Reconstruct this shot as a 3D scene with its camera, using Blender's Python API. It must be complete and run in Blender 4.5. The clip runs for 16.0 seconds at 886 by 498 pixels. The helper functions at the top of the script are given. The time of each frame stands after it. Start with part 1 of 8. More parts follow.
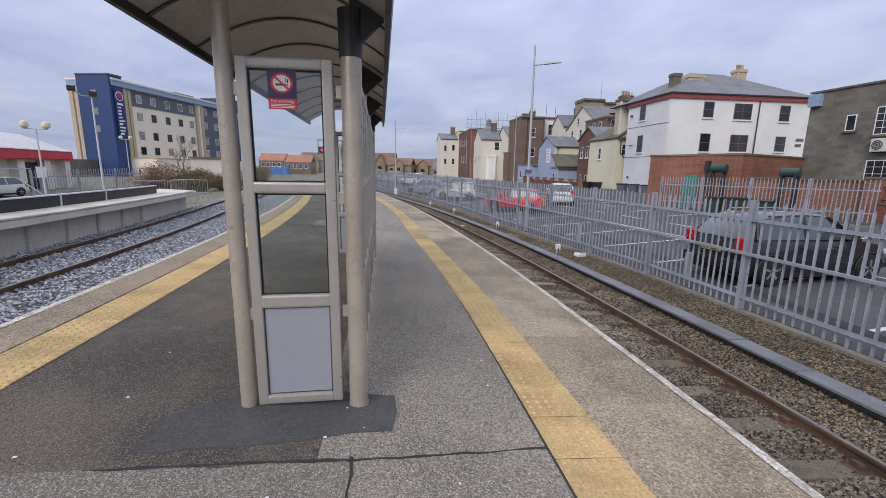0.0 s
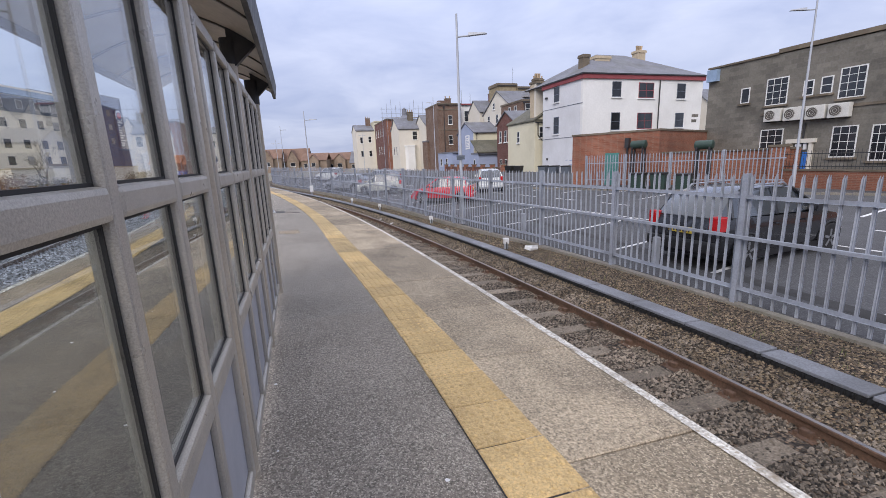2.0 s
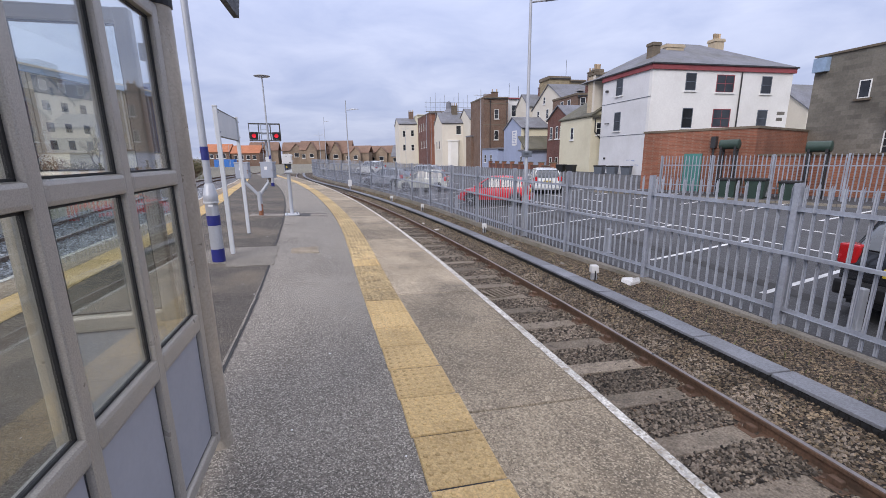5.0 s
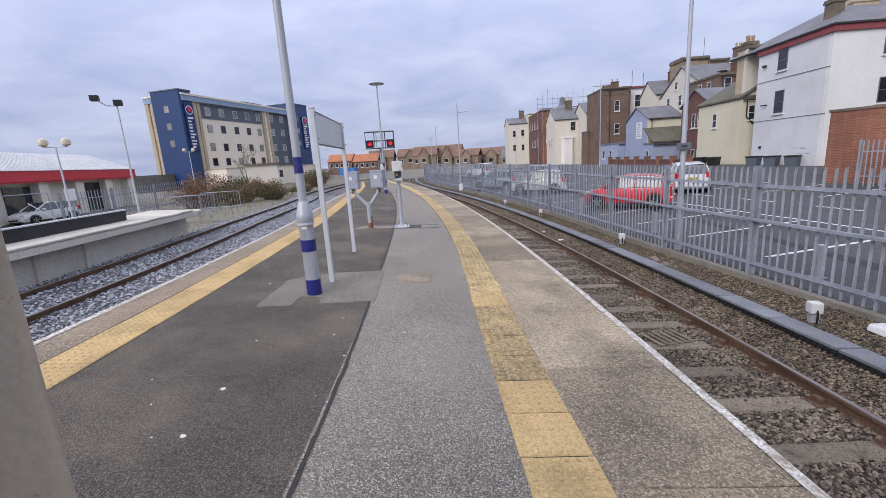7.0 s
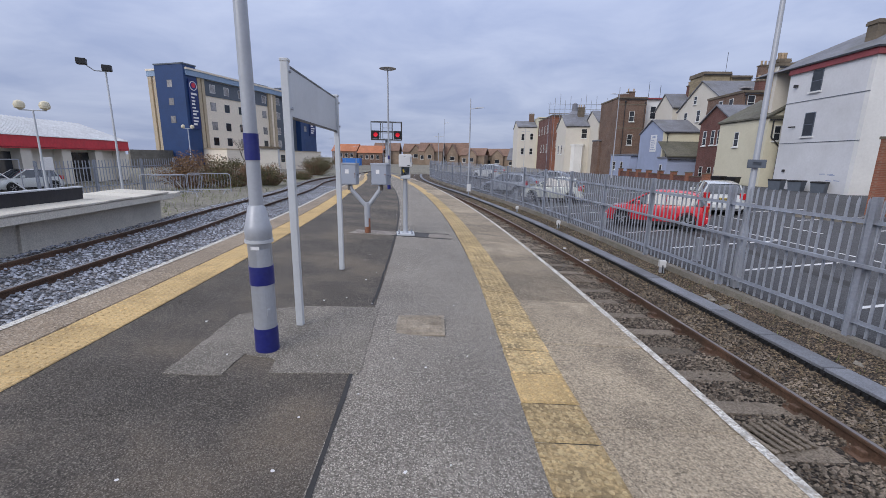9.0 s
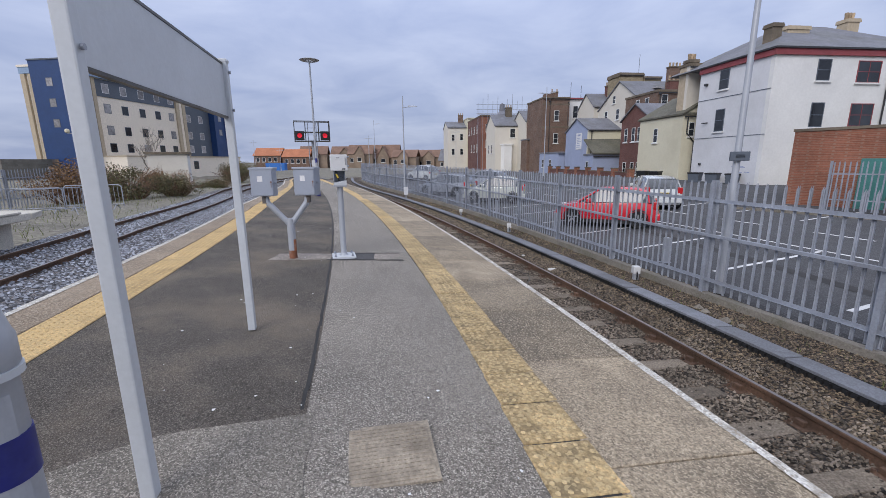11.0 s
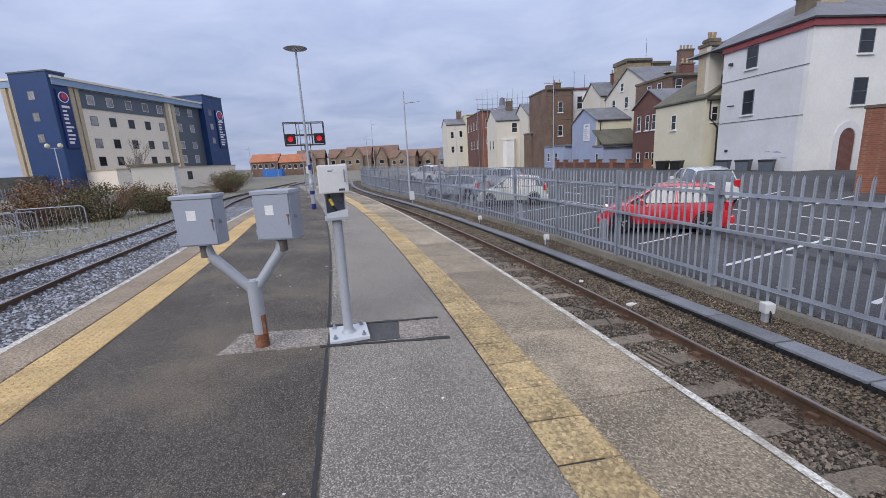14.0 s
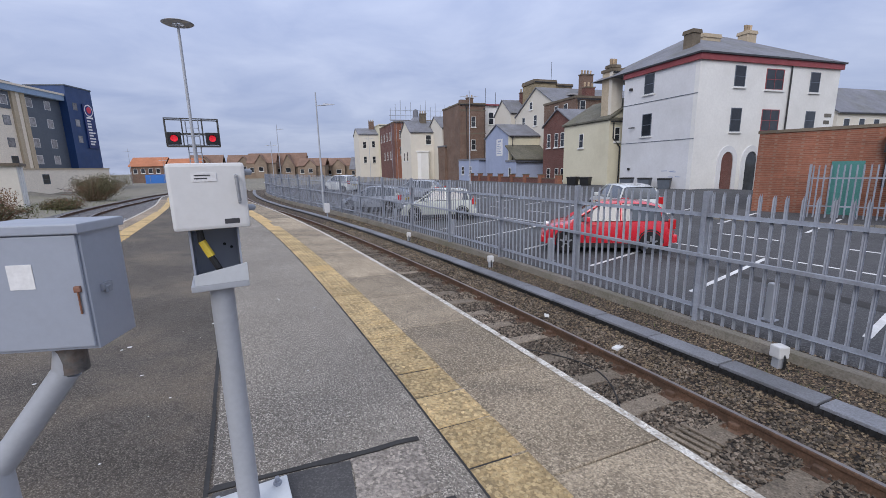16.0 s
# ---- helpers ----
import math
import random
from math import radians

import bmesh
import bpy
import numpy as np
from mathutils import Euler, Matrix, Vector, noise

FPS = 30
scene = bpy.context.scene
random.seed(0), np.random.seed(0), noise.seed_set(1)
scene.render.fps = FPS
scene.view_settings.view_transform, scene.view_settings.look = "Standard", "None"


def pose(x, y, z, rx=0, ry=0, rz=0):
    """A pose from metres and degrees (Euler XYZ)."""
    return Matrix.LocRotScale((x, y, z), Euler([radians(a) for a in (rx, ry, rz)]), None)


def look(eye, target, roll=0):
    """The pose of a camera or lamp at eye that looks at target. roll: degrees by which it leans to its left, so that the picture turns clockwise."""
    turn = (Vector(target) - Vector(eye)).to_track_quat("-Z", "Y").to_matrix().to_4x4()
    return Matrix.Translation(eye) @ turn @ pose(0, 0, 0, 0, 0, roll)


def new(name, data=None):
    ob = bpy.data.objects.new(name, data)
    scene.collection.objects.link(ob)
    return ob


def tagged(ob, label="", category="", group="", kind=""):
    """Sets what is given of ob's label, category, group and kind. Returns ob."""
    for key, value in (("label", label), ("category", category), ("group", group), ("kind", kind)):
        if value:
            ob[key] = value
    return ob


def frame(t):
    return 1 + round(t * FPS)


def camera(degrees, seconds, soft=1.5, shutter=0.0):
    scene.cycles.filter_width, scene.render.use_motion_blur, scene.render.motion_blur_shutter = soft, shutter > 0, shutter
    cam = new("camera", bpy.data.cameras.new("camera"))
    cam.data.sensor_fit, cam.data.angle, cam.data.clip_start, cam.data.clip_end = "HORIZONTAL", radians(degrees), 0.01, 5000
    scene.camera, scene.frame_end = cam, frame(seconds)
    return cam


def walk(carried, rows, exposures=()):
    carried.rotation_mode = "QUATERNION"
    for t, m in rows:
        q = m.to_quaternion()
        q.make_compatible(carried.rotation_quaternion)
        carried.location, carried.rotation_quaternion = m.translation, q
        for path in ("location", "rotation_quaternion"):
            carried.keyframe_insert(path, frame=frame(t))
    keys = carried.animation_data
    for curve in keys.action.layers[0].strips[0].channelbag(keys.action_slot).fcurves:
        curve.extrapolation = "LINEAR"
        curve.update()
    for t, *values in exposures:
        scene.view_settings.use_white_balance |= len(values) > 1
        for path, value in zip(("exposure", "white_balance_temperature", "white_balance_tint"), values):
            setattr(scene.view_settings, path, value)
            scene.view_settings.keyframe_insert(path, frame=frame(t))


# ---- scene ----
cam = camera(93.5, 16.0, soft=0.45)
PATH = [
    (0, (1.141, -1.126, 1.425), (1.034, 0.835, 1.048), 0.90),
    (0.5, (1.098, -0.633, 1.419), (1.069, 1.332, 1.046), -2.16),
    (0.6, (1.085, -0.532, 1.420), (1.067, 1.433, 1.045), -2.75),
    (1, (1.062, -0.120, 1.456), (1.044, 1.845, 1.084), -4.15),
    (1.5, (0.938, 0.427, 1.416), (1.063, 2.384, 1.023), -2.17),
    (2, (0.905, 0.983, 1.363), (1.148, 2.923, 0.940), -2.39),
    (2.5, (0.915, 1.494, 1.388), (1.198, 3.425, 0.951), -1.96),
    (3, (0.838, 2.018, 1.393), (1.241, 3.924, 0.941), -0.16),
    (3.5, (0.811, 2.486, 1.358), (1.153, 4.404, 0.907), -1.02),
    (3.7, (0.800, 2.666, 1.390), (1.084, 4.595, 0.944), -1.16),
    (5.8, (0.502, 4.595, 1.380), (0.550, 6.547, 0.947), -0.63),
    (6, (0.443, 4.749, 1.404), (0.497, 6.701, 0.975), -0.53),
    (6.5, (0.327, 5.154, 1.374), (0.030, 7.088, 0.959), -3.69),
    (7, (0.271, 5.520, 1.401), (-0.173, 7.426, 0.988), -3.64),
    (7.5, (0.118, 5.922, 1.394), (-0.278, 7.831, 0.948), 0.76),
    (8, (-0.063, 6.366, 1.349), (-0.531, 8.256, 0.892), -0.26),
    (8.5, (-0.225, 6.803, 1.365), (-0.789, 8.667, 0.907), 0.43),
    (9, (-0.380, 7.247, 1.394), (-0.815, 9.153, 0.970), 0.86),
    (9.5, (-0.497, 7.726, 1.363), (-0.862, 9.647, 0.946), -2.62),
    (10, (-0.640, 8.138, 1.369), (-0.921, 10.073, 0.947), -1.49),
    (10.2, (-0.729, 8.294, 1.360), (-0.933, 10.240, 0.947), -0.36),
    (12.3, (-1.196, 9.966, 1.410), (-1.281, 11.919, 0.989), -1.30),
    (12.5, (-1.236, 10.166, 1.435), (-1.334, 12.120, 1.016), -2.41),
    (13, (-1.459, 10.629, 1.424), (-1.588, 12.580, 1.003), -1.63),
    (13.5, (-1.658, 11.104, 1.442), (-1.793, 13.053, 1.014), -2.03),
    (14, (-1.805, 11.628, 1.466), (-1.945, 13.578, 1.042), -3.13),
    (14.5, (-1.986, 12.128, 1.441), (-2.088, 14.082, 1.026), -1.91),
    (15, (-2.117, 12.623, 1.430), (-2.143, 14.581, 1.025), -2.87),
    (15.5, (-2.220, 13.108, 1.457), (-2.187, 15.072, 1.080), -4.22),
    (16, (-2.349, 13.540, 1.432), (-2.070, 15.482, 1.044), -1.35),
]
walk(cam, [(t, look(eye, target, roll)) for t, eye, target, roll in PATH],
     exposures=[(0, 0.1, 6650, 13), (2, 0.32, 6650, 14), (3.5, 0.32, 6650, 14), (6, 0.27, 6600, 15), (7.5, 0.17, 6550, 14), (9, -0.03, 6400, 12), (12.5, 0.06, 6400, 12), (16, 0.04, 6400, 12)])

# ---- world and light: a bright overcast sky ----
world = bpy.data.worlds.new("overcast_sky")
scene.world = world
world.use_nodes = True
wn, wl = world.node_tree.nodes, world.node_tree.links
wn.clear()


def wnode(kind, **sets):
    n = wn.new(kind)
    for k, v in sets.items():
        n.inputs[k].default_value = v
    return n


sky = wn.new("ShaderNodeTexSky")
sky.sky_type, sky.sun_disc = "NISHITA", False
sky.sun_elevation, sky.sun_rotation = radians(32), radians(207)
tc = wn.new("ShaderNodeTexCoord")
sep = wn.new("ShaderNodeSeparateXYZ")
wl.new(tc.outputs["Generated"], sep.inputs[0])
# clouds lie on a flat layer: direction divided by height
zup = wn.new("ShaderNodeMath"); zup.operation = "MAXIMUM"; zup.inputs[1].default_value = 0.0
wl.new(sep.outputs["Z"], zup.inputs[0])
zadd = wn.new("ShaderNodeMath"); zadd.operation = "ADD"; zadd.inputs[1].default_value = 0.16
wl.new(zup.outputs[0], zadd.inputs[0])
flat = wn.new("ShaderNodeVectorMath"); flat.operation = "DIVIDE"
comb = wn.new("ShaderNodeCombineXYZ")
for k in ("X", "Y", "Z"):
    wl.new(zadd.outputs[0], comb.inputs[k])
wl.new(tc.outputs["Generated"], flat.inputs[0]); wl.new(comb.outputs[0], flat.inputs[1])
cloud = wnode("ShaderNodeTexNoise", Scale=1.5, Detail=6.0, Roughness=0.55, Distortion=0.4)
wl.new(flat.outputs[0], cloud.inputs["Vector"])
ramp = wn.new("ShaderNodeValToRGB")
ramp.color_ramp.elements[0].position, ramp.color_ramp.elements[0].color = 0.34, (0.455, 0.545, 0.80, 1)
ramp.color_ramp.elements[1].position, ramp.color_ramp.elements[1].color = 0.68, (0.635, 0.72, 0.95, 1)
wl.new(cloud.outputs["Fac"], ramp.inputs[0])
# overcast luminance grows towards the zenith
lum = wn.new("ShaderNodeMapRange")
lum.inputs["From Min"].default_value, lum.inputs["From Max"].default_value = 0.05, 0.9
lum.inputs["To Min"].default_value, lum.inputs["To Max"].default_value = 1.12, 2.4
wl.new(zup.outputs[0], lum.inputs["Value"])
mul = wn.new("ShaderNodeVectorMath"); mul.operation = "SCALE"
pale = wn.new("ShaderNodeMix"); pale.data_type = "RGBA"
high = wn.new("ShaderNodeMapRange")
high.inputs["From Min"].default_value, high.inputs["From Max"].default_value = 0.38, 0.85
wl.new(zup.outputs[0], high.inputs["Value"]); wl.new(high.outputs[0], pale.inputs["Factor"])
wl.new(ramp.outputs[0], pale.inputs["A"]); pale.inputs["B"].default_value = (0.665, 0.70, 0.79, 1)
wl.new(pale.outputs["Result"], mul.inputs[0]); wl.new(lum.outputs[0], mul.inputs["Scale"])
bg1, bg2, add = wn.new("ShaderNodeBackground"), wn.new("ShaderNodeBackground"), wn.new("ShaderNodeAddShader")
wl.new(mul.outputs[0], bg1.inputs["Color"]); bg1.inputs["Strength"].default_value = 0.60
wl.new(sky.outputs[0], bg2.inputs["Color"]); bg2.inputs["Strength"].default_value = 0.006
wout = wn.new("ShaderNodeOutputWorld")
wl.new(bg1.outputs[0], add.inputs[0]); wl.new(bg2.outputs[0], add.inputs[1]); wl.new(add.outputs[0], wout.inputs[0])

sun = new("sun", bpy.data.lights.new("sun", "SUN"))
sun.data.energy, sun.data.angle, sun.data.color = 1.6, radians(35), (1.0, 0.955, 0.90)
sun.matrix_world = look((-32, -64, 45), (0, 0, 0))


# ---- materials ----
def mat(name, col, rough=0.7, metal=0.0, var=0.18, scale=1.2, fine=45.0, fvar=0.12, bump=0.15, dist=0.004, coat=0.0, stain=None, stain_amt=0.5, stain_scale=0.6, stain_from=0.48, stain_to=0.72, rand=0.0, speck=0.0, speck_scale=160.0, speck_col=(0.5, 0.48, 0.44), island=0.0):
    """Base colour with broad and fine variation, specks, stains, and fine relief."""
    m = bpy.data.materials.new(name)
    m.use_nodes = True
    n, l = m.node_tree.nodes, m.node_tree.links
    b = n["Principled BSDF"]
    b.inputs["Roughness"].default_value, b.inputs["Metallic"].default_value = rough, metal
    b.inputs["Coat Weight"].default_value = coat
    g = n.new("ShaderNodeNewGeometry")

    def noise_at(s, d=4.0):
        t = n.new("ShaderNodeTexNoise")
        t.inputs["Scale"].default_value, t.inputs["Detail"].default_value, t.inputs["Roughness"].default_value = s, d, 0.6
        l.new(g.outputs["Position"], t.inputs["Vector"])
        return t.outputs["Fac"]

    def rng(src, lo, hi, a=0.3, c=0.7):
        r = n.new("ShaderNodeMapRange")
        r.inputs["From Min"].default_value, r.inputs["From Max"].default_value = a, c
        r.inputs["To Min"].default_value, r.inputs["To Max"].default_value = lo, hi
        l.new(src, r.inputs["Value"])
        return r.outputs[0]

    def times(a, c):
        t = n.new("ShaderNodeMath"); t.operation = "MULTIPLY"
        l.new(a, t.inputs[0]); l.new(c, t.inputs[1])
        return t.outputs[0]

    nf = noise_at(fine)
    v = times(rng(noise_at(scale), 1 - var, 1 + var), rng(nf, 1 - fvar, 1 + fvar))
    if rand:
        oi = n.new("ShaderNodeObjectInfo")
        v = times(v, rng(oi.outputs["Random"], 1 - rand, 1 + rand, 0, 1))
    if island:
        v = times(v, rng(g.outputs["Random Per Island"], 1 - island, 1 + island, 0, 1))
    base = n.new("ShaderNodeVectorMath"); base.operation = "SCALE"
    base.inputs[0].default_value = col
    l.new(v, base.inputs["Scale"])
    out = base.outputs[0]

    def blend(fac, over, under):
        x = n.new("ShaderNodeMix"); x.data_type = "RGBA"
        l.new(fac, x.inputs["Factor"]); l.new(under, x.inputs["A"])
        x.inputs["B"].default_value = (*over, 1)
        return x.outputs["Result"]

    if stain:
        out = blend(rng(noise_at(stain_scale, 8), 0, stain_amt, stain_from, stain_to), stain, out)
    if speck:
        vo = n.new("ShaderNodeTexVoronoi")
        vo.inputs["Scale"].default_value = speck_scale
        l.new(g.outputs["Position"], vo.inputs["Vector"])
        sp = n.new("ShaderNodeSeparateColor")
        l.new(vo.outputs["Color"], sp.inputs[0])
        out = blend(rng(sp.outputs[0], 0, speck, 0.6, 1.0), speck_col, out)
        dk = blend(rng(sp.outputs[1], 0, speck * 0.7, 0.65, 1.0), tuple(c * 0.35 for c in col), out)
        out = dk
    l.new(out, b.inputs["Base Color"])
    if bump:
        bp = n.new("ShaderNodeBump")
        bp.inputs["Strength"].default_value, bp.inputs["Distance"].default_value = bump, dist
        l.new(nf, bp.inputs["Height"]); l.new(bp.outputs[0], b.inputs["Normal"])
    l.new(rng(noise_at(scale * 3), max(rough - 0.1, 0.02), min(rough + 0.1, 1)), b.inputs["Roughness"])
    return m


def brickmat(name, col, mortar, width=0.225, height=0.075, var=0.2):
    """Courses on far walls, along the wall and up it."""
    m = mat(name, col, 0.85, var=var, scale=0.4, fine=9, fvar=0.15, stain=tuple(c * 0.5 for c in col), stain_amt=0.5, stain_scale=0.35)
    n, l = m.node_tree.nodes, m.node_tree.links
    b = n["Principled BSDF"]
    g = n.new("ShaderNodeNewGeometry")
    s = n.new("ShaderNodeSeparateXYZ"); l.new(g.outputs["Position"], s.inputs[0])
    a = n.new("ShaderNodeMath"); a.operation = "ADD"; l.new(s.outputs["X"], a.inputs[0]); l.new(s.outputs["Y"], a.inputs[1])
    c = n.new("ShaderNodeCombineXYZ"); l.new(a.outputs[0], c.inputs["X"]); l.new(s.outputs["Z"], c.inputs["Y"])
    t = n.new("ShaderNodeTexBrick")
    t.inputs["Scale"].default_value = 1.0
    t.inputs["Brick Width"].default_value, t.inputs["Row Height"].default_value, t.inputs["Mortar Size"].default_value = width, height, 0.012
    t.inputs["Color1"].default_value, t.inputs["Color2"].default_value, t.inputs["Mortar"].default_value = (1, 1, 1, 1), (0.72, 0.72, 0.72, 1), (*[x / max(y, 0.01) for x, y in zip(mortar, col)], 1)
    l.new(c.outputs[0], t.inputs["Vector"])
    src = b.inputs["Base Color"].links[0].from_socket
    x = n.new("ShaderNodeMix"); x.data_type, x.blend_type = "RGBA", "MULTIPLY"
    x.inputs["Factor"].default_value = 1.0
    l.new(src, x.inputs["A"]); l.new(t.outputs["Color"], x.inputs["B"]); l.new(x.outputs["Result"], b.inputs["Base Color"])
    return m


def gravel(name, col, dark, scale=34.0, spread=0.75):
    """A bed of small stones: each cell its own tone, shade between stones painted near-black, rounded relief."""
    m = bpy.data.materials.new(name)
    m.use_nodes = True
    n, l = m.node_tree.nodes, m.node_tree.links
    b = n["Principled BSDF"]
    b.inputs["Roughness"].default_value = 0.92
    g = n.new("ShaderNodeNewGeometry")
    warp = n.new("ShaderNodeTexNoise"); warp.inputs["Scale"].default_value = scale * 0.6
    l.new(g.outputs["Position"], warp.inputs["Vector"])
    off = n.new("ShaderNodeVectorMath"); off.operation = "MULTIPLY_ADD"
    off.inputs[1].default_value = (0.02, 0.02, 0.02)
    l.new(warp.outputs["Color"], off.inputs[0]); l.new(g.outputs["Position"], off.inputs[2])
    vo = n.new("ShaderNodeTexVoronoi"); vo.inputs["Scale"].default_value = scale
    l.new(off.outputs[0], vo.inputs["Vector"])
    sp = n.new("ShaderNodeSeparateColor"); l.new(vo.outputs["Color"], sp.inputs[0])
    tone = n.new("ShaderNodeMapRange")
    tone.inputs["To Min"].default_value, tone.inputs["To Max"].default_value = 1 - spread, 1 + spread
    l.new(sp.outputs[0], tone.inputs["Value"])
    hue = n.new("ShaderNodeMix"); hue.data_type = "RGBA"
    hue.inputs["A"].default_value = (*col, 1)
    hue.inputs["B"].default_value = (col[0] * 1.15, col[1] * 0.95, col[2] * 0.78, 1)
    l.new(sp.outputs[1], hue.inputs["Factor"])
    stone = n.new("ShaderNodeVectorMath"); stone.operation = "SCALE"
    l.new(hue.outputs["Result"], stone.inputs[0]); l.new(tone.outputs[0], stone.inputs["Scale"])
    # shade in the crevices is put into the colour, by distance from each cell
    gap_shade = n.new("ShaderNodeMapRange")
    gap_shade.inputs["From Min"].default_value, gap_shade.inputs["From Max"].default_value = 0.42, 0.72
    l.new(vo.outputs["Distance"], gap_shade.inputs["Value"])
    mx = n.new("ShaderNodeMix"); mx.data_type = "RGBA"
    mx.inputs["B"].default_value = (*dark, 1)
    l.new(gap_shade.outputs[0], mx.inputs["Factor"]); l.new(stone.outputs[0], mx.inputs["A"])
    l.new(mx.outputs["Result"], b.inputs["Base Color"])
    bp = n.new("ShaderNodeBump"); bp.invert = True
    bp.inputs["Strength"].default_value, bp.inputs["Distance"].default_value = 0.9, 0.02
    l.new(vo.outputs["Distance"], bp.inputs["Height"]); l.new(bp.outputs[0], b.inputs["Normal"])
    return m


def glassmat(name, tint=(0.9, 0.95, 0.94), rough=0.02):
    m = bpy.data.materials.new(name)
    m.use_nodes = True
    n, l = m.node_tree.nodes, m.node_tree.links
    n.clear()
    lw = n.new("ShaderNodeLayerWeight"); lw.inputs["Blend"].default_value = 0.5
    pw = n.new("ShaderNodeMath"); pw.operation = "POWER"; pw.inputs[1].default_value = 3.2
    l.new(lw.outputs["Facing"], pw.inputs[0])
    fr = n.new("ShaderNodeMapRange"); fr.inputs["To Min"].default_value, fr.inputs["To Max"].default_value = 0.07, 0.85
    l.new(pw.outputs[0], fr.inputs["Value"])
    tr, gl, mx = n.new("ShaderNodeBsdfTransparent"), n.new("ShaderNodeBsdfGlossy"), n.new("ShaderNodeMixShader")
    tr.inputs["Color"].default_value, gl.inputs["Roughness"].default_value = (*tint, 1), rough
    o = n.new("ShaderNodeOutputMaterial")
    l.new(fr.outputs[0], mx.inputs[0]); l.new(tr.outputs[0], mx.inputs[1]); l.new(gl.outputs[0], mx.inputs[2]); l.new(mx.outputs[0], o.inputs[0])
    return m


def glow(name, col, strength):
    m = mat(name, col, 0.4, var=0, fvar=0, bump=0)
    b = m.node_tree.nodes["Principled BSDF"]
    b.inputs["Emission Color"].default_value, b.inputs["Emission Strength"].default_value = (*col, 1), strength
    return m


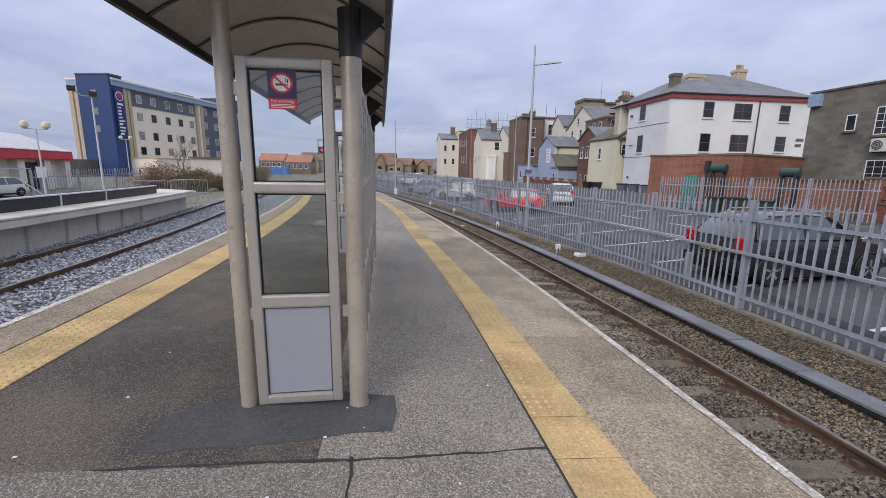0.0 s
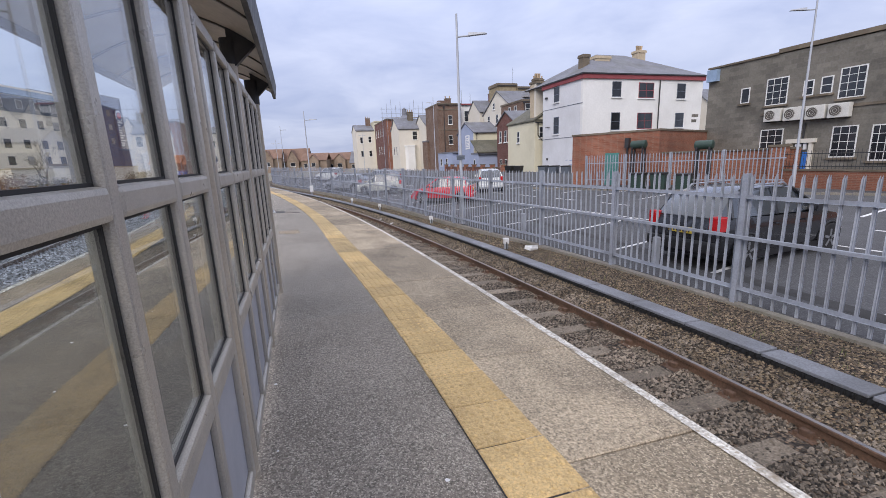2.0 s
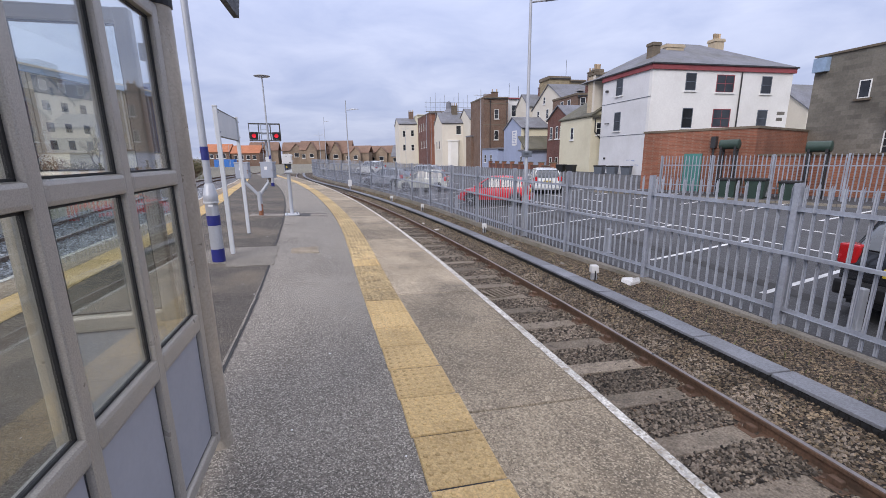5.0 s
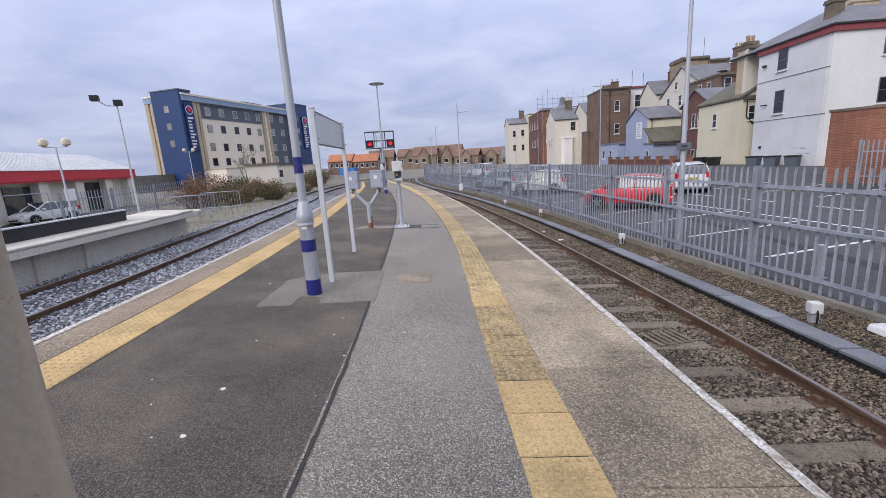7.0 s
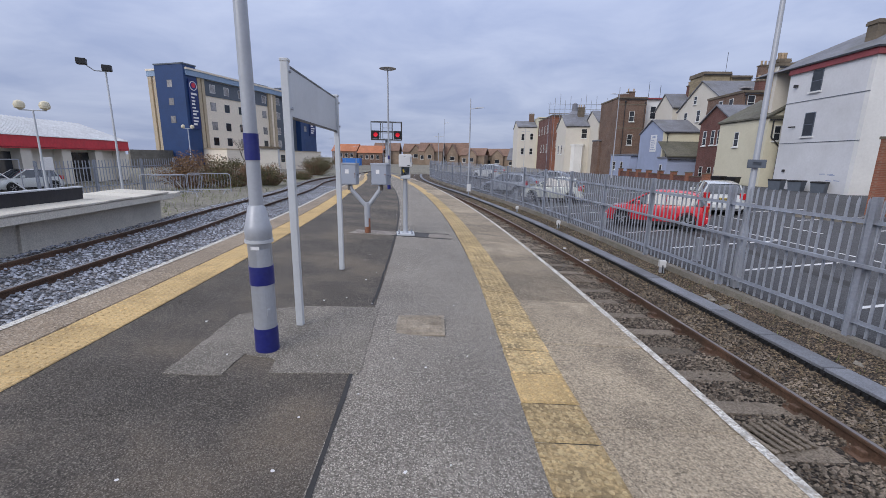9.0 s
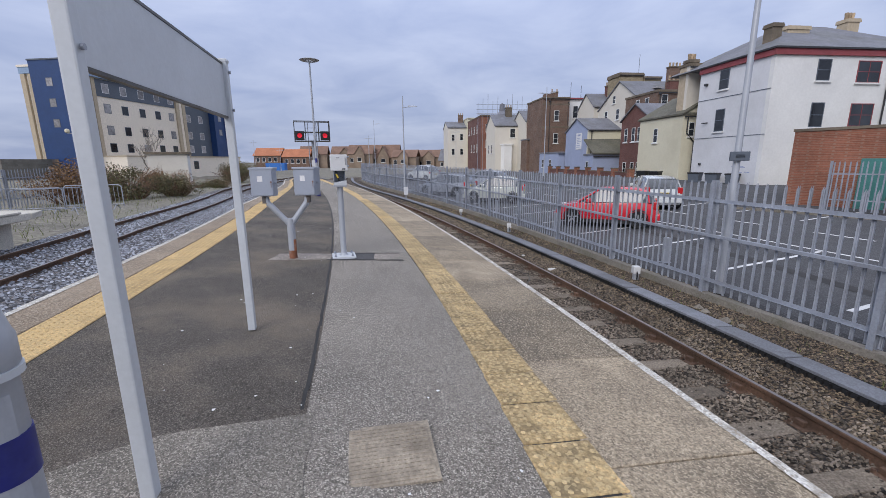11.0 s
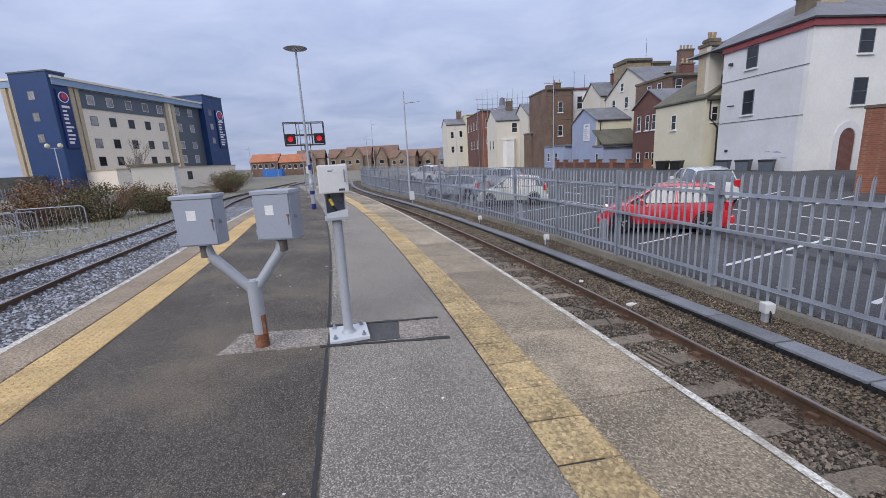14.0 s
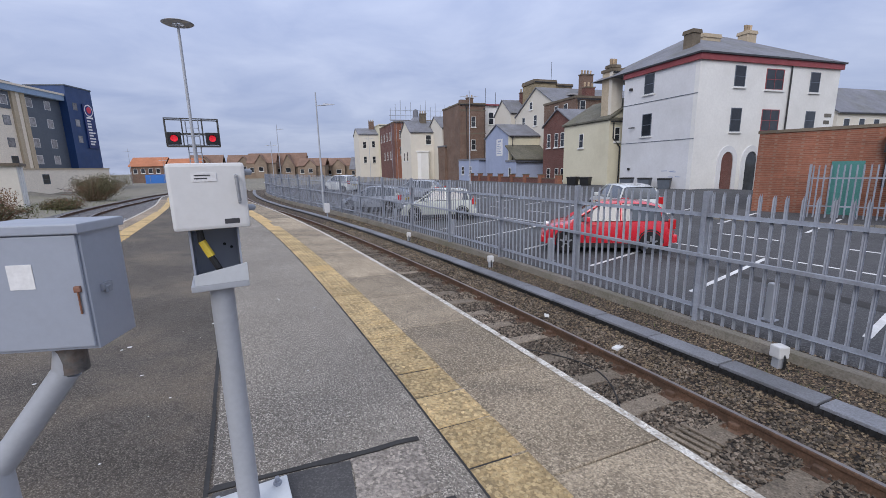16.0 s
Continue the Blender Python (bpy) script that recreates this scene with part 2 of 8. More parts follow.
M = dict(
    asphalt_dark=mat("asphalt_dark", (0.078, 0.067, 0.056), 0.92, var=0.45, scale=0.9, fine=70, fvar=0.55, bump=1.0, dist=0.012, speck=0.7, speck_scale=190, speck_col=(0.32, 0.285, 0.24), stain=(0.18, 0.14, 0.098), stain_amt=0.75, stain_scale=0.9),
    asphalt_light=mat("asphalt_light", (0.212, 0.19, 0.162), 0.92, var=0.2, scale=0.8, fine=70, fvar=0.55, bump=1.0, dist=0.012, speck=1.0, speck_scale=165, speck_col=(0.60, 0.55, 0.48), stain=(0.11, 0.10, 0.088), stain_amt=0.55, stain_scale=0.7),
    asphalt_brown=mat("asphalt_brown", (0.245, 0.217, 0.184), 0.92, var=0.25, scale=0.7, fine=60, fvar=0.55, bump=1.0, dist=0.012, speck=1.0, speck_scale=150, speck_col=(0.52, 0.47, 0.40), stain=(0.125, 0.108, 0.09), stain_amt=0.6, stain_scale=0.9),
    patch=mat("patch", (0.185, 0.166, 0.14), 0.92, var=0.25, scale=1.6, fine=70, fvar=0.5, bump=0.9, dist=0.01, speck=0.9, speck_scale=165, speck_col=(0.50, 0.455, 0.39), stain=(0.10, 0.09, 0.075), stain_amt=0.6, stain_scale=1.2),
    patch_dark=mat("patch_dark", (0.075, 0.073, 0.075), 0.9, var=0.2, scale=2, fine=90, bump=0.6, dist=0.006, speck=0.3, speck_scale=110, speck_col=(0.2, 0.2, 0.2)),
    seam=mat("seam", (0.035, 0.034, 0.034), 0.8, fine=40, bump=0.5),
    granite=mat("granite", (0.25, 0.222, 0.195), 0.88, var=0.25, scale=3, fine=50, fvar=0.5, bump=1.0, dist=0.012, speck=0.9, speck_scale=60, speck_col=(0.48, 0.42, 0.36)),
    coping=mat("coping", (0.305, 0.248, 0.176), 0.92, var=0.3, scale=0.9, fine=48, fvar=0.55, bump=1.0, dist=0.014, speck=0.8, speck_scale=120, speck_col=(0.62, 0.52, 0.385), stain=(0.10, 0.083, 0.064), stain_amt=0.85, stain_scale=1.3, rand=0.38),
    coping_dark=mat("coping_dark", (0.29, 0.225, 0.16), 0.92, var=0.25, scale=1.0, fine=55, fvar=0.4, bump=0.9, dist=0.01, speck=0.8, speck_scale=90, speck_col=(0.5, 0.43, 0.34), stain=(0.13, 0.11, 0.085), stain_amt=0.6, stain_scale=0.9, rand=0.15),
    tactile=mat("tactile", (0.57, 0.40, 0.185), 0.85, var=0.12, scale=1.2, fine=60, fvar=0.25, bump=0.5, dist=0.006, stain=(0.24, 0.165, 0.075), stain_amt=0.7, stain_scale=2.2, rand=0.1, speck=0.5, speck_scale=120, speck_col=(0.68, 0.52, 0.28)),
    tactile_worn=mat("tactile_worn", (0.47, 0.34, 0.17), 0.9, var=0.25, scale=2.0, fine=45, fvar=0.5, bump=0.9, dist=0.01, stain=(0.18, 0.138, 0.078), stain_amt=0.85, stain_scale=5.0, stain_from=0.42, stain_to=0.66, rand=0.18, speck=0.7, speck_scale=50, speck_col=(0.62, 0.48, 0.26)),
    tactile_dome=mat("tactile_dome", (0.57, 0.405, 0.19), 0.85, var=0.15, scale=6, fine=60, fvar=0.25, bump=0.4, dist=0.004, stain=(0.30, 0.21, 0.10), stain_amt=0.6, stain_scale=4, rand=0.1),
    tactile_dome_worn=mat("tactile_dome_worn", (0.50, 0.385, 0.21), 0.9, var=0.25, scale=9, fine=60, fvar=0.3, bump=0.5, dist=0.006, stain=(0.26, 0.20, 0.115), stain_amt=0.7, stain_scale=6, rand=0.15),
    white_line=mat("white_line", (0.66, 0.64, 0.59), 0.85, var=0.15, scale=2, fine=60, fvar=0.3, bump=0.6, stain=(0.27, 0.22, 0.165), stain_amt=1.0, stain_scale=9, speck=0.9, speck_scale=75, speck_col=(0.33, 0.28, 0.21)),
    concrete=mat("concrete", (0.62, 0.585, 0.51), 0.9, var=0.18, scale=0.7, fine=30, fvar=0.2, bump=0.3, stain=(0.36, 0.335, 0.285), stain_amt=0.6, stain_scale=0.7, rand=0.12),
    platform_wall=mat("platform_wall", (0.16, 0.14, 0.12), 0.9, bump=0.4),
    stone=mat("ballast_stone", (0.165, 0.137, 0.108), 0.9, var=0.4, scale=0.9, fine=60, fvar=0.3, island=0.95, bump=0.4),
    stone_brown=mat("ballast_brown", (0.155, 0.120, 0.080), 0.9, var=0.4, scale=1.2, fine=60, fvar=0.3, island=0.95, bump=0.4),
    stone_blue=mat("ballast_blue", (0.27, 0.285, 0.32), 0.85, var=0.2, scale=2, fine=30, island=0.8, bump=0.3),
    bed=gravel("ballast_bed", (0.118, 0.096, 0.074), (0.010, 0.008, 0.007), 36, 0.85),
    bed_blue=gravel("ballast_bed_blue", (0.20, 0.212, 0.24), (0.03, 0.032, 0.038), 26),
    verge=mat("verge_soil", (0.115, 0.10, 0.08), 0.95, var=0.3, scale=0.9, fine=20, fvar=0.35, bump=0.9, dist=0.02, speck=0.5, speck_scale=40, speck_col=(0.24, 0.22, 0.18), stain=(0.085, 0.095, 0.045), stain_amt=0.5, stain_scale=0.9),
    rail_rust=mat("rail_rust", (0.115, 0.066, 0.042), 0.8, var=0.35, scale=2, fine=40, fvar=0.35, bump=0.5, stain=(0.055, 0.038, 0.028), stain_amt=0.8, stain_scale=3),
    rail_top=mat("rail_top", (0.36, 0.33, 0.31), 0.35, 0.9, var=0.1, fine=40, bump=0.05),
    sleeper=mat("sleeper_wood", (0.235, 0.195, 0.15), 0.95, var=0.4, scale=4, fine=50, fvar=0.55, bump=1.0, dist=0.015, stain=(0.075, 0.058, 0.044), stain_amt=0.9, stain_scale=4, rand=0.35),
    trough=mat("trough_lid", (0.19, 0.20, 0.225), 0.7, var=0.2, scale=1.5, fine=40, fvar=0.25, bump=0.3, stain=(0.11, 0.105, 0.10), stain_amt=0.5, rand=0.15),
    trough_dark=mat("trough_side", (0.022, 0.023, 0.025), 0.7, fine=40, bump=0.2),
    galv=mat("galvanised_steel", (0.31, 0.335, 0.385), 0.5, 0.15, var=0.18, scale=2.0, fine=30, bump=0.06, stain=(0.21, 0.21, 0.22), stain_amt=0.5, stain_scale=1.5),
    carpark=mat("carpark_asphalt", (0.060, 0.061, 0.066), 0.9, var=0.15, scale=0.4, fine=30, bump=0.4, speck=0.3, speck_scale=60, speck_col=(0.25, 0.25, 0.26), stain=(0.10, 0.10, 0.105), stain_amt=0.5, stain_scale=0.25),
    paint_white=mat("road_paint", (0.70, 0.70, 0.70), 0.7, var=0.1, fine=30, bump=0.1, stain=(0.35, 0.35, 0.35), stain_amt=0.5, stain_scale=2),
    kerb=mat("kerb_stone", (0.21, 0.19, 0.16), 0.9, fine=30, fvar=0.3, bump=0.4, stain=(0.1, 0.1, 0.06), stain_amt=0.6, stain_scale=1.5),
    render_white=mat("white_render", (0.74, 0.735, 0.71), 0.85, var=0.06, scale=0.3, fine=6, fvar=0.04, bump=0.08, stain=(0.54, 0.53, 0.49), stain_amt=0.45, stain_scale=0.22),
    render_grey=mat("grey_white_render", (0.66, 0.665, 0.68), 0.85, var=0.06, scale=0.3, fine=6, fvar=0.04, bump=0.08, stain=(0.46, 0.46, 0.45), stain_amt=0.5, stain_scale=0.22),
    render_cream=mat("cream_render", (0.66, 0.62, 0.47), 0.85, var=0.06, scale=0.3, fine=6, fvar=0.04, bump=0.08, stain=(0.42, 0.38, 0.27), stain_amt=0.45, stain_scale=0.3),
    render_ivory=mat("ivory_render", (0.66, 0.62, 0.54), 0.85, var=0.06, scale=0.3, fine=6, fvar=0.04, bump=0.08, stain=(0.45, 0.41, 0.34), stain_amt=0.4, stain_scale=0.3),
    render_blue=mat("blue_paint", (0.33, 0.38, 0.52), 0.85, var=0.06, scale=0.3, fine=6, fvar=0.04, bump=0.08, stain=(0.25, 0.28, 0.36), stain_amt=0.4, stain_scale=0.4),
    brick_red=brickmat("brick_red", (0.30, 0.108, 0.062), (0.27, 0.15, 0.105)),
    brick_brown=brickmat("brick_brown", (0.175, 0.098, 0.066), (0.2, 0.155, 0.125)),
    brick_maroon=brickmat("brick_maroon", (0.155, 0.058, 0.045), (0.18, 0.105, 0.09)),
    greystone=brickmat("grey_stone", (0.20, 0.185, 0.155), (0.17, 0.16, 0.14), 0.55, 0.28, 0.25),
    stone_dark=brickmat("dark_stone", (0.185, 0.15, 0.108), (0.15, 0.125, 0.1), 0.5, 0.3),
    stone_ochre=brickmat("ochre_stone", (0.30, 0.245, 0.155), (0.2, 0.165, 0.11), 0.5, 0.3, 0.35),
    far_wall=mat("far_house_brick", (0.25, 0.19, 0.14), 0.9, var=0.3, scale=0.3, fine=3, bump=0.1),
    slate=mat("roof_slate", (0.17, 0.175, 0.20), 0.75, var=0.2, scale=0.5, fine=6, fvar=0.2, bump=0.4, dist=0.02, stain=(0.12, 0.12, 0.09), stain_amt=0.5, stain_scale=0.4, island=0.12),
    slate_moss=mat("mossy_slate", (0.125, 0.12, 0.095), 0.85, var=0.25, scale=0.6, fine=6, fvar=0.25, bump=0.4, dist=0.02, stain=(0.135, 0.135, 0.07), stain_amt=0.45, stain_scale=0.5),
    tile_brown=mat("brown_roof_tiles", (0.21, 0.13, 0.095), 0.85, var=0.2, scale=0.3, fine=3, fvar=0.2, bump=0.3),
    tile_orange=mat("orange_roof_tiles", (0.42, 0.165, 0.085), 0.85, var=0.2, scale=0.3, fine=3, fvar=0.15, bump=0.3),
    maroon=mat("maroon_paint", (0.26, 0.055, 0.06), 0.6, var=0.15, fine=20, bump=0.1),
    pot=mat("chimney_pot", (0.40, 0.30, 0.20), 0.85, fine=20, rand=0.3),
    pot_white=mat("sooty_pot", (0.10, 0.09, 0.08), 0.85, fine=20),
    win=mat("window_glass_dark", (0.03, 0.034, 0.04), 0.08, var=0.4, scale=0.7, fine=3, bump=0.0, rand=0.4),
    win_mid=mat("window_curtain", (0.26, 0.25, 0.25), 0.3, var=0.4, scale=0.9, fine=4, bump=0.0, rand=0.4),
    white_frame=mat("white_frame", (0.72, 0.72, 0.70), 0.6, var=0.06, fine=20, bump=0.05),
    pipe_black=mat("black_pipe", (0.03, 0.03, 0.032), 0.5, fine=20, bump=0.05),
    navy=mat("navy_cladding", (0.014, 0.046, 0.145), 0.45, var=0.12, scale=0.3, fine=5, bump=0.03),
    navy_sign=mat("navy_sign", (0.012, 0.028, 0.13), 0.45, var=0.05, fine=5, bump=0.0),
    slate_clad=mat("slate_grey_cladding", (0.10, 0.118, 0.145), 0.6, var=0.08, scale=0.2, fine=5, bump=0.03),
    beige=mat("beige_render", (0.80, 0.72, 0.60), 0.85, var=0.05, scale=0.2, fine=5, bump=0.05, stain=(0.6, 0.53, 0.42), stain_amt=0.3, stain_scale=0.2),
    tan=mat("tan_cladding", (0.46, 0.38, 0.27), 0.8, var=0.06, fine=5, bump=0.03),
    skyblue=mat("steel_blue_fascia", (0.26, 0.36, 0.50), 0.6, var=0.06, fine=5, bump=0.03),
    red=mat("red_fascia", (0.55, 0.03, 0.045), 0.5, var=0.08, fine=5, bump=0.03),
    metal_roof=mat("profiled_metal_roof", (0.55, 0.57, 0.60), 0.6, 0.1, var=0.1, fine=5, bump=0.05),
    steel_tan=mat("brushed_steel_bronze", (0.45, 0.40, 0.33), 0.36, 0.3, var=0.14, scale=3, fine=90, bump=0.06, stain=(0.33, 0.285, 0.23), stain_amt=0.45, stain_scale=2),
    alu=mat("aluminium_frame", (0.42, 0.395, 0.355), 0.36, 0.35, var=0.12, scale=3, fine=260, fvar=0.22, bump=0.25, dist=0.002, stain=(0.30, 0.275, 0.24), stain_amt=0.45, stain_scale=3),
    alu_dark=mat("dark_aluminium", (0.10, 0.095, 0.085), 0.4, 0.7, var=0.1, fine=60, bump=0.05),
    gasket=mat("black_gasket", (0.012, 0.012, 0.013), 0.6, bump=0.0),
    panel_grey=mat("grey_infill_panel", (0.32, 0.33, 0.37), 0.45, var=0.04, scale=2, fine=40, fvar=0.03, bump=0.01, stain=(0.27, 0.275, 0.30), stain_amt=0.2),
    canopy_under=mat("canopy_underside", (0.47, 0.43, 0.38), 0.5, 0.2, var=0.12, scale=1.5, fine=30, bump=0.05, stain=(0.33, 0.295, 0.255), stain_amt=0.4),
    canopy_dark=mat("canopy_charcoal", (0.022, 0.023, 0.028), 0.5, var=0.2, scale=3, fine=40, bump=0.1, stain=(0.07, 0.07, 0.075), stain_amt=0.5, stain_scale=2),
    glass=glassmat("clear_glass", (0.95, 0.975, 0.97)),
    glass_green=glassmat("greenish_glass", (0.90, 0.935, 0.92)),
    post_grey=mat("grey_paint", (0.39, 0.41, 0.445), 0.42, 0.1, var=0.06, scale=1.5, fine=40, fvar=0.05, bump=0.05, stain=(0.31, 0.32, 0.34), stain_amt=0.25, stain_scale=2),
    post_white=mat("pale_grey_paint", (0.54, 0.565, 0.59), 0.42, 0.0, var=0.05, scale=1.5, fine=40, fvar=0.04, bump=0.05, stain=(0.44, 0.45, 0.46), stain_amt=0.2, stain_scale=2.5),
    box_white=mat("white_cabinet_paint", (0.64, 0.64, 0.635), 0.42, var=0.03, scale=3, fine=40, fvar=0.03, bump=0.03, stain=(0.52, 0.51, 0.48), stain_amt=0.15, stain_scale=5),
    box_grey=mat("grey_cabinet_paint", (0.32, 0.35, 0.41), 0.38, var=0.05, scale=1.2, fine=40, fvar=0.03, bump=0.03, stain=(0.28, 0.295, 0.33), stain_amt=0.2, stain_scale=2),
    neck=mat("weathered_steel_neck", (0.125, 0.118, 0.112), 0.7, 0.2, var=0.3, scale=9, fine=60, fvar=0.25, bump=0.3, stain=(0.20, 0.12, 0.075), stain_amt=0.6, stain_scale=14),
    blue_band=mat("blue_band", (0.015, 0.02, 0.16), 0.4, var=0.1, fine=40, bump=0.02, stain=(0.06, 0.07, 0.2), stain_amt=0.4, stain_scale=8),
    rust=mat("rusty_paint", (0.20, 0.075, 0.035), 0.85, var=0.35, scale=8, fine=60, fvar=0.3, bump=0.4, stain=(0.3, 0.28, 0.27), stain_amt=0.6, stain_scale=9),
    black=mat("black_plastic", (0.015, 0.015, 0.016), 0.5, fine=40, bump=0.05),
    iron=mat("cast_iron_cover", (0.34, 0.29, 0.225), 0.8, 0.1, var=0.25, scale=4, fine=60, fvar=0.3, bump=0.5, stain=(0.19, 0.16, 0.125), stain_amt=0.6, stain_scale=6),
    paper=mat("white_sticker", (0.72, 0.72, 0.72), 0.5, var=0.04, fine=30, bump=0.0),
    sign_red=mat("sign_red", (0.62, 0.03, 0.06), 0.4, var=0.05, bump=0.0),
    sign_navy=mat("sign_navy", (0.035, 0.02, 0.085), 0.4, var=0.05, bump=0.0),
    sign_white=mat("sign_white", (0.78, 0.76, 0.76), 0.4, var=0.03, bump=0.0),
    tan_mark=mat("dark_marks", (0.05, 0.05, 0.055), 0.6, bump=0.0),
    red_lamp=glow("red_signal_lamp", (0.8, 0.02, 0.04), 0.55),
    car_red=mat("red_car_paint", (0.62, 0.02, 0.035), 0.25, 0.0, var=0.04, fine=30, bump=0.0, coat=0.8),
    car_black=mat("black_car_paint", (0.012, 0.013, 0.016), 0.2, 0.0, var=0.05, fine=30, bump=0.0, coat=0.8),
    car_white=mat("white_car_paint", (0.62, 0.64, 0.63), 0.25, 0.0, var=0.04, fine=30, bump=0.0, coat=0.8),
    car_cream=mat("cream_car_paint", (0.58, 0.60, 0.54), 0.25, 0.0, var=0.04, fine=30, bump=0.0, coat=0.8),
    car_silver=mat("silver_car_paint", (0.42, 0.45, 0.50), 0.3, 0.4, var=0.04, fine=30, bump=0.0, coat=0.8),
    car_glass=mat("car_window", (0.045, 0.054, 0.065), 0.04, var=0.25, fine=8, bump=0.0, coat=1.0),
    tyre=mat("tyre_rubber", (0.015, 0.015, 0.016), 0.85, fine=40, bump=0.1),
    rim=mat("alloy_rim", (0.40, 0.41, 0.43), 0.35, 0.8, fine=40, bump=0.0),
    tail=mat("tail_light", (0.50, 0.012, 0.015), 0.2, var=0.1, bump=0.0, coat=0.6),
    plate_y=mat("yellow_plate", (0.62, 0.46, 0.05), 0.45, var=0.04, bump=0.0),
    head=mat("head_light", (0.6, 0.62, 0.65), 0.12, 0.2, var=0.1, bump=0.0, coat=0.6),
    tank=mat("green_tank", (0.035, 0.062, 0.05), 0.45, 0.1, var=0.15, fine=20, bump=0.05),
    door_green=mat("teal_door", (0.06, 0.21, 0.19), 0.6, var=0.1, fine=20, bump=0.05),
    door_blue=mat("blue_door", (0.03, 0.16, 0.50), 0.5, var=0.06, fine=20, bump=0.03),
    ac=mat("air_unit_casing", (0.62, 0.61, 0.56), 0.5, var=0.06, scale=3, fine=20, bump=0.03),
    bark=mat("grey_bark", (0.20, 0.17, 0.14), 0.9, var=0.2, scale=6, fine=50, bump=0.4),
    twig=mat("twigs", (0.17, 0.10, 0.06), 0.9, var=0.3, scale=2, fine=20, island=0.5, bump=0.0),
    leaf=mat("bush_leaves", (0.095, 0.085, 0.035), 0.7, var=0.4, scale=1.2, fine=10, island=0.6, bump=0.0),
    leaf_rust=mat("rusty_leaves", (0.17, 0.095, 0.042), 0.7, var=0.4, scale=1.2, fine=10, island=0.6, bump=0.0),
    grass=mat("rough_grass", (0.12, 0.14, 0.045), 0.85, var=0.4, scale=0.8, fine=10, island=0.6, bump=0.0),
    soil=mat("land", (0.20, 0.185, 0.15), 0.95, var=0.35, scale=0.25, fine=6, fvar=0.35, bump=0.6, dist=0.03, stain=(0.12, 0.13, 0.06), stain_amt=0.6, stain_scale=0.25, speck=0.6, speck_scale=14, speck_col=(0.36, 0.33, 0.28)),
    tarmac_left=mat("old_tarmac", (0.20, 0.20, 0.205), 0.9, var=0.15, scale=0.5, fine=15, bump=0.3, stain=(0.14, 0.14, 0.14), stain_amt=0.5, stain_scale=0.4),
    tarp=mat("black_hoarding", (0.012, 0.013, 0.02), 0.4, var=0.3, scale=2, fine=10, bump=0.3, dist=0.02),
)


# ---- lie of the land: the platform and both tracks lean across the line ----
TILT = Matrix.Rotation(radians(-1.1), 4, "X") @ Matrix.Rotation(radians(3.0), 4, "Y")


def upright(m, h=0.0):
    """A standing pose for a thing planned on the leaning platform plane; h: the height at which its place was taken."""
    p = TILT @ (m.translation + Vector((0, 0, h)))
    return Matrix.Translation((p.x, p.y, p.z - h)) @ m.to_3x3().to_4x4()


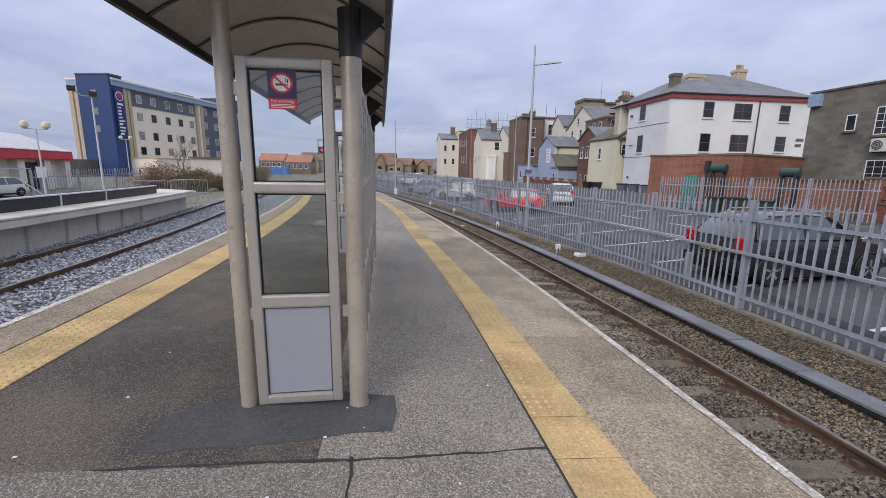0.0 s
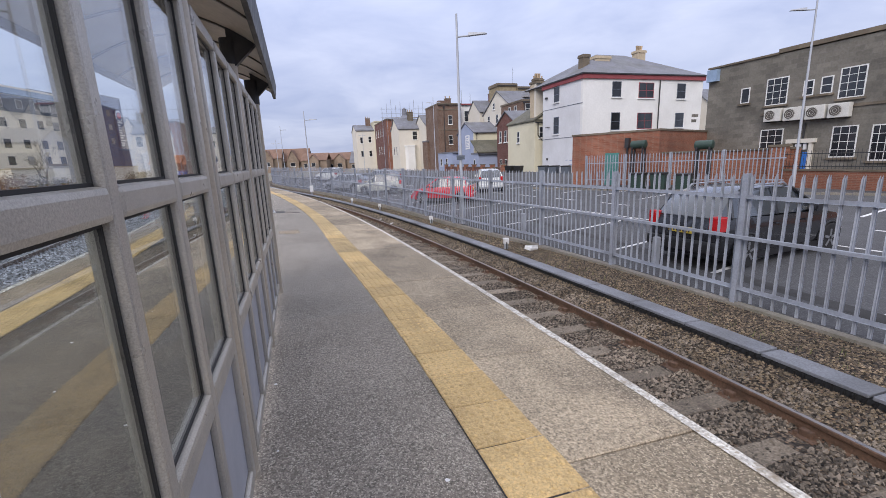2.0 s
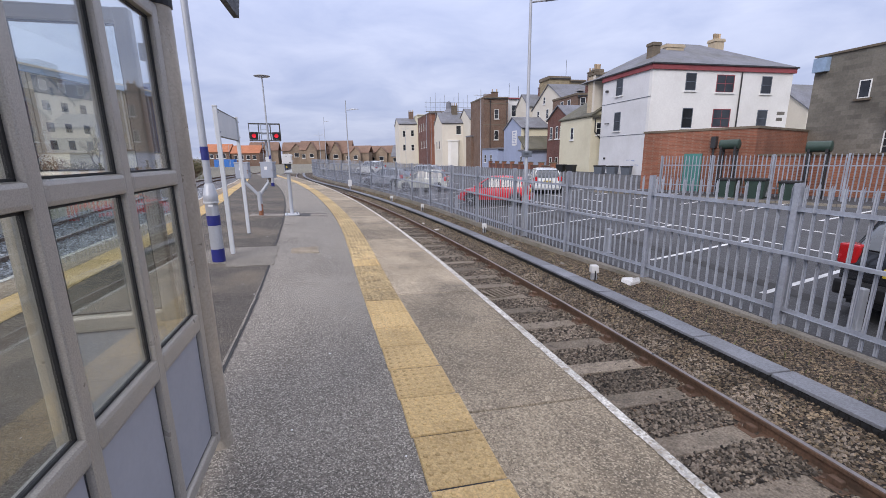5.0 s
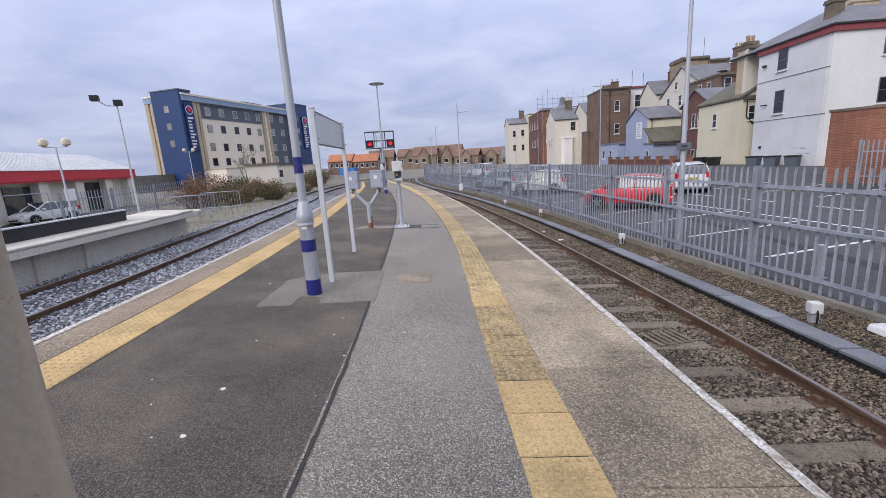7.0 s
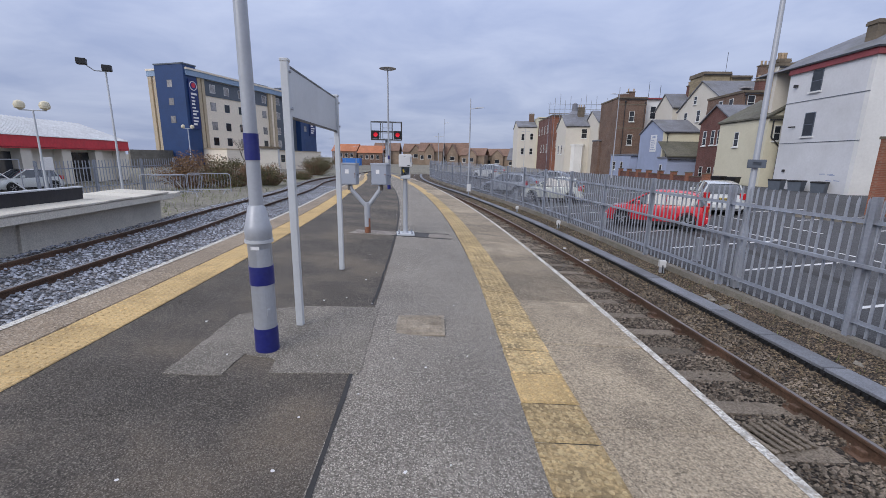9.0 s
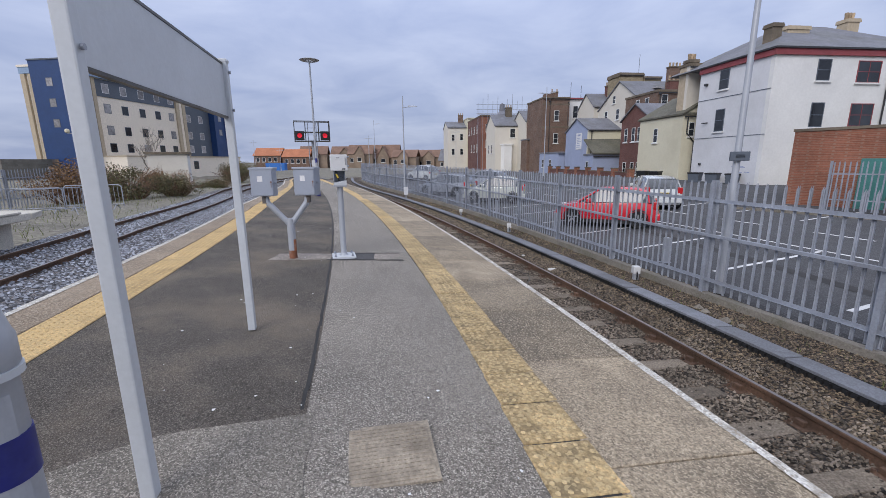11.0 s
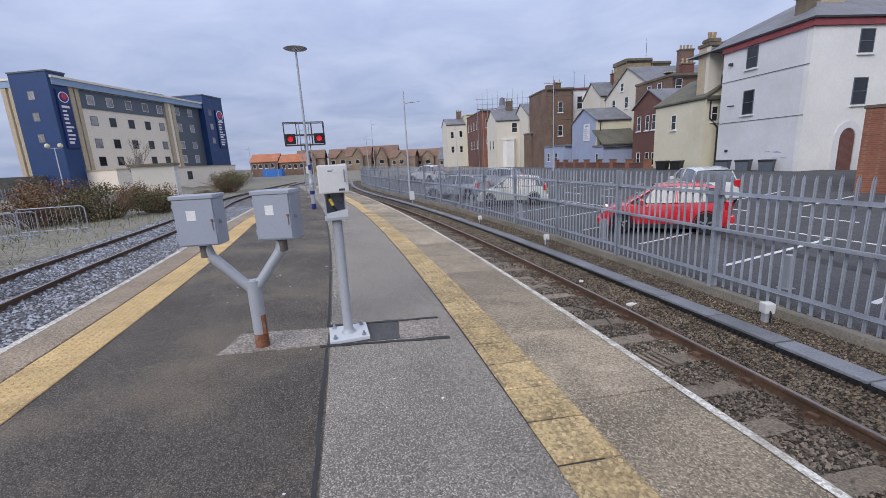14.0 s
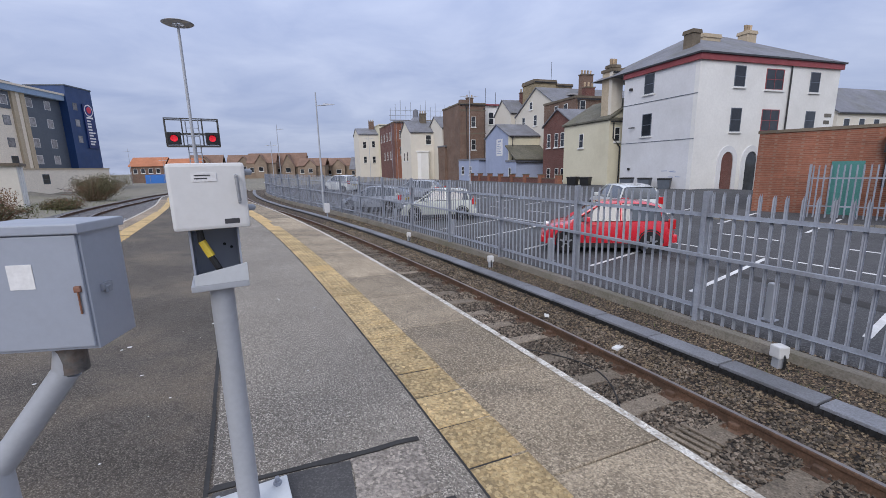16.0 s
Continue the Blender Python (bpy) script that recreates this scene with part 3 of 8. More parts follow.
# ---- mesh tools ----
class Bld:
    """Collects faces of one mesh."""

    def __init__(s):
        s.v, s.f = [], []

    def add(s, verts, faces, m=None):
        k = len(s.v)
        s.v += [tuple(m @ Vector(p)) for p in verts] if m else [tuple(p) for p in verts]
        s.f += [tuple(i + k for i in f) for f in faces]
        return s

    def box(s, x0, x1, y0, y1, z0, z1, m=None):
        v = [(x, y, z) for z in (z0, z1) for x, y in ((x0, y0), (x1, y0), (x1, y1), (x0, y1))]
        return s.add(v, [(3, 2, 1, 0), (4, 5, 6, 7), (0, 1, 5, 4), (1, 2, 6, 5), (2, 3, 7, 6), (3, 0, 4, 7)], m)

    def rbox(s, x0, x1, y0, y1, z0, z1, r=0.01, m=None):
        """A box with all edges cut off by r."""
        bm = bmesh.new()
        bmesh.ops.create_cube(bm, size=1, matrix=Matrix.Translation(((x0 + x1) / 2, (y0 + y1) / 2, (z0 + z1) / 2)) @ Matrix.Diagonal((x1 - x0, y1 - y0, z1 - z0, 1)))
        bmesh.ops.bevel(bm, geom=bm.edges[:], offset=r, segments=2, affect="EDGES", profile=0.6)
        bm.verts.index_update()
        s.add([v.co.copy() for v in bm.verts], [[v.index for v in f.verts] for f in bm.faces], m)
        bm.free()
        return s

    def prism(s, poly, z0, z1, m=None):
        n = len(poly)
        v = [(x, y, z0) for x, y in poly] + [(x, y, z1) for x, y in poly]
        f = [tuple(range(n - 1, -1, -1)), tuple(range(n, 2 * n))] + [(i, (i + 1) % n, n + (i + 1) % n, n + i) for i in range(n)]
        return s.add(v, f, m)

    def cyl(s, p0, p1, r0, r1=None, n=12, m=None, caps=True):
        p0, p1 = Vector(p0), Vector(p1)
        r1 = r0 if r1 is None else r1
        q = (p1 - p0).to_track_quat("Z", "Y")
        v = [tuple(p + q @ Vector((r * math.cos(a), r * math.sin(a), 0))) for p, r in ((p0, r0), (p1, r1)) for a in [2 * math.pi * i / n for i in range(n)]]
        f = [(i, (i + 1) % n, n + (i + 1) % n, n + i) for i in range(n)]
        if caps:
            f += [tuple(range(n - 1, -1, -1)), tuple(range(n, 2 * n))]
        return s.add(v, f, m)

    def tube(s, pts, r, n=8, m=None):
        for a, b in zip(pts, pts[1:]):
            s.cyl(a, b, r, r, n, m)
        return s

    def lathe(s, prof, n=20, m=None):
        """Turned shape: profile rows of (radius, height)."""
        v = [(r * math.cos(2 * math.pi * i / n), r * math.sin(2 * math.pi * i / n), z) for r, z in prof for i in range(n)]
        f = [(k * n + i, k * n + (i + 1) % n, (k + 1) * n + (i + 1) % n, (k + 1) * n + i) for k in range(len(prof) - 1) for i in range(n)]
        f += [tuple(range(n - 1, -1, -1)), tuple(range((len(prof) - 1) * n, len(prof) * n))]
        return s.add(v, f, m)

    def rock(s, p, r, rng):
        """A small uneven stone."""
        v = [(p[0] + r * a[0] * rng.uniform(0.6, 1.15), p[1] + r * a[1] * rng.uniform(0.6, 1.15), p[2] + r * a[2] * rng.uniform(0.5, 1.0)) for a in ((1, 0, 0), (0.2, 1, 0.1), (-1, 0.2, 0), (-0.1, -1, 0.1), (0.3, 0.2, 0.9), (-0.4, -0.3, 0.8))]
        return s.add(v, [(0, 1, 4), (1, 2, 4), (2, 5, 4), (2, 3, 5), (3, 0, 5), (0, 4, 5)])

    def mesh(s, name, smooth=False):
        me = bpy.data.meshes.new(name)
        me.from_pydata(s.v, [], s.f)
        if smooth:
            me.polygons.foreach_set("use_smooth", [True] * len(me.polygons))
            me.set_sharp_from_angle(angle=radians(38))
        me.update()
        return me


def part(name, b, material, parent=None, label="", smooth=False, at=None):
    """One mesh object, under a thing or on its own."""
    me = b if isinstance(b, bpy.types.Mesh) else b.mesh(name, smooth)
    if not me.materials:
        me.materials.append(material)
    ob = new(name, me)
    m = Matrix() if at is None else at
    if parent:
        ob.parent, ob.matrix_basis = parent, m
    else:
        ob.matrix_basis = TILT @ m
    return tagged(ob, label)


def thing(name, m, label, category, group="", kind="", h=0.0, how="stand"):
    """An Empty that holds the parts. how: stand upright, lie in the platform's plane, or take m as it is."""
    e = new(name)
    e.empty_display_size = 0.2
    e.matrix_basis = upright(m, h) if how == "stand" else TILT @ m if how == "lie" else m
    return tagged(e, label, category, group, kind)


# ---- the line of the platform: its edge towards the near track ----
_y = np.arange(-25.0, 90.0, 0.05)
# slope of the edge: a curve to the left that eases back beyond the platform end
_k = np.where(_y < 40, -0.177077 - 0.008234 * _y, np.interp(_y, (40, 60, 80, 90), (-0.506, -0.31, -0.22, -0.2)))
_x = np.concatenate([[0], np.cumsum((_k[1:] + _k[:-1]) / 2 * 0.05)])
_x = _x + 3.14 - np.interp(0.0, _y, _x)
_s = np.concatenate([[0], np.cumsum(np.hypot(np.diff(_x), np.diff(_y)))])
_s = _s - np.interp(0.0, _y, _s)


def taper(y, d):
    """The far side of the island, and the track beyond it, draw nearer as the platform narrows to its end."""
    return float(np.interp(y, (24, 28, 32, 36, 42, 47, 51, 56, 66, 90), (0, 0.25, 0.6, 0.95, 1.3, 2.0, 2.7, 3.2, 4.2, 5.0))) * min(max((-d - 2.6) / 2.5, 0), 1)


def S(y):
    """Length along the edge up to y."""
    return float(np.interp(y, _y, _s))


def P(s, d, z=0.0):
    """A point s along the edge, d to its right."""
    y = float(np.interp(s, _s, _y))
    d += taper(y, d)
    k = float(np.interp(y, _y, _k))
    h = math.hypot(1, k)
    return Vector((float(np.interp(y, _y, _x)) + d / h, y - d * k / h, z))


def heading(s):
    return math.degrees(math.atan(-float(np.interp(s, _s, _k))))


def on_line(s, d, z=0.0, turn=0.0):
    p = P(s, d, z)
    return pose(p.x, p.y, p.z, 0, 0, heading(s) + turn)


def side(x, y):
    """Signed distance to the right of the edge, and the length along it."""
    i = int(np.argmin((_x - x) ** 2 + (_y - y) ** 2))
    h = math.hypot(1, _k[i])
    d = ((x - _x[i]) - (y - _y[i]) * _k[i]) / h
    return d - taper(float(_y[i]), d), float(_s[i])


def strip(b, s0, s1, cross, step=0.8):
    """Sweeps an open cross-section, rows of (d, z), along the line."""
    n = max(2, int((s1 - s0) / step) + 1)
    k = len(cross)
    v = [tuple(P(s0 + (s1 - s0) * i / (n - 1), d, z)) for i in range(n) for d, z in cross]
    f = [(i * k + j, i * k + j + 1, (i + 1) * k + j + 1, (i + 1) * k + j) for i in range(n - 1) for j in range(k - 1)]
    return b.add(v, f)


def loft(b, s0, s1, cross, step=0.8):
    """Sweeps a closed cross-section, with ends."""
    n = max(2, int((s1 - s0) / step) + 1)
    k = len(cross)
    v = [tuple(P(s0 + (s1 - s0) * i / (n - 1), d, z)) for i in range(n) for d, z in cross]
    f = [(i * k + j, i * k + (j + 1) % k, (i + 1) * k + (j + 1) % k, (i + 1) * k + j) for i in range(n - 1) for j in range(k)]
    f += [tuple(range(k - 1, -1, -1)), tuple(range((n - 1) * k, n * k))]
    return b.add(v, f)


def park_z(d):
    """Height of the car park, which climbs away from the line."""
    return -0.6 + 0.075 * min(max(d - 4.6, 0), 22)


def left_z(d):
    return -1.05 - 1.5 * min(max((-d - 13) / 14, 0), 1)


def land_z(x, y):
    """Height of the level land, which meets the leaning track beds."""
    d, s = side(x, y)
    if d > 32 or y > 88 or y < -24:
        return -1.3
    if d < -32:
        return -0.75
    z = park_z(d) - 0.08 if d > 4.6 else left_z(d) - 0.05 if d < -11 else -1.2
    return (TILT @ Vector((x, y, z))).z


# ---- ground: one sheet to the horizon ----
gx = np.concatenate([[-2500, -1200, -600, -300, -160], np.arange(-100, 80.1, 2.5), [110, 160, 300, 600, 1200, 2500]])
gy = np.concatenate([[-2500, -900, -300, -120, -60], np.arange(-30, 160.1, 2.5), [190, 250, 350, 600, 1200, 2500]])
b = Bld()
b.v = [(float(x), float(y), land_z(x, y)) for y in gy for x in gx]
nx = len(gx)
b.f = [(j * nx + i, j * nx + i + 1, (j + 1) * nx + i + 1, (j + 1) * nx + i) for j in range(len(gy) - 1) for i in range(nx - 1)]
tagged(part("ground", b, M["soil"], smooth=True, at=TILT.inverted()), "rough ground reaching out to the horizon", "ground", kind="structure")

S0, S1 = S(-10), S(45)
W = 5.38            # width of the island platform

# ---- island platform ----
b = Bld()
loft(b, S0, S1, [(-0.02, -0.02), (-0.02, -0.12), (-0.12, -0.14), (-0.14, -1.2), (-W + 0.14, -1.2), (-W + 0.12, -0.14), (-W + 0.02, -0.12), (-W + 0.02, -0.02)])
platform = tagged(part("platform", b, M["platform_wall"]), "curved island platform with concrete edges and tarmac surface", "platform", kind="structure")
b = Bld()
strip(b, S0, S1, [(-4.55, -0.003), (-2.55, -0.003)])
part("dark_tarmac", b, M["asphalt_dark"], platform, "worn dark tarmac with pale scuffs")
b = Bld()
strip(b, S(5.4), S1, [(-2.55, -0.003), (-1.31, -0.003)])
part("grey_tarmac", b, M["asphalt_light"], platform, "grey tarmac with exposed stone chips")
b = Bld()
strip(b, S0, S(5.4), [(-2.55, -0.003), (-1.31, -0.003)])
part("grey_tarmac", b, M["asphalt_brown"], platform, "brown-grey worn tarmac")
rs = random.Random(3)


def seam_d(s):
    return 2.52 + 0.06 * min(max((s - S(9)) / 3, 0), 1)


b = Bld()
s = S(6.2)
while s < S(26):
    w0, w1 = rs.uniform(0.010, 0.016), rs.uniform(0.010, 0.016)
    off = rs.uniform(-0.005, 0.005)
    if not S(10.33) < s < S(11.68):
        b.add([P(s, -seam_d(s) - w0 + off, 0.0015), P(s, -seam_d(s) + w0 + off, 0.002), P(s + 0.24, -seam_d(s + 0.24) + w1 + off, 0.002), P(s + 0.24, -seam_d(s + 0.24) - w1 + off, 0.002)], [(0, 1, 2, 3)])
    s += 0.23
part("tarmac_seam", b, M["seam"], platform, "dark bitumen seam between two tarmacs")

# ---- tracks ----
def rail_cross(d, top):
    """Flat-bottom rail section."""
    return [(d - 0.036, top - 0.004), (d - 0.03, top), (d + 0.03, top), (d + 0.036, top - 0.004), (d + 0.034, top - 0.035), (d + 0.01, top - 0.05), (d + 0.01, top - 0.125), (d + 0.07, top - 0.145), (d + 0.07, top - 0.158), (d - 0.07, top - 0.158), (d - 0.07, top - 0.145), (d - 0.01, top - 0.125), (d - 0.01, top - 0.05), (d - 0.034, top - 0.035)]


RT = -0.76
b = Bld()
strip(b, S(-14), S(75), [(-0.13, -0.915), (0.5, -0.93), (2.45, -0.89), (2.75, -0.80), (2.98, -0.765), (3.35, -0.74), (3.7, -0.72), (4.25, -0.68), (4.6, -0.64)], 1.2)
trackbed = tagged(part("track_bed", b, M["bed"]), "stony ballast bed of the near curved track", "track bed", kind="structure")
b = Bld()
strip(b, S(-14), S(75), [(-10.5, -1.02), (-9.8, -0.99), (-W - 0.6, -0.97), (-W + 0.13, -0.93)], 1.2)
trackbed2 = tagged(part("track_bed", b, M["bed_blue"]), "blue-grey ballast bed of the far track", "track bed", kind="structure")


def track(ds, top, name_label):
    t = thing("railway_track", Matrix(), name_label, "railway track", "railway tracks", how="lie")
    for d in ds:
        b = Bld()
        loft(b, S(-14), S(75), rail_cross(d, top), 0.9)
        r = part("rail", b, M["rail_rust"], t, "rust-brown steel rail")
        b = Bld()
        strip(b, S(-14), S(75), [(d - 0.024, top + 0.0015), (d + 0.024, top + 0.0015)], 0.9)
        part("running_surface", b, M["rail_top"], r, "polished running surface")
    return t


track_near = track((0.70, 2.17), RT, "curved railway track of rusty rails on timber sleepers")
track_far = track((-8.35, -9.62), -0.85, "rusty railway track in blue-grey ballast beside a disused platform")

sl = Bld().rbox(-0.12, 0.12, -1.3, 1.3, -0.13, 0, 0.012).mesh("sleeper")
for i in range(-14, 62):
    s = i * 0.70
    j = rs.uniform(-0.03, 0.03)
    part("sleeper", sl, M["sleeper"], track_near, at=on_line(s + j, 1.43, RT - 0.136 + rs.uniform(-0.01, 0.005), 90 + rs.uniform(-1.5, 1.5)))
for i in range(-4, 62):
    s = i * 0.72
    part("sleeper", sl, M["sleeper"], track_far, at=on_line(s, -8.98, -0.998 + rs.uniform(-0.012, 0.004), 90 + rs.uniform(-1, 1)))
ch = Bld()
ch.rbox(-0.10, 0.10, -0.17, 0.17, -0.02, 0.018, 0.006).rbox(-0.05, 0.05, 0.05, 0.11, 0.0, 0.075, 0.012).rbox(-0.05, 0.05, -0.11, -0.05, 0.0, 0.075, 0.012)
ch.cyl((0.06, 0.14, 0), (0.06, 0.14, 0.05), 0.018, 0.018, 6).cyl((-0.06, -0.14, 0), (-0.06, -0.14, 0.05), 0.018, 0.018, 6)
ch = ch.mesh("rail_chair")
for i in range(-14, 50):
    part("rail_chair", ch, M["rail_rust"], track_near, at=on_line(i * 0.70, 2.17, RT - 0.148, 90))

# cable trough beside the track
trough = new("cable_trough")
trough.matrix_basis = TILT
tagged(trough, "grey concrete-lidded cable trough with black ribbed side", "cable trough", kind="structure")
b = Bld()
loft(b, S(-12), S(72), [(2.98, -0.95), (2.98, -0.70), (3.28, -0.70), (3.28, -0.95)])
part("trough_body", b, M["trough_dark"], trough, "black ribbed trough side")
b = Bld()
s = S(-12)
while s < S(24):
    b.box(-0.012, 0.012, 0, 0.028, -0.9, -0.712, on_line(s, 2.98, 0, 90))
    s += 0.085
part("rib", b, M["black"], trough)["kind"] = "stuff"
lid = Bld().rbox(-0.165, 0.165, -0.497, 0.497, 0, 0.038, 0.008).mesh("lid")
for i in range(int(S(-12)), int(S(72))):
    part("lid", lid, M["trough"], trough, at=on_line(i, 3.13, -0.698 + rs.uniform(0, 0.006), rs.uniform(-0.6, 0.6)))

# ---- car park ----
b = Bld()
strip(b, S(-24), S(85), [(4.5, -0.66), (4.6, -0.6), (6, park_z(6)), (10, park_z(10)), (16, park_z(16)), (26.6, park_z(26.6)), (31, park_z(26.6) + 0.25)], 2.0)
carpark = tagged(part("car_park", b, M["carpark"]), "grey asphalt car park with white bay lines", "car park", kind="structure")

# ---- palisade fence ----
pales_near = S(24)
FENCE_POSTS = [(8.0, -4.1), (7.9, -1.35), (7.45, 1.35), (6.93, 4.05), (6.35, 6.73), (5.77, 9.44), (5.06, 11.9), (4.22, 14.25), (3.37, 16.65), (2.53, 19.2), (1.73, 21.8)]
while len(FENCE_POSTS) < 27:
    d, s = side(*FENCE_POSTS[-1])
    q = P(s + 2.72, 4.22)
    FENCE_POSTS.append((q.x, q.y))


def fence_z(i):
    return -0.63 + 0.012 * max(i - 4, 0) if i < 16 else -0.49


def pale_mesh(h):
    """One W-section palisade pale with a split pointed head."""
    b = Bld()
    x = (-0.025, -0.011, 0.0, 0.011, 0.025)
    y = (0.0, 0.011, 0.004, 0.011, 0.0)
    t = (h - 0.045, h + 0.02, h - 0.03, h + 0.02, h - 0.045)
    v = [(x[i], y[i], 0) for i in range(5)] + [(x[i], y[i], h - 0.13) for i in range(5)] + [(x[i] * 1.0, y[i], t[i]) for i in range(5)]
    v += [(p[0], p[1] - 0.004, p[2]) for p in v]
    f = []
    for k in (0, 15):
        for r in (0, 5):
            for i in range(4):
                q = (k + r + i, k + r + i + 1, k + r + i + 6, k + r + i + 5)
                f.append(q if k else q[::-1])
    for i in range(4):
        f.append((10 + i, 11 + i, 26 + i, 25 + i))
    for r in (0, 5):
        f += [(r, r + 15, r + 20, r + 5), (r + 4, r + 9, r + 24, r + 19)]
    return b.add(v, f).mesh("pale")


PALE = pale_mesh(1.98)
POST = Bld().box(-0.004, 0.004, -0.045, 0.045, 0, 2.05).box(-0.038, 0.038, 0.040, 0.047, 0, 2.05).box(-0.038, 0.038, -0.047, -0.040, 0, 2.05).mesh("post")


def palisade(posts, zs, label, far_from=99, step=0.158, rails=(0.28, 1.08, 1.72), flip=1):
    """Fence of posts, two rails and pales between the given places."""
    f = thing("palisade_fence", Matrix(), label, "fence", "palisade fences")
    rest = Bld()
    for i, (p, q) in enumerate(zip(posts, posts[1:])):
        a, c = TILT @ Vector((*p, zs[i])), TILT @ Vector((*q, zs[i + 1]))
        run = c - a
        ang = math.degrees(math.atan2(run.y, run.x))
        part("post", POST, M["galv"], f, at=pose(*a, 0, 0, ang + rs.uniform(-1, 1)))
        b = Bld()
        u = run.normalized()
        nrm = Vector((u.y, -u.x, 0)) * flip
        for h in rails:
            if len(rails) == 3 and h == rails[1]:
                e0, e1 = a - nrm * 0.06 + Vector((0, 0, h)), c - nrm * 0.06 + Vector((0, 0, h))
                up = Vector((0, 0, 0.024))
                b.add([e0 - up - nrm * 0.03, e0 + up - nrm * 0.03, e0 + up + nrm * 0.03, e0 - up + nrm * 0.03, e1 - up - nrm * 0.03, e1 + up - nrm * 0.03, e1 + up + nrm * 0.03, e1 - up + nrm * 0.03], [(0, 1, 5, 4), (1, 2, 6, 5), (2, 3, 7, 6), (3, 0, 4, 7)])
                continue
            k = [a + Vector((0, 0, h - 0.05)) + nrm * 0.012, c + Vector((0, 0, h - 0.05)) + nrm * 0.012]
            v = [k[0], k[0] + Vector((0, 0, 0.055)), k[1] + Vector((0, 0, 0.055)), k[1]]
            v2 = [p_ + nrm * 0.006 for p_ in v]
            v3 = [v[0] - nrm * 0.04, v[3] - nrm * 0.04]
            b.add(v + v2 + v3, [(0, 1, 2, 3), (7, 6, 5, 4), (1, 5, 6, 2), (0, 3, 7, 4), (0, 8, 9, 3)])
        part("rail", b, M["galv"], f)
        n = max(2, round(run.length / step))
        for j in range(n):
            o = a + run * ((j + 0.5) / n) + nrm * 0.02
            m = pose(o.x, o.y, o.z + 0.04 + rs.uniform(-0.008, 0.008), rs.uniform(-0.5, 0.5), rs.uniform(-0.5, 0.5), ang + 180 * (flip > 0))
            if i < far_from:
                part("pale", PALE, M["galv"], f, at=m)
            else:
                rest.add([v.co for v in PALE.vertices], [tuple(pl.vertices) for pl in PALE.polygons], m)
    if rest.v:
        part("far_paling", rest, M["galv"], f)["kind"] = "stuff"
    return f


palisade(FENCE_POSTS, [fence_z(i) for i in range(len(FENCE_POSTS))], "galvanised steel palisade fence between track and car park", far_from=17)
b = Bld()
for (p, q), i in zip(zip(FENCE_POSTS, FENCE_POSTS[1:]), range(99)):
    a, c = Vector((*p, 0)), Vector((*q, 0))
    u = (c - a).normalized()
    n = Vector((u.y, -u.x, 0))
    z0, z1 = fence_z(i) + 0.01, fence_z(i + 1) + 0.01
    A = [a - n * 0.09, a + n * 0.09, c + n * 0.09, c - n * 0.09]
    b.add([(*A[0].xy, -1), (*A[1].xy, -1), (*A[2].xy, -1), (*A[3].xy, -1), (*A[0].xy, z0), (*A[1].xy, z0), (*A[2].xy, z1), (*A[3].xy, z1)], [(4, 5, 6, 7), (0, 1, 5, 4), (2, 3, 7, 6), (1, 2, 6, 5), (3, 0, 4, 7)])
tagged(part("fence_kerb", b, M["kerb"]), "low concrete strip along the fence foot", "kerb", kind="structure")


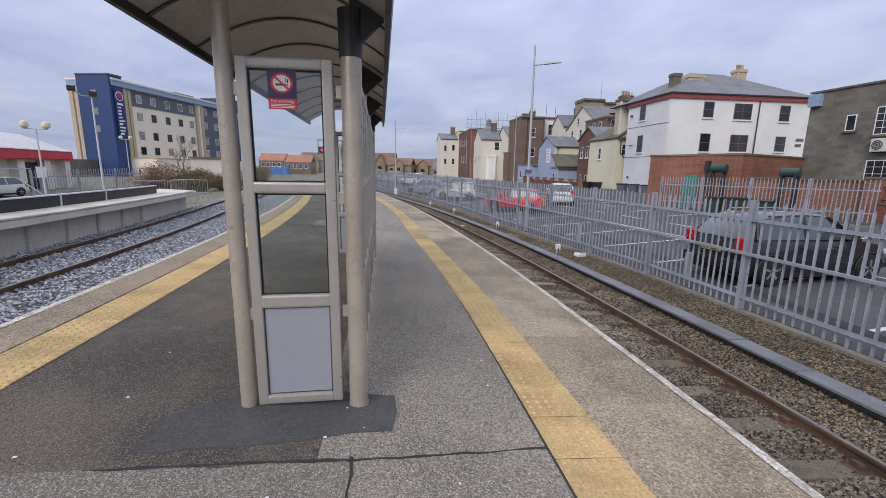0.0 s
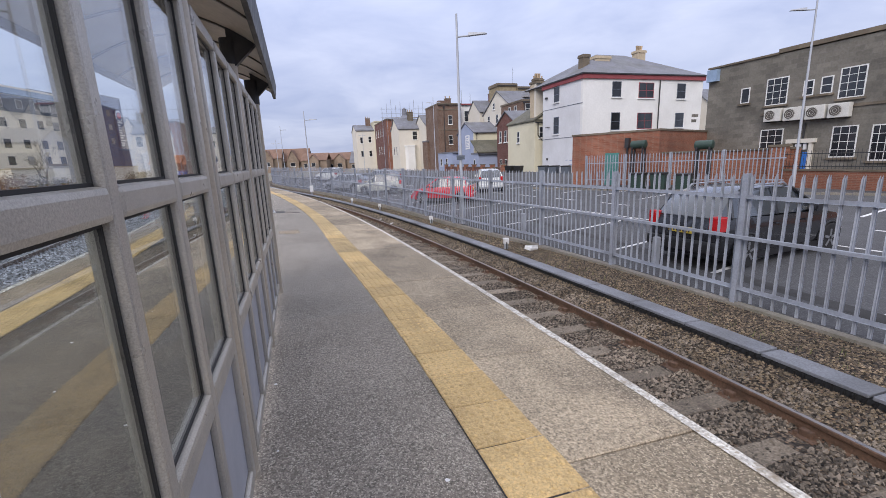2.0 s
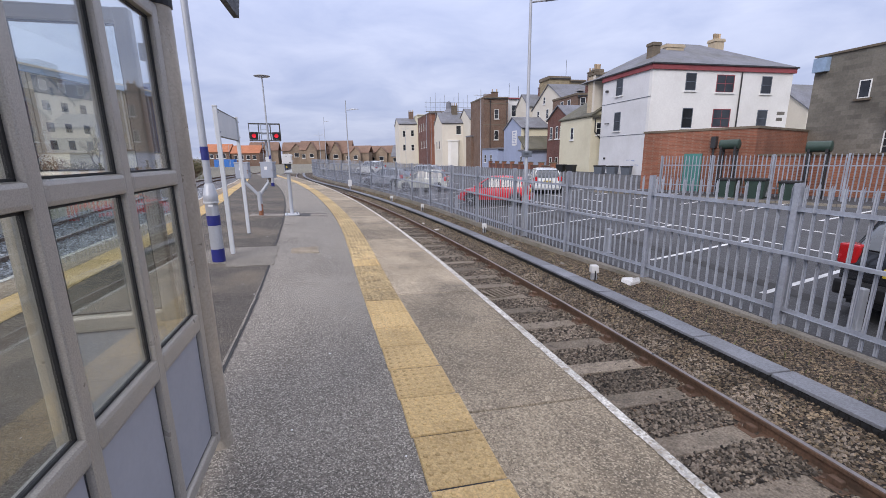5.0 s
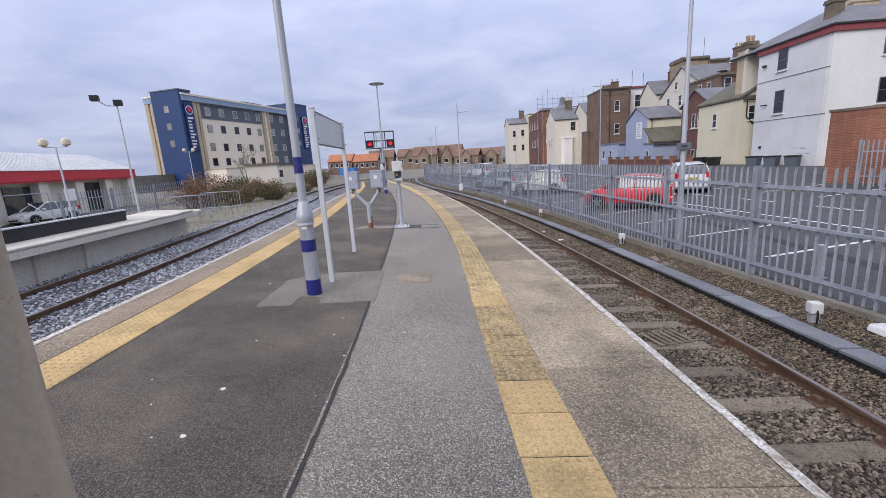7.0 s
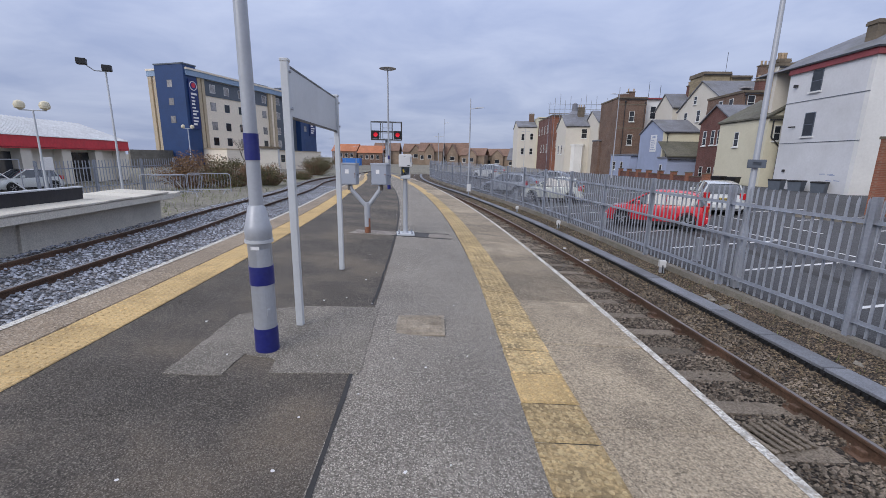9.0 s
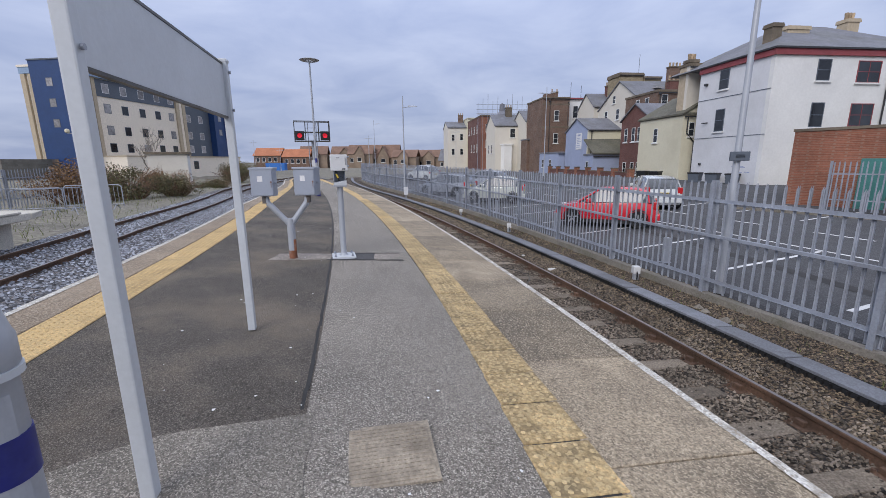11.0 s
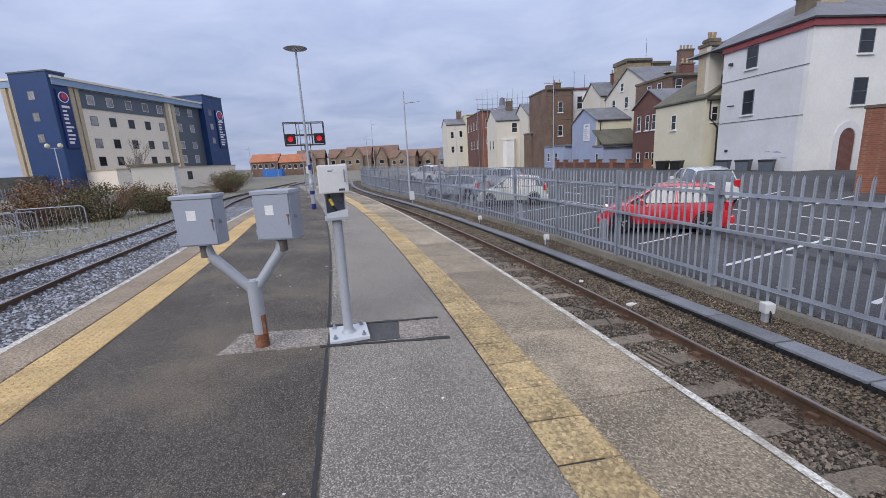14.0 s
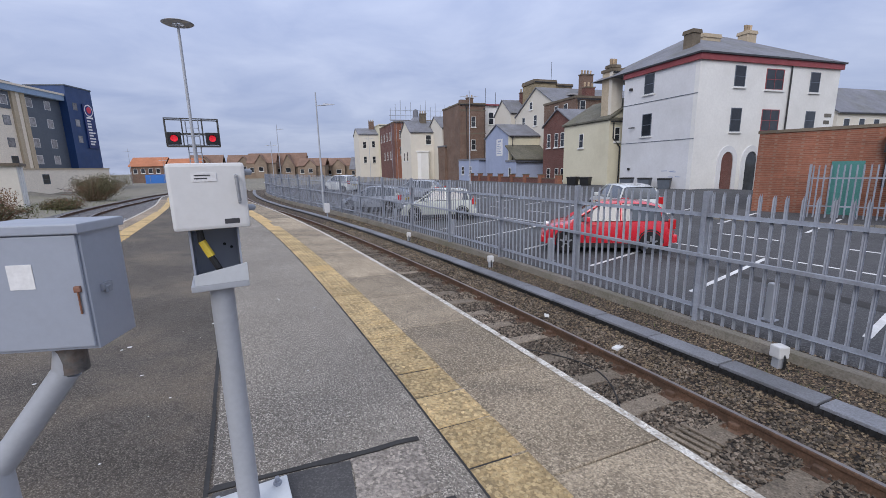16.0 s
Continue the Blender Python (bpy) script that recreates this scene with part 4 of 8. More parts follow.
# ---- platform shelter ----
def shelter():
    t = thing("platform_shelter", pose(0.490, 1.273, 0, 0, 0, 11.55), "narrow glazed platform shelter with bronze steel frame and dark curved canopy", "shelter")
    BAY, D = 1.567, 0.66
    L = 3 * BAY
    POSTS = ((0, 0), (-D, 0), (-0.012, BAY), (-0.012, 2 * BAY), (0, L), (-D, L))
    for x, y in POSTS:
        r = 0.057 if x == 0 and y in (0, L) else 0.046
        b = Bld().cyl((x, y, -0.1), (x, y, 2.16), r, r, 28)
        p = part("post", b, M["steel_tan"], t, "round brushed bronze steel post", smooth=True)
        part("post_shoe", Bld().cyl((x, y, -0.1), (x, y, 0.012), r + 0.007, r + 0.004, 20), M["steel_tan"], p, smooth=True)
        for z in (0.62, 1.30, 1.88):
            for dy in ((1,) if y == 0 else (-1,) if y == L else (1, -1)):
                b = Bld().rbox(x - 0.012, x + 0.012, min(y + dy * 0.04, y + dy * 0.082), max(y + dy * 0.04, y + dy * 0.082), z - 0.035, z + 0.035, 0.004)
                if x > -0.1:
                    part("clamp", b, M["alu"], p, "aluminium glazing clamp")
            if y in (0, L):
                e = -1 if x == 0 else 1
                b = Bld().rbox(min(x + e * 0.04, x + e * 0.085), max(x + e * 0.04, x + e * 0.085), y - 0.012, y + 0.012, z - 0.035, z + 0.035, 0.004)
                part("clamp", b, M["alu"], p, "aluminium glazing clamp")

    def frame_panel(m, w, name, cuts=()):
        """Framed panel of one or more columns: two panes over a solid infill; built from x=0 to w, facing -y."""
        e = new(name)
        e.parent, e.matrix_basis = t, m
        f, th = 0.058, 0.026
        rows = ((0.10, 0.655), (0.735, 1.325), (1.39, 1.985))
        edges = [f, *[c for k in cuts for c in (k - 0.027, k + 0.027)], w - f]
        b = Bld()
        b.rbox(0, f, -th, th, 0.04, 2.045, 0.009).rbox(w - f, w, -th, th, 0.04, 2.045, 0.009)
        for k in cuts:
            b.rbox(k - 0.027, k + 0.027, -th, th, 0.10, 1.985, 0.009)
        for z0, z1 in ((0.04, 0.10), (0.655, 0.735), (1.325, 1.39), (1.985, 2.045)):
            for x0, x1 in zip(edges[::2], edges[1::2]):
                b.rbox(x0 - 0.006, x1 + 0.006, -th - 0.002, th + 0.002, z0, z1, 0.014)
        part("panel_frame", b, M["alu"], e)
        for x0, x1 in zip(edges[::2], edges[1::2]):
            for z0, z1 in rows:
                b = Bld()
                for xa, xb, a0, a1 in ((x0, x0 + 0.008, z0, z1), (x1 - 0.008, x1, z0, z1), (x0, x1, z0, z0 + 0.007), (x0, x1, z1 - 0.008, z1)):
                    b.box(xa, xb, -0.006, 0.006, a0, a1)
                part("gasket", b, M["gasket"], e, "black rubber gasket")
            part("infill_panel", Bld().box(x0, x1, -0.006, 0.006, *rows[0]), M["panel_grey"], e, "pale grey solid lower panel")
            for z0, z1 in rows[1:]:
                g = part("pane", Bld().box(x0, x1, -0.003, 0.003, z0, z1), M["glass_green"] if z0 < 1 else M["glass"], e, "clear glass pane")
                g.visible_shadow = False
        return e

    frame_panel(pose(-0.598, 0, 0), 0.50, "end_panel")
    frame_panel(pose(-0.598, L, 0), 0.50, "end_panel")
    for k in range(3):
        frame_panel(pose(0.004, k * BAY + 0.075, 0, 0, 0, 90), BAY - 0.15, "side_panel", (0.36 * BAY - 0.075, 0.64 * BAY - 0.075))
    # canopy: shallow vault
    x0, x1, ya, yb = -1.06, 0.20, -0.78, L + 0.60

    def arc(off, n=14):
        out = []
        for i in range(n + 1):
            u = i / n
            out.append((x0 + (x1 - x0) * u, 2.25 + off + 0.22 * (1 - (2 * u - 1) ** 2)))
        return out

    for name, off, mt in (("canopy_lining", 0.0, M["canopy_under"]), ("canopy_sheet", 0.05, M["canopy_dark"])):
        b = Bld()
        a = arc(off)
        n = len(a)
        v = [(x, y, z) for y in (ya, yb) for x, z in a] + [(x, y, z + 0.03) for y in (ya, yb) for x, z in a]
        f = [(i, i + 1, n + i + 1, n + i) for i in range(n - 1)] + [(2 * n + i, 3 * n + i, 3 * n + i + 1, 2 * n + i + 1) for i in range(n - 1)]
        f += [(i, 2 * n + i, 2 * n + i + 1, i + 1) for i in range(n - 1)] + [(n + i, n + i + 1, 3 * n + i + 1, 3 * n + i) for i in range(n - 1)]
        f += [(0, n, 3 * n, 2 * n), (n - 1, 3 * n - 1, 4 * n - 1, 2 * n - 1)]
        part(name, b.add(v, f), mt, t, smooth=True)
    for k in range(10):
        y = ya + 0.30 + k * 0.60
        b = Bld()
        a = arc(-0.012)
        for (xa, za), (xb, zb) in zip(a, a[1:]):
            b.add([(xa, y - 0.012, za), (xb, y - 0.012, zb), (xb, y + 0.012, zb), (xa, y + 0.012, za), (xa, y - 0.012, za + 0.02), (xb, y - 0.012, zb + 0.02), (xb, y + 0.012, zb + 0.02), (xa, y + 0.012, za + 0.02)], [(3, 2, 1, 0), (0, 1, 5, 4), (2, 3, 7, 6)])
        part("rib", b, M["alu_dark"], t)
    for x, s in ((x0, -1), (x1, 1)):
        b = Bld().add([(x - 0.015, ya, 2.20), (x + 0.015, ya, 2.20), (x + 0.015 + s * 0.02, ya, 2.36), (x - 0.015 + s * 0.02, ya, 2.36), (x - 0.015, yb, 2.20), (x + 0.015, yb, 2.20), (x + 0.015 + s * 0.02, yb, 2.36), (x - 0.015 + s * 0.02, yb, 2.36)], [(0, 1, 2, 3), (7, 6, 5, 4), (0, 4, 5, 1), (1, 5, 6, 2), (2, 6, 7, 3), (3, 7, 4, 0)])
        part("fascia", b, M["canopy_dark"], t, "charcoal eaves fascia")
    for x, y in POSTS:
        s, r = (1, 0.057) if x > -0.1 else (-1, 0.046)
        if s < 0:
            part("post_head", Bld().cyl((x, y, 2.14), (x, y, 2.33), r, r, 16), M["steel_tan"], t, smooth=True)
            continue
        b = Bld().cyl((x, y, 2.06 if x == 0 else 2.13), (x, y, 2.30), r + 0.006 if x == 0 else 0.05, r + 0.01 if x == 0 else 0.055, 16)
        b.add([(x, y - 0.03, 2.08), (x, y + 0.03, 2.08), (x + s * 0.19, y + 0.03, 2.27), (x + s * 0.19, y - 0.03, 2.27), (x, y - 0.03, 2.42), (x, y + 0.03, 2.42), (x + s * 0.19, y + 0.03, 2.33), (x + s * 0.19, y - 0.03, 2.33)], [(3, 2, 1, 0), (4, 5, 6, 7), (0, 1, 5, 4), (1, 2, 6, 5), (2, 3, 7, 6), (3, 0, 4, 7)])
        part("bracket", b, M["canopy_dark"], t, "black canopy bracket")
    # no smoking notice on the end pane
    m = pose(-0.366, -0.010, 0.352) @ Matrix.Diagonal((0.92, 1, 0.84, 1))
    n = new("notice")
    n.parent, n.matrix_basis = t, m
    tagged(n, "navy and red no smoking notice")
    part("backing", Bld().box(-0.08, 0.08, -0.002, 0.002, 1.745, 1.945), M["sign_navy"], n)
    part("red_band", Bld().box(-0.08, 0.08, -0.004, 0.001, 1.70, 1.765), M["sign_red"], n)
    b = Bld()
    K = 28
    for r0, r1, y, key in ((0.0, 0.05, -0.0045, "sign_white"), (0.05, 0.063, -0.006, "sign_red")):
        b = Bld()
        v = [(r * math.cos(2 * math.pi * i / K), yy, 1.86 + r * math.sin(2 * math.pi * i / K)) for yy in (y, y + 0.002) for r in (max(r0, 0.001), r1) for i in range(K)]
        f = []
        for i in range(K):
            j = (i + 1) % K
            f += [(i, j, K + j, K + i), (K + i, K + j, 3 * K + j, 3 * K + i)]
        part("disc" if r0 == 0 else "ring", b.add(v, f), M[key], n)
    part("bar", Bld().box(-0.055, 0.055, -0.0085, -0.0065, -0.006, 0.006, pose(0, 0, 1.86, 0, 45, 0)), M["sign_red"], n)
    b = Bld().box(-0.035, 0.022, -0.0062, -0.005, 1.845, 1.857).box(0.027, 0.033, -0.0062, -0.005, 1.845, 1.857)
    b.box(0.022, 0.027, -0.0062, -0.005, 1.865, 1.89).box(0.031, 0.036, -0.0062, -0.005, 1.862, 1.885)
    part("cigarette", b, M["tan_mark"], n)
    cu = bpy.data.curves.new("wording", "FONT")
    cu.body, cu.size, cu.align_x, cu.extrude = "No smoking", 0.026, "CENTER", 0.0005
    cu.materials.append(M["sign_white"])
    o = new("wording", cu)
    o.parent, o.matrix_basis = n, pose(0, -0.0055, 1.742, 90, 0, 0)
    b = Bld()
    for i in range(3):
        b.box(-0.068, 0.068 - 0.02 * (i == 2), -0.0052, -0.004, 1.709 + i * 0.0095, 1.713 + i * 0.0095)
    part("small_print", b, M["sign_white"], n)
    return t


shelter()


# ---- platform furniture ----
def banded_lamp(m, h, label, head=True, up=0):
    t = thing("platform_lamp", m, label, "lamp post", "platform lamps", h=up)
    prof = [(0.083, 0), (0.083, 0.86), (0.094, 0.875), (0.094, 0.955), (0.088, 0.97), (0.06, 1.10), (0.048, 1.115), (0.034, h)]
    part("column", Bld().lathe(prof, 24), M["post_grey"], t, smooth=True)
    for z0, z1, r in ((0.0, 0.19, 0.087), (0.53, 0.67, 0.087), (1.43, 1.61, 0.0505)):
        part("band", Bld().cyl((0, 0, z0), (0, 0, z1), r, r, 24), M["blue_band"], t, "dark blue painted band", smooth=True)
    door = part("access_door", Bld().add([(r * math.cos(radians(a)), r * math.sin(radians(a)), z) for r in (0.080, 0.0845) for z in (0.22, 0.80) for a in (-70, -58, -46, -34, -22, -10, 0)], [(14 + i, 15 + i, 22 + i, 21 + i) for i in range(6)] + [(7 + i, 21 + i, 22 + i, 8 + i) for i in range(6)] + [(0, 7, 21, 14)[::-1], (6, 13, 27, 20)]).rbox(0.080, 0.092, -0.012, 0.012, 0.30, 0.35, 0.003, pose(0, 0, 0, 0, 0, -35)), M["post_grey"], t)
    part("collar", Bld().cyl((0, 0, 0.845), (0, 0, 0.868), 0.0985, 0.0985, 24), M["post_white"], t, smooth=True)
    part("sticker", Bld().box(0.0845, 0.0865, -0.03, 0.03, 0.80, 0.825, pose(0, 0, 0, 0, 0, -75)), M["paper"], t)
    if head:
        K = [(0.14, h + 0.02), (0.36, h + 0.03), (0.40, h + 0.055), (0.36, h + 0.08), (0.14, h + 0.09)]
        n = 28
        b = Bld()
        v = [(r * math.cos(2 * math.pi * i / n), r * math.sin(2 * math.pi * i / n), z) for r, z in K for i in range(n)]
        f = [(((k + 1) % 5) * n + i, ((k + 1) % 5) * n + (i + 1) % n, k * n + (i + 1) % n, k * n + i) for k in range(5) for i in range(n)]
        b.add(v, f).cyl((-0.2, 0, h + 0.03), (0.2, 0, h + 0.03), 0.02, 0.02, 8).cyl((0, -0.2, h + 0.03), (0, 0.2, h + 0.03), 0.02, 0.02, 8)
        part("ring_head", b, M["post_grey"], t, "flat grey ring-shaped lamp head", smooth=True)
    return t


banded_lamp(pose(-2.36, 9.86, 0), 6.0, "tall grey lamp post with dark blue bands on the platform")
banded_lamp(pose(-7.93, 26.75, 0), 5.5, "grey ring-headed lamp post with blue bands near the platform end", up=5.5)


def name_board():
    a, c = Vector((-2.39, 10.37, 0)), Vector((-2.90, 12.21, 0))
    run = c - a
    t = thing("station_sign", pose(*a, 0, 0, math.degrees(math.atan2(run.y, run.x))), "blank grey back of a station sign on two white posts", "sign")
    L = run.length
    for x in (0, L):
        p = part("post", Bld().rbox(x - 0.03, x + 0.03, -0.03, 0.03, 0, 2.20, 0.008), M["post_white"], t, "pale grey square steel post")
        part("cap", Bld().rbox(x - 0.034, x + 0.034, -0.034, 0.034, 2.19, 2.215, 0.006), M["post_white"], p)
        b = Bld()
        for z in (1.84, 2.12):
            b.cyl((x, -0.034, z), (x, -0.046, z), 0.012, 0.012, 8)
        part("bolt", b, M["galv"], p)
    part("board", Bld().rbox(0.03, L - 0.03, 0.0, 0.02, 1.79, 2.17, 0.004), M["post_white"], t, "plain pale grey sign back")
    part("trim", Bld().box(0.03, L - 0.03, -0.004, 0.026, 2.17, 2.185).box(0.03, L - 0.03, -0.004, 0.026, 1.775, 1.79), M["alu_dark"], t, "dark edge trim")


name_board()


def twin_cabinets():
    STAND = upright(pose(-3.72, 15.0, 0, 0, 0, 14))
    t = thing("cabinet_stand", pose(-3.72, 15.0, 0, 0, 0, 14), "forked grey steel stand with a rusted foot", "stand")
    part("stem", Bld().cyl((0, 0, 0.0), (0, 0, 0.60), 0.058, 0.058, 20), M["post_grey"], t, "dented grey tube", smooth=True)
    part("rusted_foot", Bld().cyl((0, 0, 0), (0, 0, 0.13), 0.0595, 0.0595, 20).box(0.03, 0.058, -0.05, 0.01, 0.13, 0.30), M["rust"], t, "rust-eaten foot of the tube", smooth=True)
    part("socket", Bld().cyl((0, 0, 0.59), (0, 0, 0.615), 0.06, 0.06, 20).cyl((0, 0, 0.60), (0, 0, 0.62), 0.03, 0.03, 12), M["post_grey"], t, smooth=True)
    for s in (-1, 1):
        part("arm", Bld().tube([(0.02 * s, 0, 0.54), ((0.30 if s < 0 else 0.26) * s, 0, 0.86), ((0.33 if s < 0 else 0.28) * s, 0, 0.965)], 0.042, 16), M["post_grey"], t, "grey tubular arm", smooth=True)
        part("neck", Bld().cyl(((0.33 if s < 0 else 0.28) * s, 0, 0.855), ((0.33 if s < 0 else 0.28) * s, 0, 0.965), 0.0445, 0.0445, 18), M["neck"], t, "dark weathered steel neck", smooth=True)
        c = thing("equipment_cabinet", STAND @ pose(-0.33 if s < 0 else 0.28, 0.0, 0.965, 0, 0, -6 - 10 * (s > 0)) @ Matrix.Diagonal((0.76, 0.80, 0.79, 1)), "grey steel equipment cabinet with a white sticker on the door", "cabinet", "equipment cabinets", how="as is")
        part("body", Bld().rbox(-0.21, 0.21, -0.11, 0.13, 0, 0.50, 0.006), M["box_grey"], c)
        part("hood", Bld().rbox(-0.225, 0.225, -0.135, 0.145, 0.485, 0.525, 0.006), M["box_grey"], c, "overhanging lid")
        d = part("door", Bld().rbox(-0.20, 0.20, -0.124, -0.11, 0.015, 0.48, 0.005), M["box_grey"], c)
        part("sticker", Bld().box(-0.075, 0.02, -0.1265, -0.124, 0.27, 0.37), M["paper"], d, "blank white square sticker")
        part("lock", Bld().rbox(0.165, 0.19, -0.135, -0.12, 0.25, 0.275, 0.003).cyl((0.178, -0.13, 0.16), (0.178, -0.13, 0.25), 0.004, 0.004, 6), M["rust"], d, "rusty door lock")
        part("hasp", Bld().rbox(0.21, 0.222, -0.05, 0.01, 0.23, 0.26, 0.003).rbox(0.218, 0.232, -0.035, -0.01, 0.22, 0.25, 0.003), M["galv"], c, "steel hasp")
        part("hinge", Bld().cyl((-0.205, -0.118, 0.06), (-0.205, -0.118, 0.12), 0.007, 0.007, 8).cyl((-0.205, -0.118, 0.38), (-0.205, -0.118, 0.44), 0.007, 0.007, 8), M["box_grey"], c)


twin_cabinets()


def box_post():
    t = thing("control_box_post", pose(-3.015, 15.29, 0, 0, 0, 20), "white control box on a grey post bolted to the platform", "control box")
    part("base_plate", Bld().rbox(-0.18, 0.18, -0.18, 0.18, 0.0, 0.035, 0.006), M["post_white"], t, "white painted base plate")
    for x in (-0.13, 0.13):
        for y in (-0.13, 0.13):
            part("bolt", Bld().cyl((x, y, 0.035), (x, y, 0.075), 0.011, 0.011, 8).cyl((x, y, 0.035), (x, y, 0.052), 0.02, 0.02, 6), M["galv"], t)
    part("post", Bld().lathe([(0.075, 0.03), (0.05, 0.06), (0.045, 0.08), (0.045, 1.13)], 20), M["post_grey"], t, "grey round post", smooth=True)
    part("shelf", Bld().rbox(-0.1, 0.1, -0.09, 0.11, 1.12, 1.145, 0.004), M["post_grey"], t)
    part("bracket", Bld().box(-0.085, -0.078, -0.07, 0.1, 1.145, 1.36).box(0.078, 0.085, -0.07, 0.1, 1.145, 1.36).box(-0.085, 0.085, 0.093, 0.1, 1.145, 1.36), M["box_grey"], t, "grey steel bracket")
    part("cable", Bld().tube([(-0.05, -0.05, 1.36), (-0.045, -0.055, 1.30), (0.0, -0.06, 1.2), (0.02, -0.02, 1.15)], 0.012, 8), M["black"], t, "black cable")
    part("cable_tag", Bld().tube([(-0.046, -0.056, 1.31), (-0.02, -0.062, 1.25)], 0.0145, 8), M["plate_y"], t, "yellow cable tag")
    x = part("box", Bld().rbox(-0.125, 0.125, -0.13, 0.11, 1.36, 1.60, 0.012), M["box_white"], t, "white plastic control box")
    part("handle", Bld().tube([(0.097, -0.128, 1.455), (0.097, -0.152, 1.462), (0.094, -0.152, 1.545), (0.094, -0.128, 1.552)], 0.0065, 8), M["rim"], x, "bright steel pull handle", smooth=True)
    part("label", Bld().box(-0.05, 0.03, -0.1325, -0.13, 1.535, 1.565), M["paper"], x)
    b = Bld()
    for z, w in ((1.557, 0.05), (1.546, 0.04)):
        part("lettering", Bld().box(-0.04, -0.04 + w, -0.134, -0.132, z - 0.002, z + 0.002), M["tan_mark"], x)
    part("maker_plate", Bld().box(0.04, 0.09, -0.132, -0.13, 1.378, 1.396), M["tan_mark"], x)
    for z in (1.43, 1.565):
        part("knob", Bld().cyl((0.122, -0.08, z), (0.148, -0.08, z), 0.013, 0.013, 10).cyl((0.148, -0.08, z), (0.153, -0.08, z), 0.009, 0.006, 10), M["galv"], x, smooth=True)
    part("tray_lip", Bld().add([(-0.085, -0.09, 1.145), (0.1, -0.09, 1.145), (0.1, -0.09, 1.215), (-0.085, -0.09, 1.185), (-0.085, -0.083, 1.145), (0.1, -0.083, 1.145), (0.1, -0.083, 1.215), (-0.085, -0.083, 1.185)], [(0, 1, 2, 3), (7, 6, 5, 4), (3, 2, 6, 7), (1, 5, 6, 2), (0, 3, 7, 4)]), M["post_white"], t, "pale folded tray lip")
    for bx, bz in ((-0.04, 1.29), (0.03, 1.27), (0.055, 1.255)):
        part("bolt_hole", Bld().cyl((bx, 0.0925, bz), (bx, 0.089, bz), 0.006, 0.006, 8), M["black"], t)


box_post()


def signal():
    c = Vector((-9.75, 32.2, 0))
    t = thing("railway_signal", pose(*c, 0, 0, 22), "railway signal with two red lamps in a caged gantry", "railway signal")
    part("post", Bld().cyl((0, 0, -0.02), (0, 0, 2.6), 0.075, 0.07, 16), M["post_grey"], t, smooth=True)
    part("base", Bld().rbox(-0.2, 0.2, -0.2, 0.2, 0, 0.06, 0.01), M["galv"], t)
    b = Bld()
    w, z0, z1 = 0.92, 2.55, 3.62
    b.box(-w, w, -0.3, 0.3, z0, z0 + 0.05)
    for x in (-w, -0.35, 0.35, w):
        for y in (-0.3, 0.3):
            b.box(x - 0.02, x + 0.02, y - 0.02, y + 0.02, z0, z1)
    for z in (3.05, z1):
        for y in (-0.3, 0.3):
            b.box(-w, w, y - 0.018, y + 0.018, z - 0.02, z + 0.02)
        for x in (-w, w):
            b.box(x - 0.018, x + 0.018, -0.3, 0.3, z - 0.02, z + 0.02)
    part("cage", b, M["alu_dark"], t, "dark steel access cage")
    b = Bld()
    for x in (-0.22, 0.22):
        b.cyl((x, -0.1, 0.2), (x, -0.1, 3.6), 0.02, 0.02, 8)
    for k in range(10):
        b.cyl((-0.22, -0.1, 0.4 + k * 0.32), (0.22, -0.1, 0.4 + k * 0.32), 0.012, 0.012, 6)
    part("ladder", b, M["galv"], t)
    for x in (-0.66, 0.66):
        h = part("signal_head", Bld().rbox(x - 0.24, x + 0.24, -0.36, -0.2, 2.62, 3.1, 0.03), M["black"], t, "black signal head")
        part("lamp", Bld().cyl((x, -0.375, 2.86), (x, -0.36, 2.86), 0.125, 0.125, 20), M["red_lamp"], h, "lit red lamp")
        n = 14
        b = Bld()
        v = [(x + r * math.cos(math.pi * i / n), y, 2.86 + r * math.sin(math.pi * i / n)) for y in (-0.36, -0.52) for r in (0.135, 0.143) for i in range(n + 1)]
        k = n + 1
        f = []
        for i in range(n):
            f += [(i, i + 1, 2 * k + i + 1, 2 * k + i), (k + i, 3 * k + i, 3 * k + i + 1, k + i + 1), (2 * k + i, 2 * k + i + 1, 3 * k + i + 1, 3 * k + i)]
        part("hood", b.add(v, f), M["black"], h)
    part("post_box", Bld().rbox(-0.13, 0.13, -0.14, -0.06, 1.2, 1.55, 0.01), M["box_white"], t, "white plate on the post")


signal()


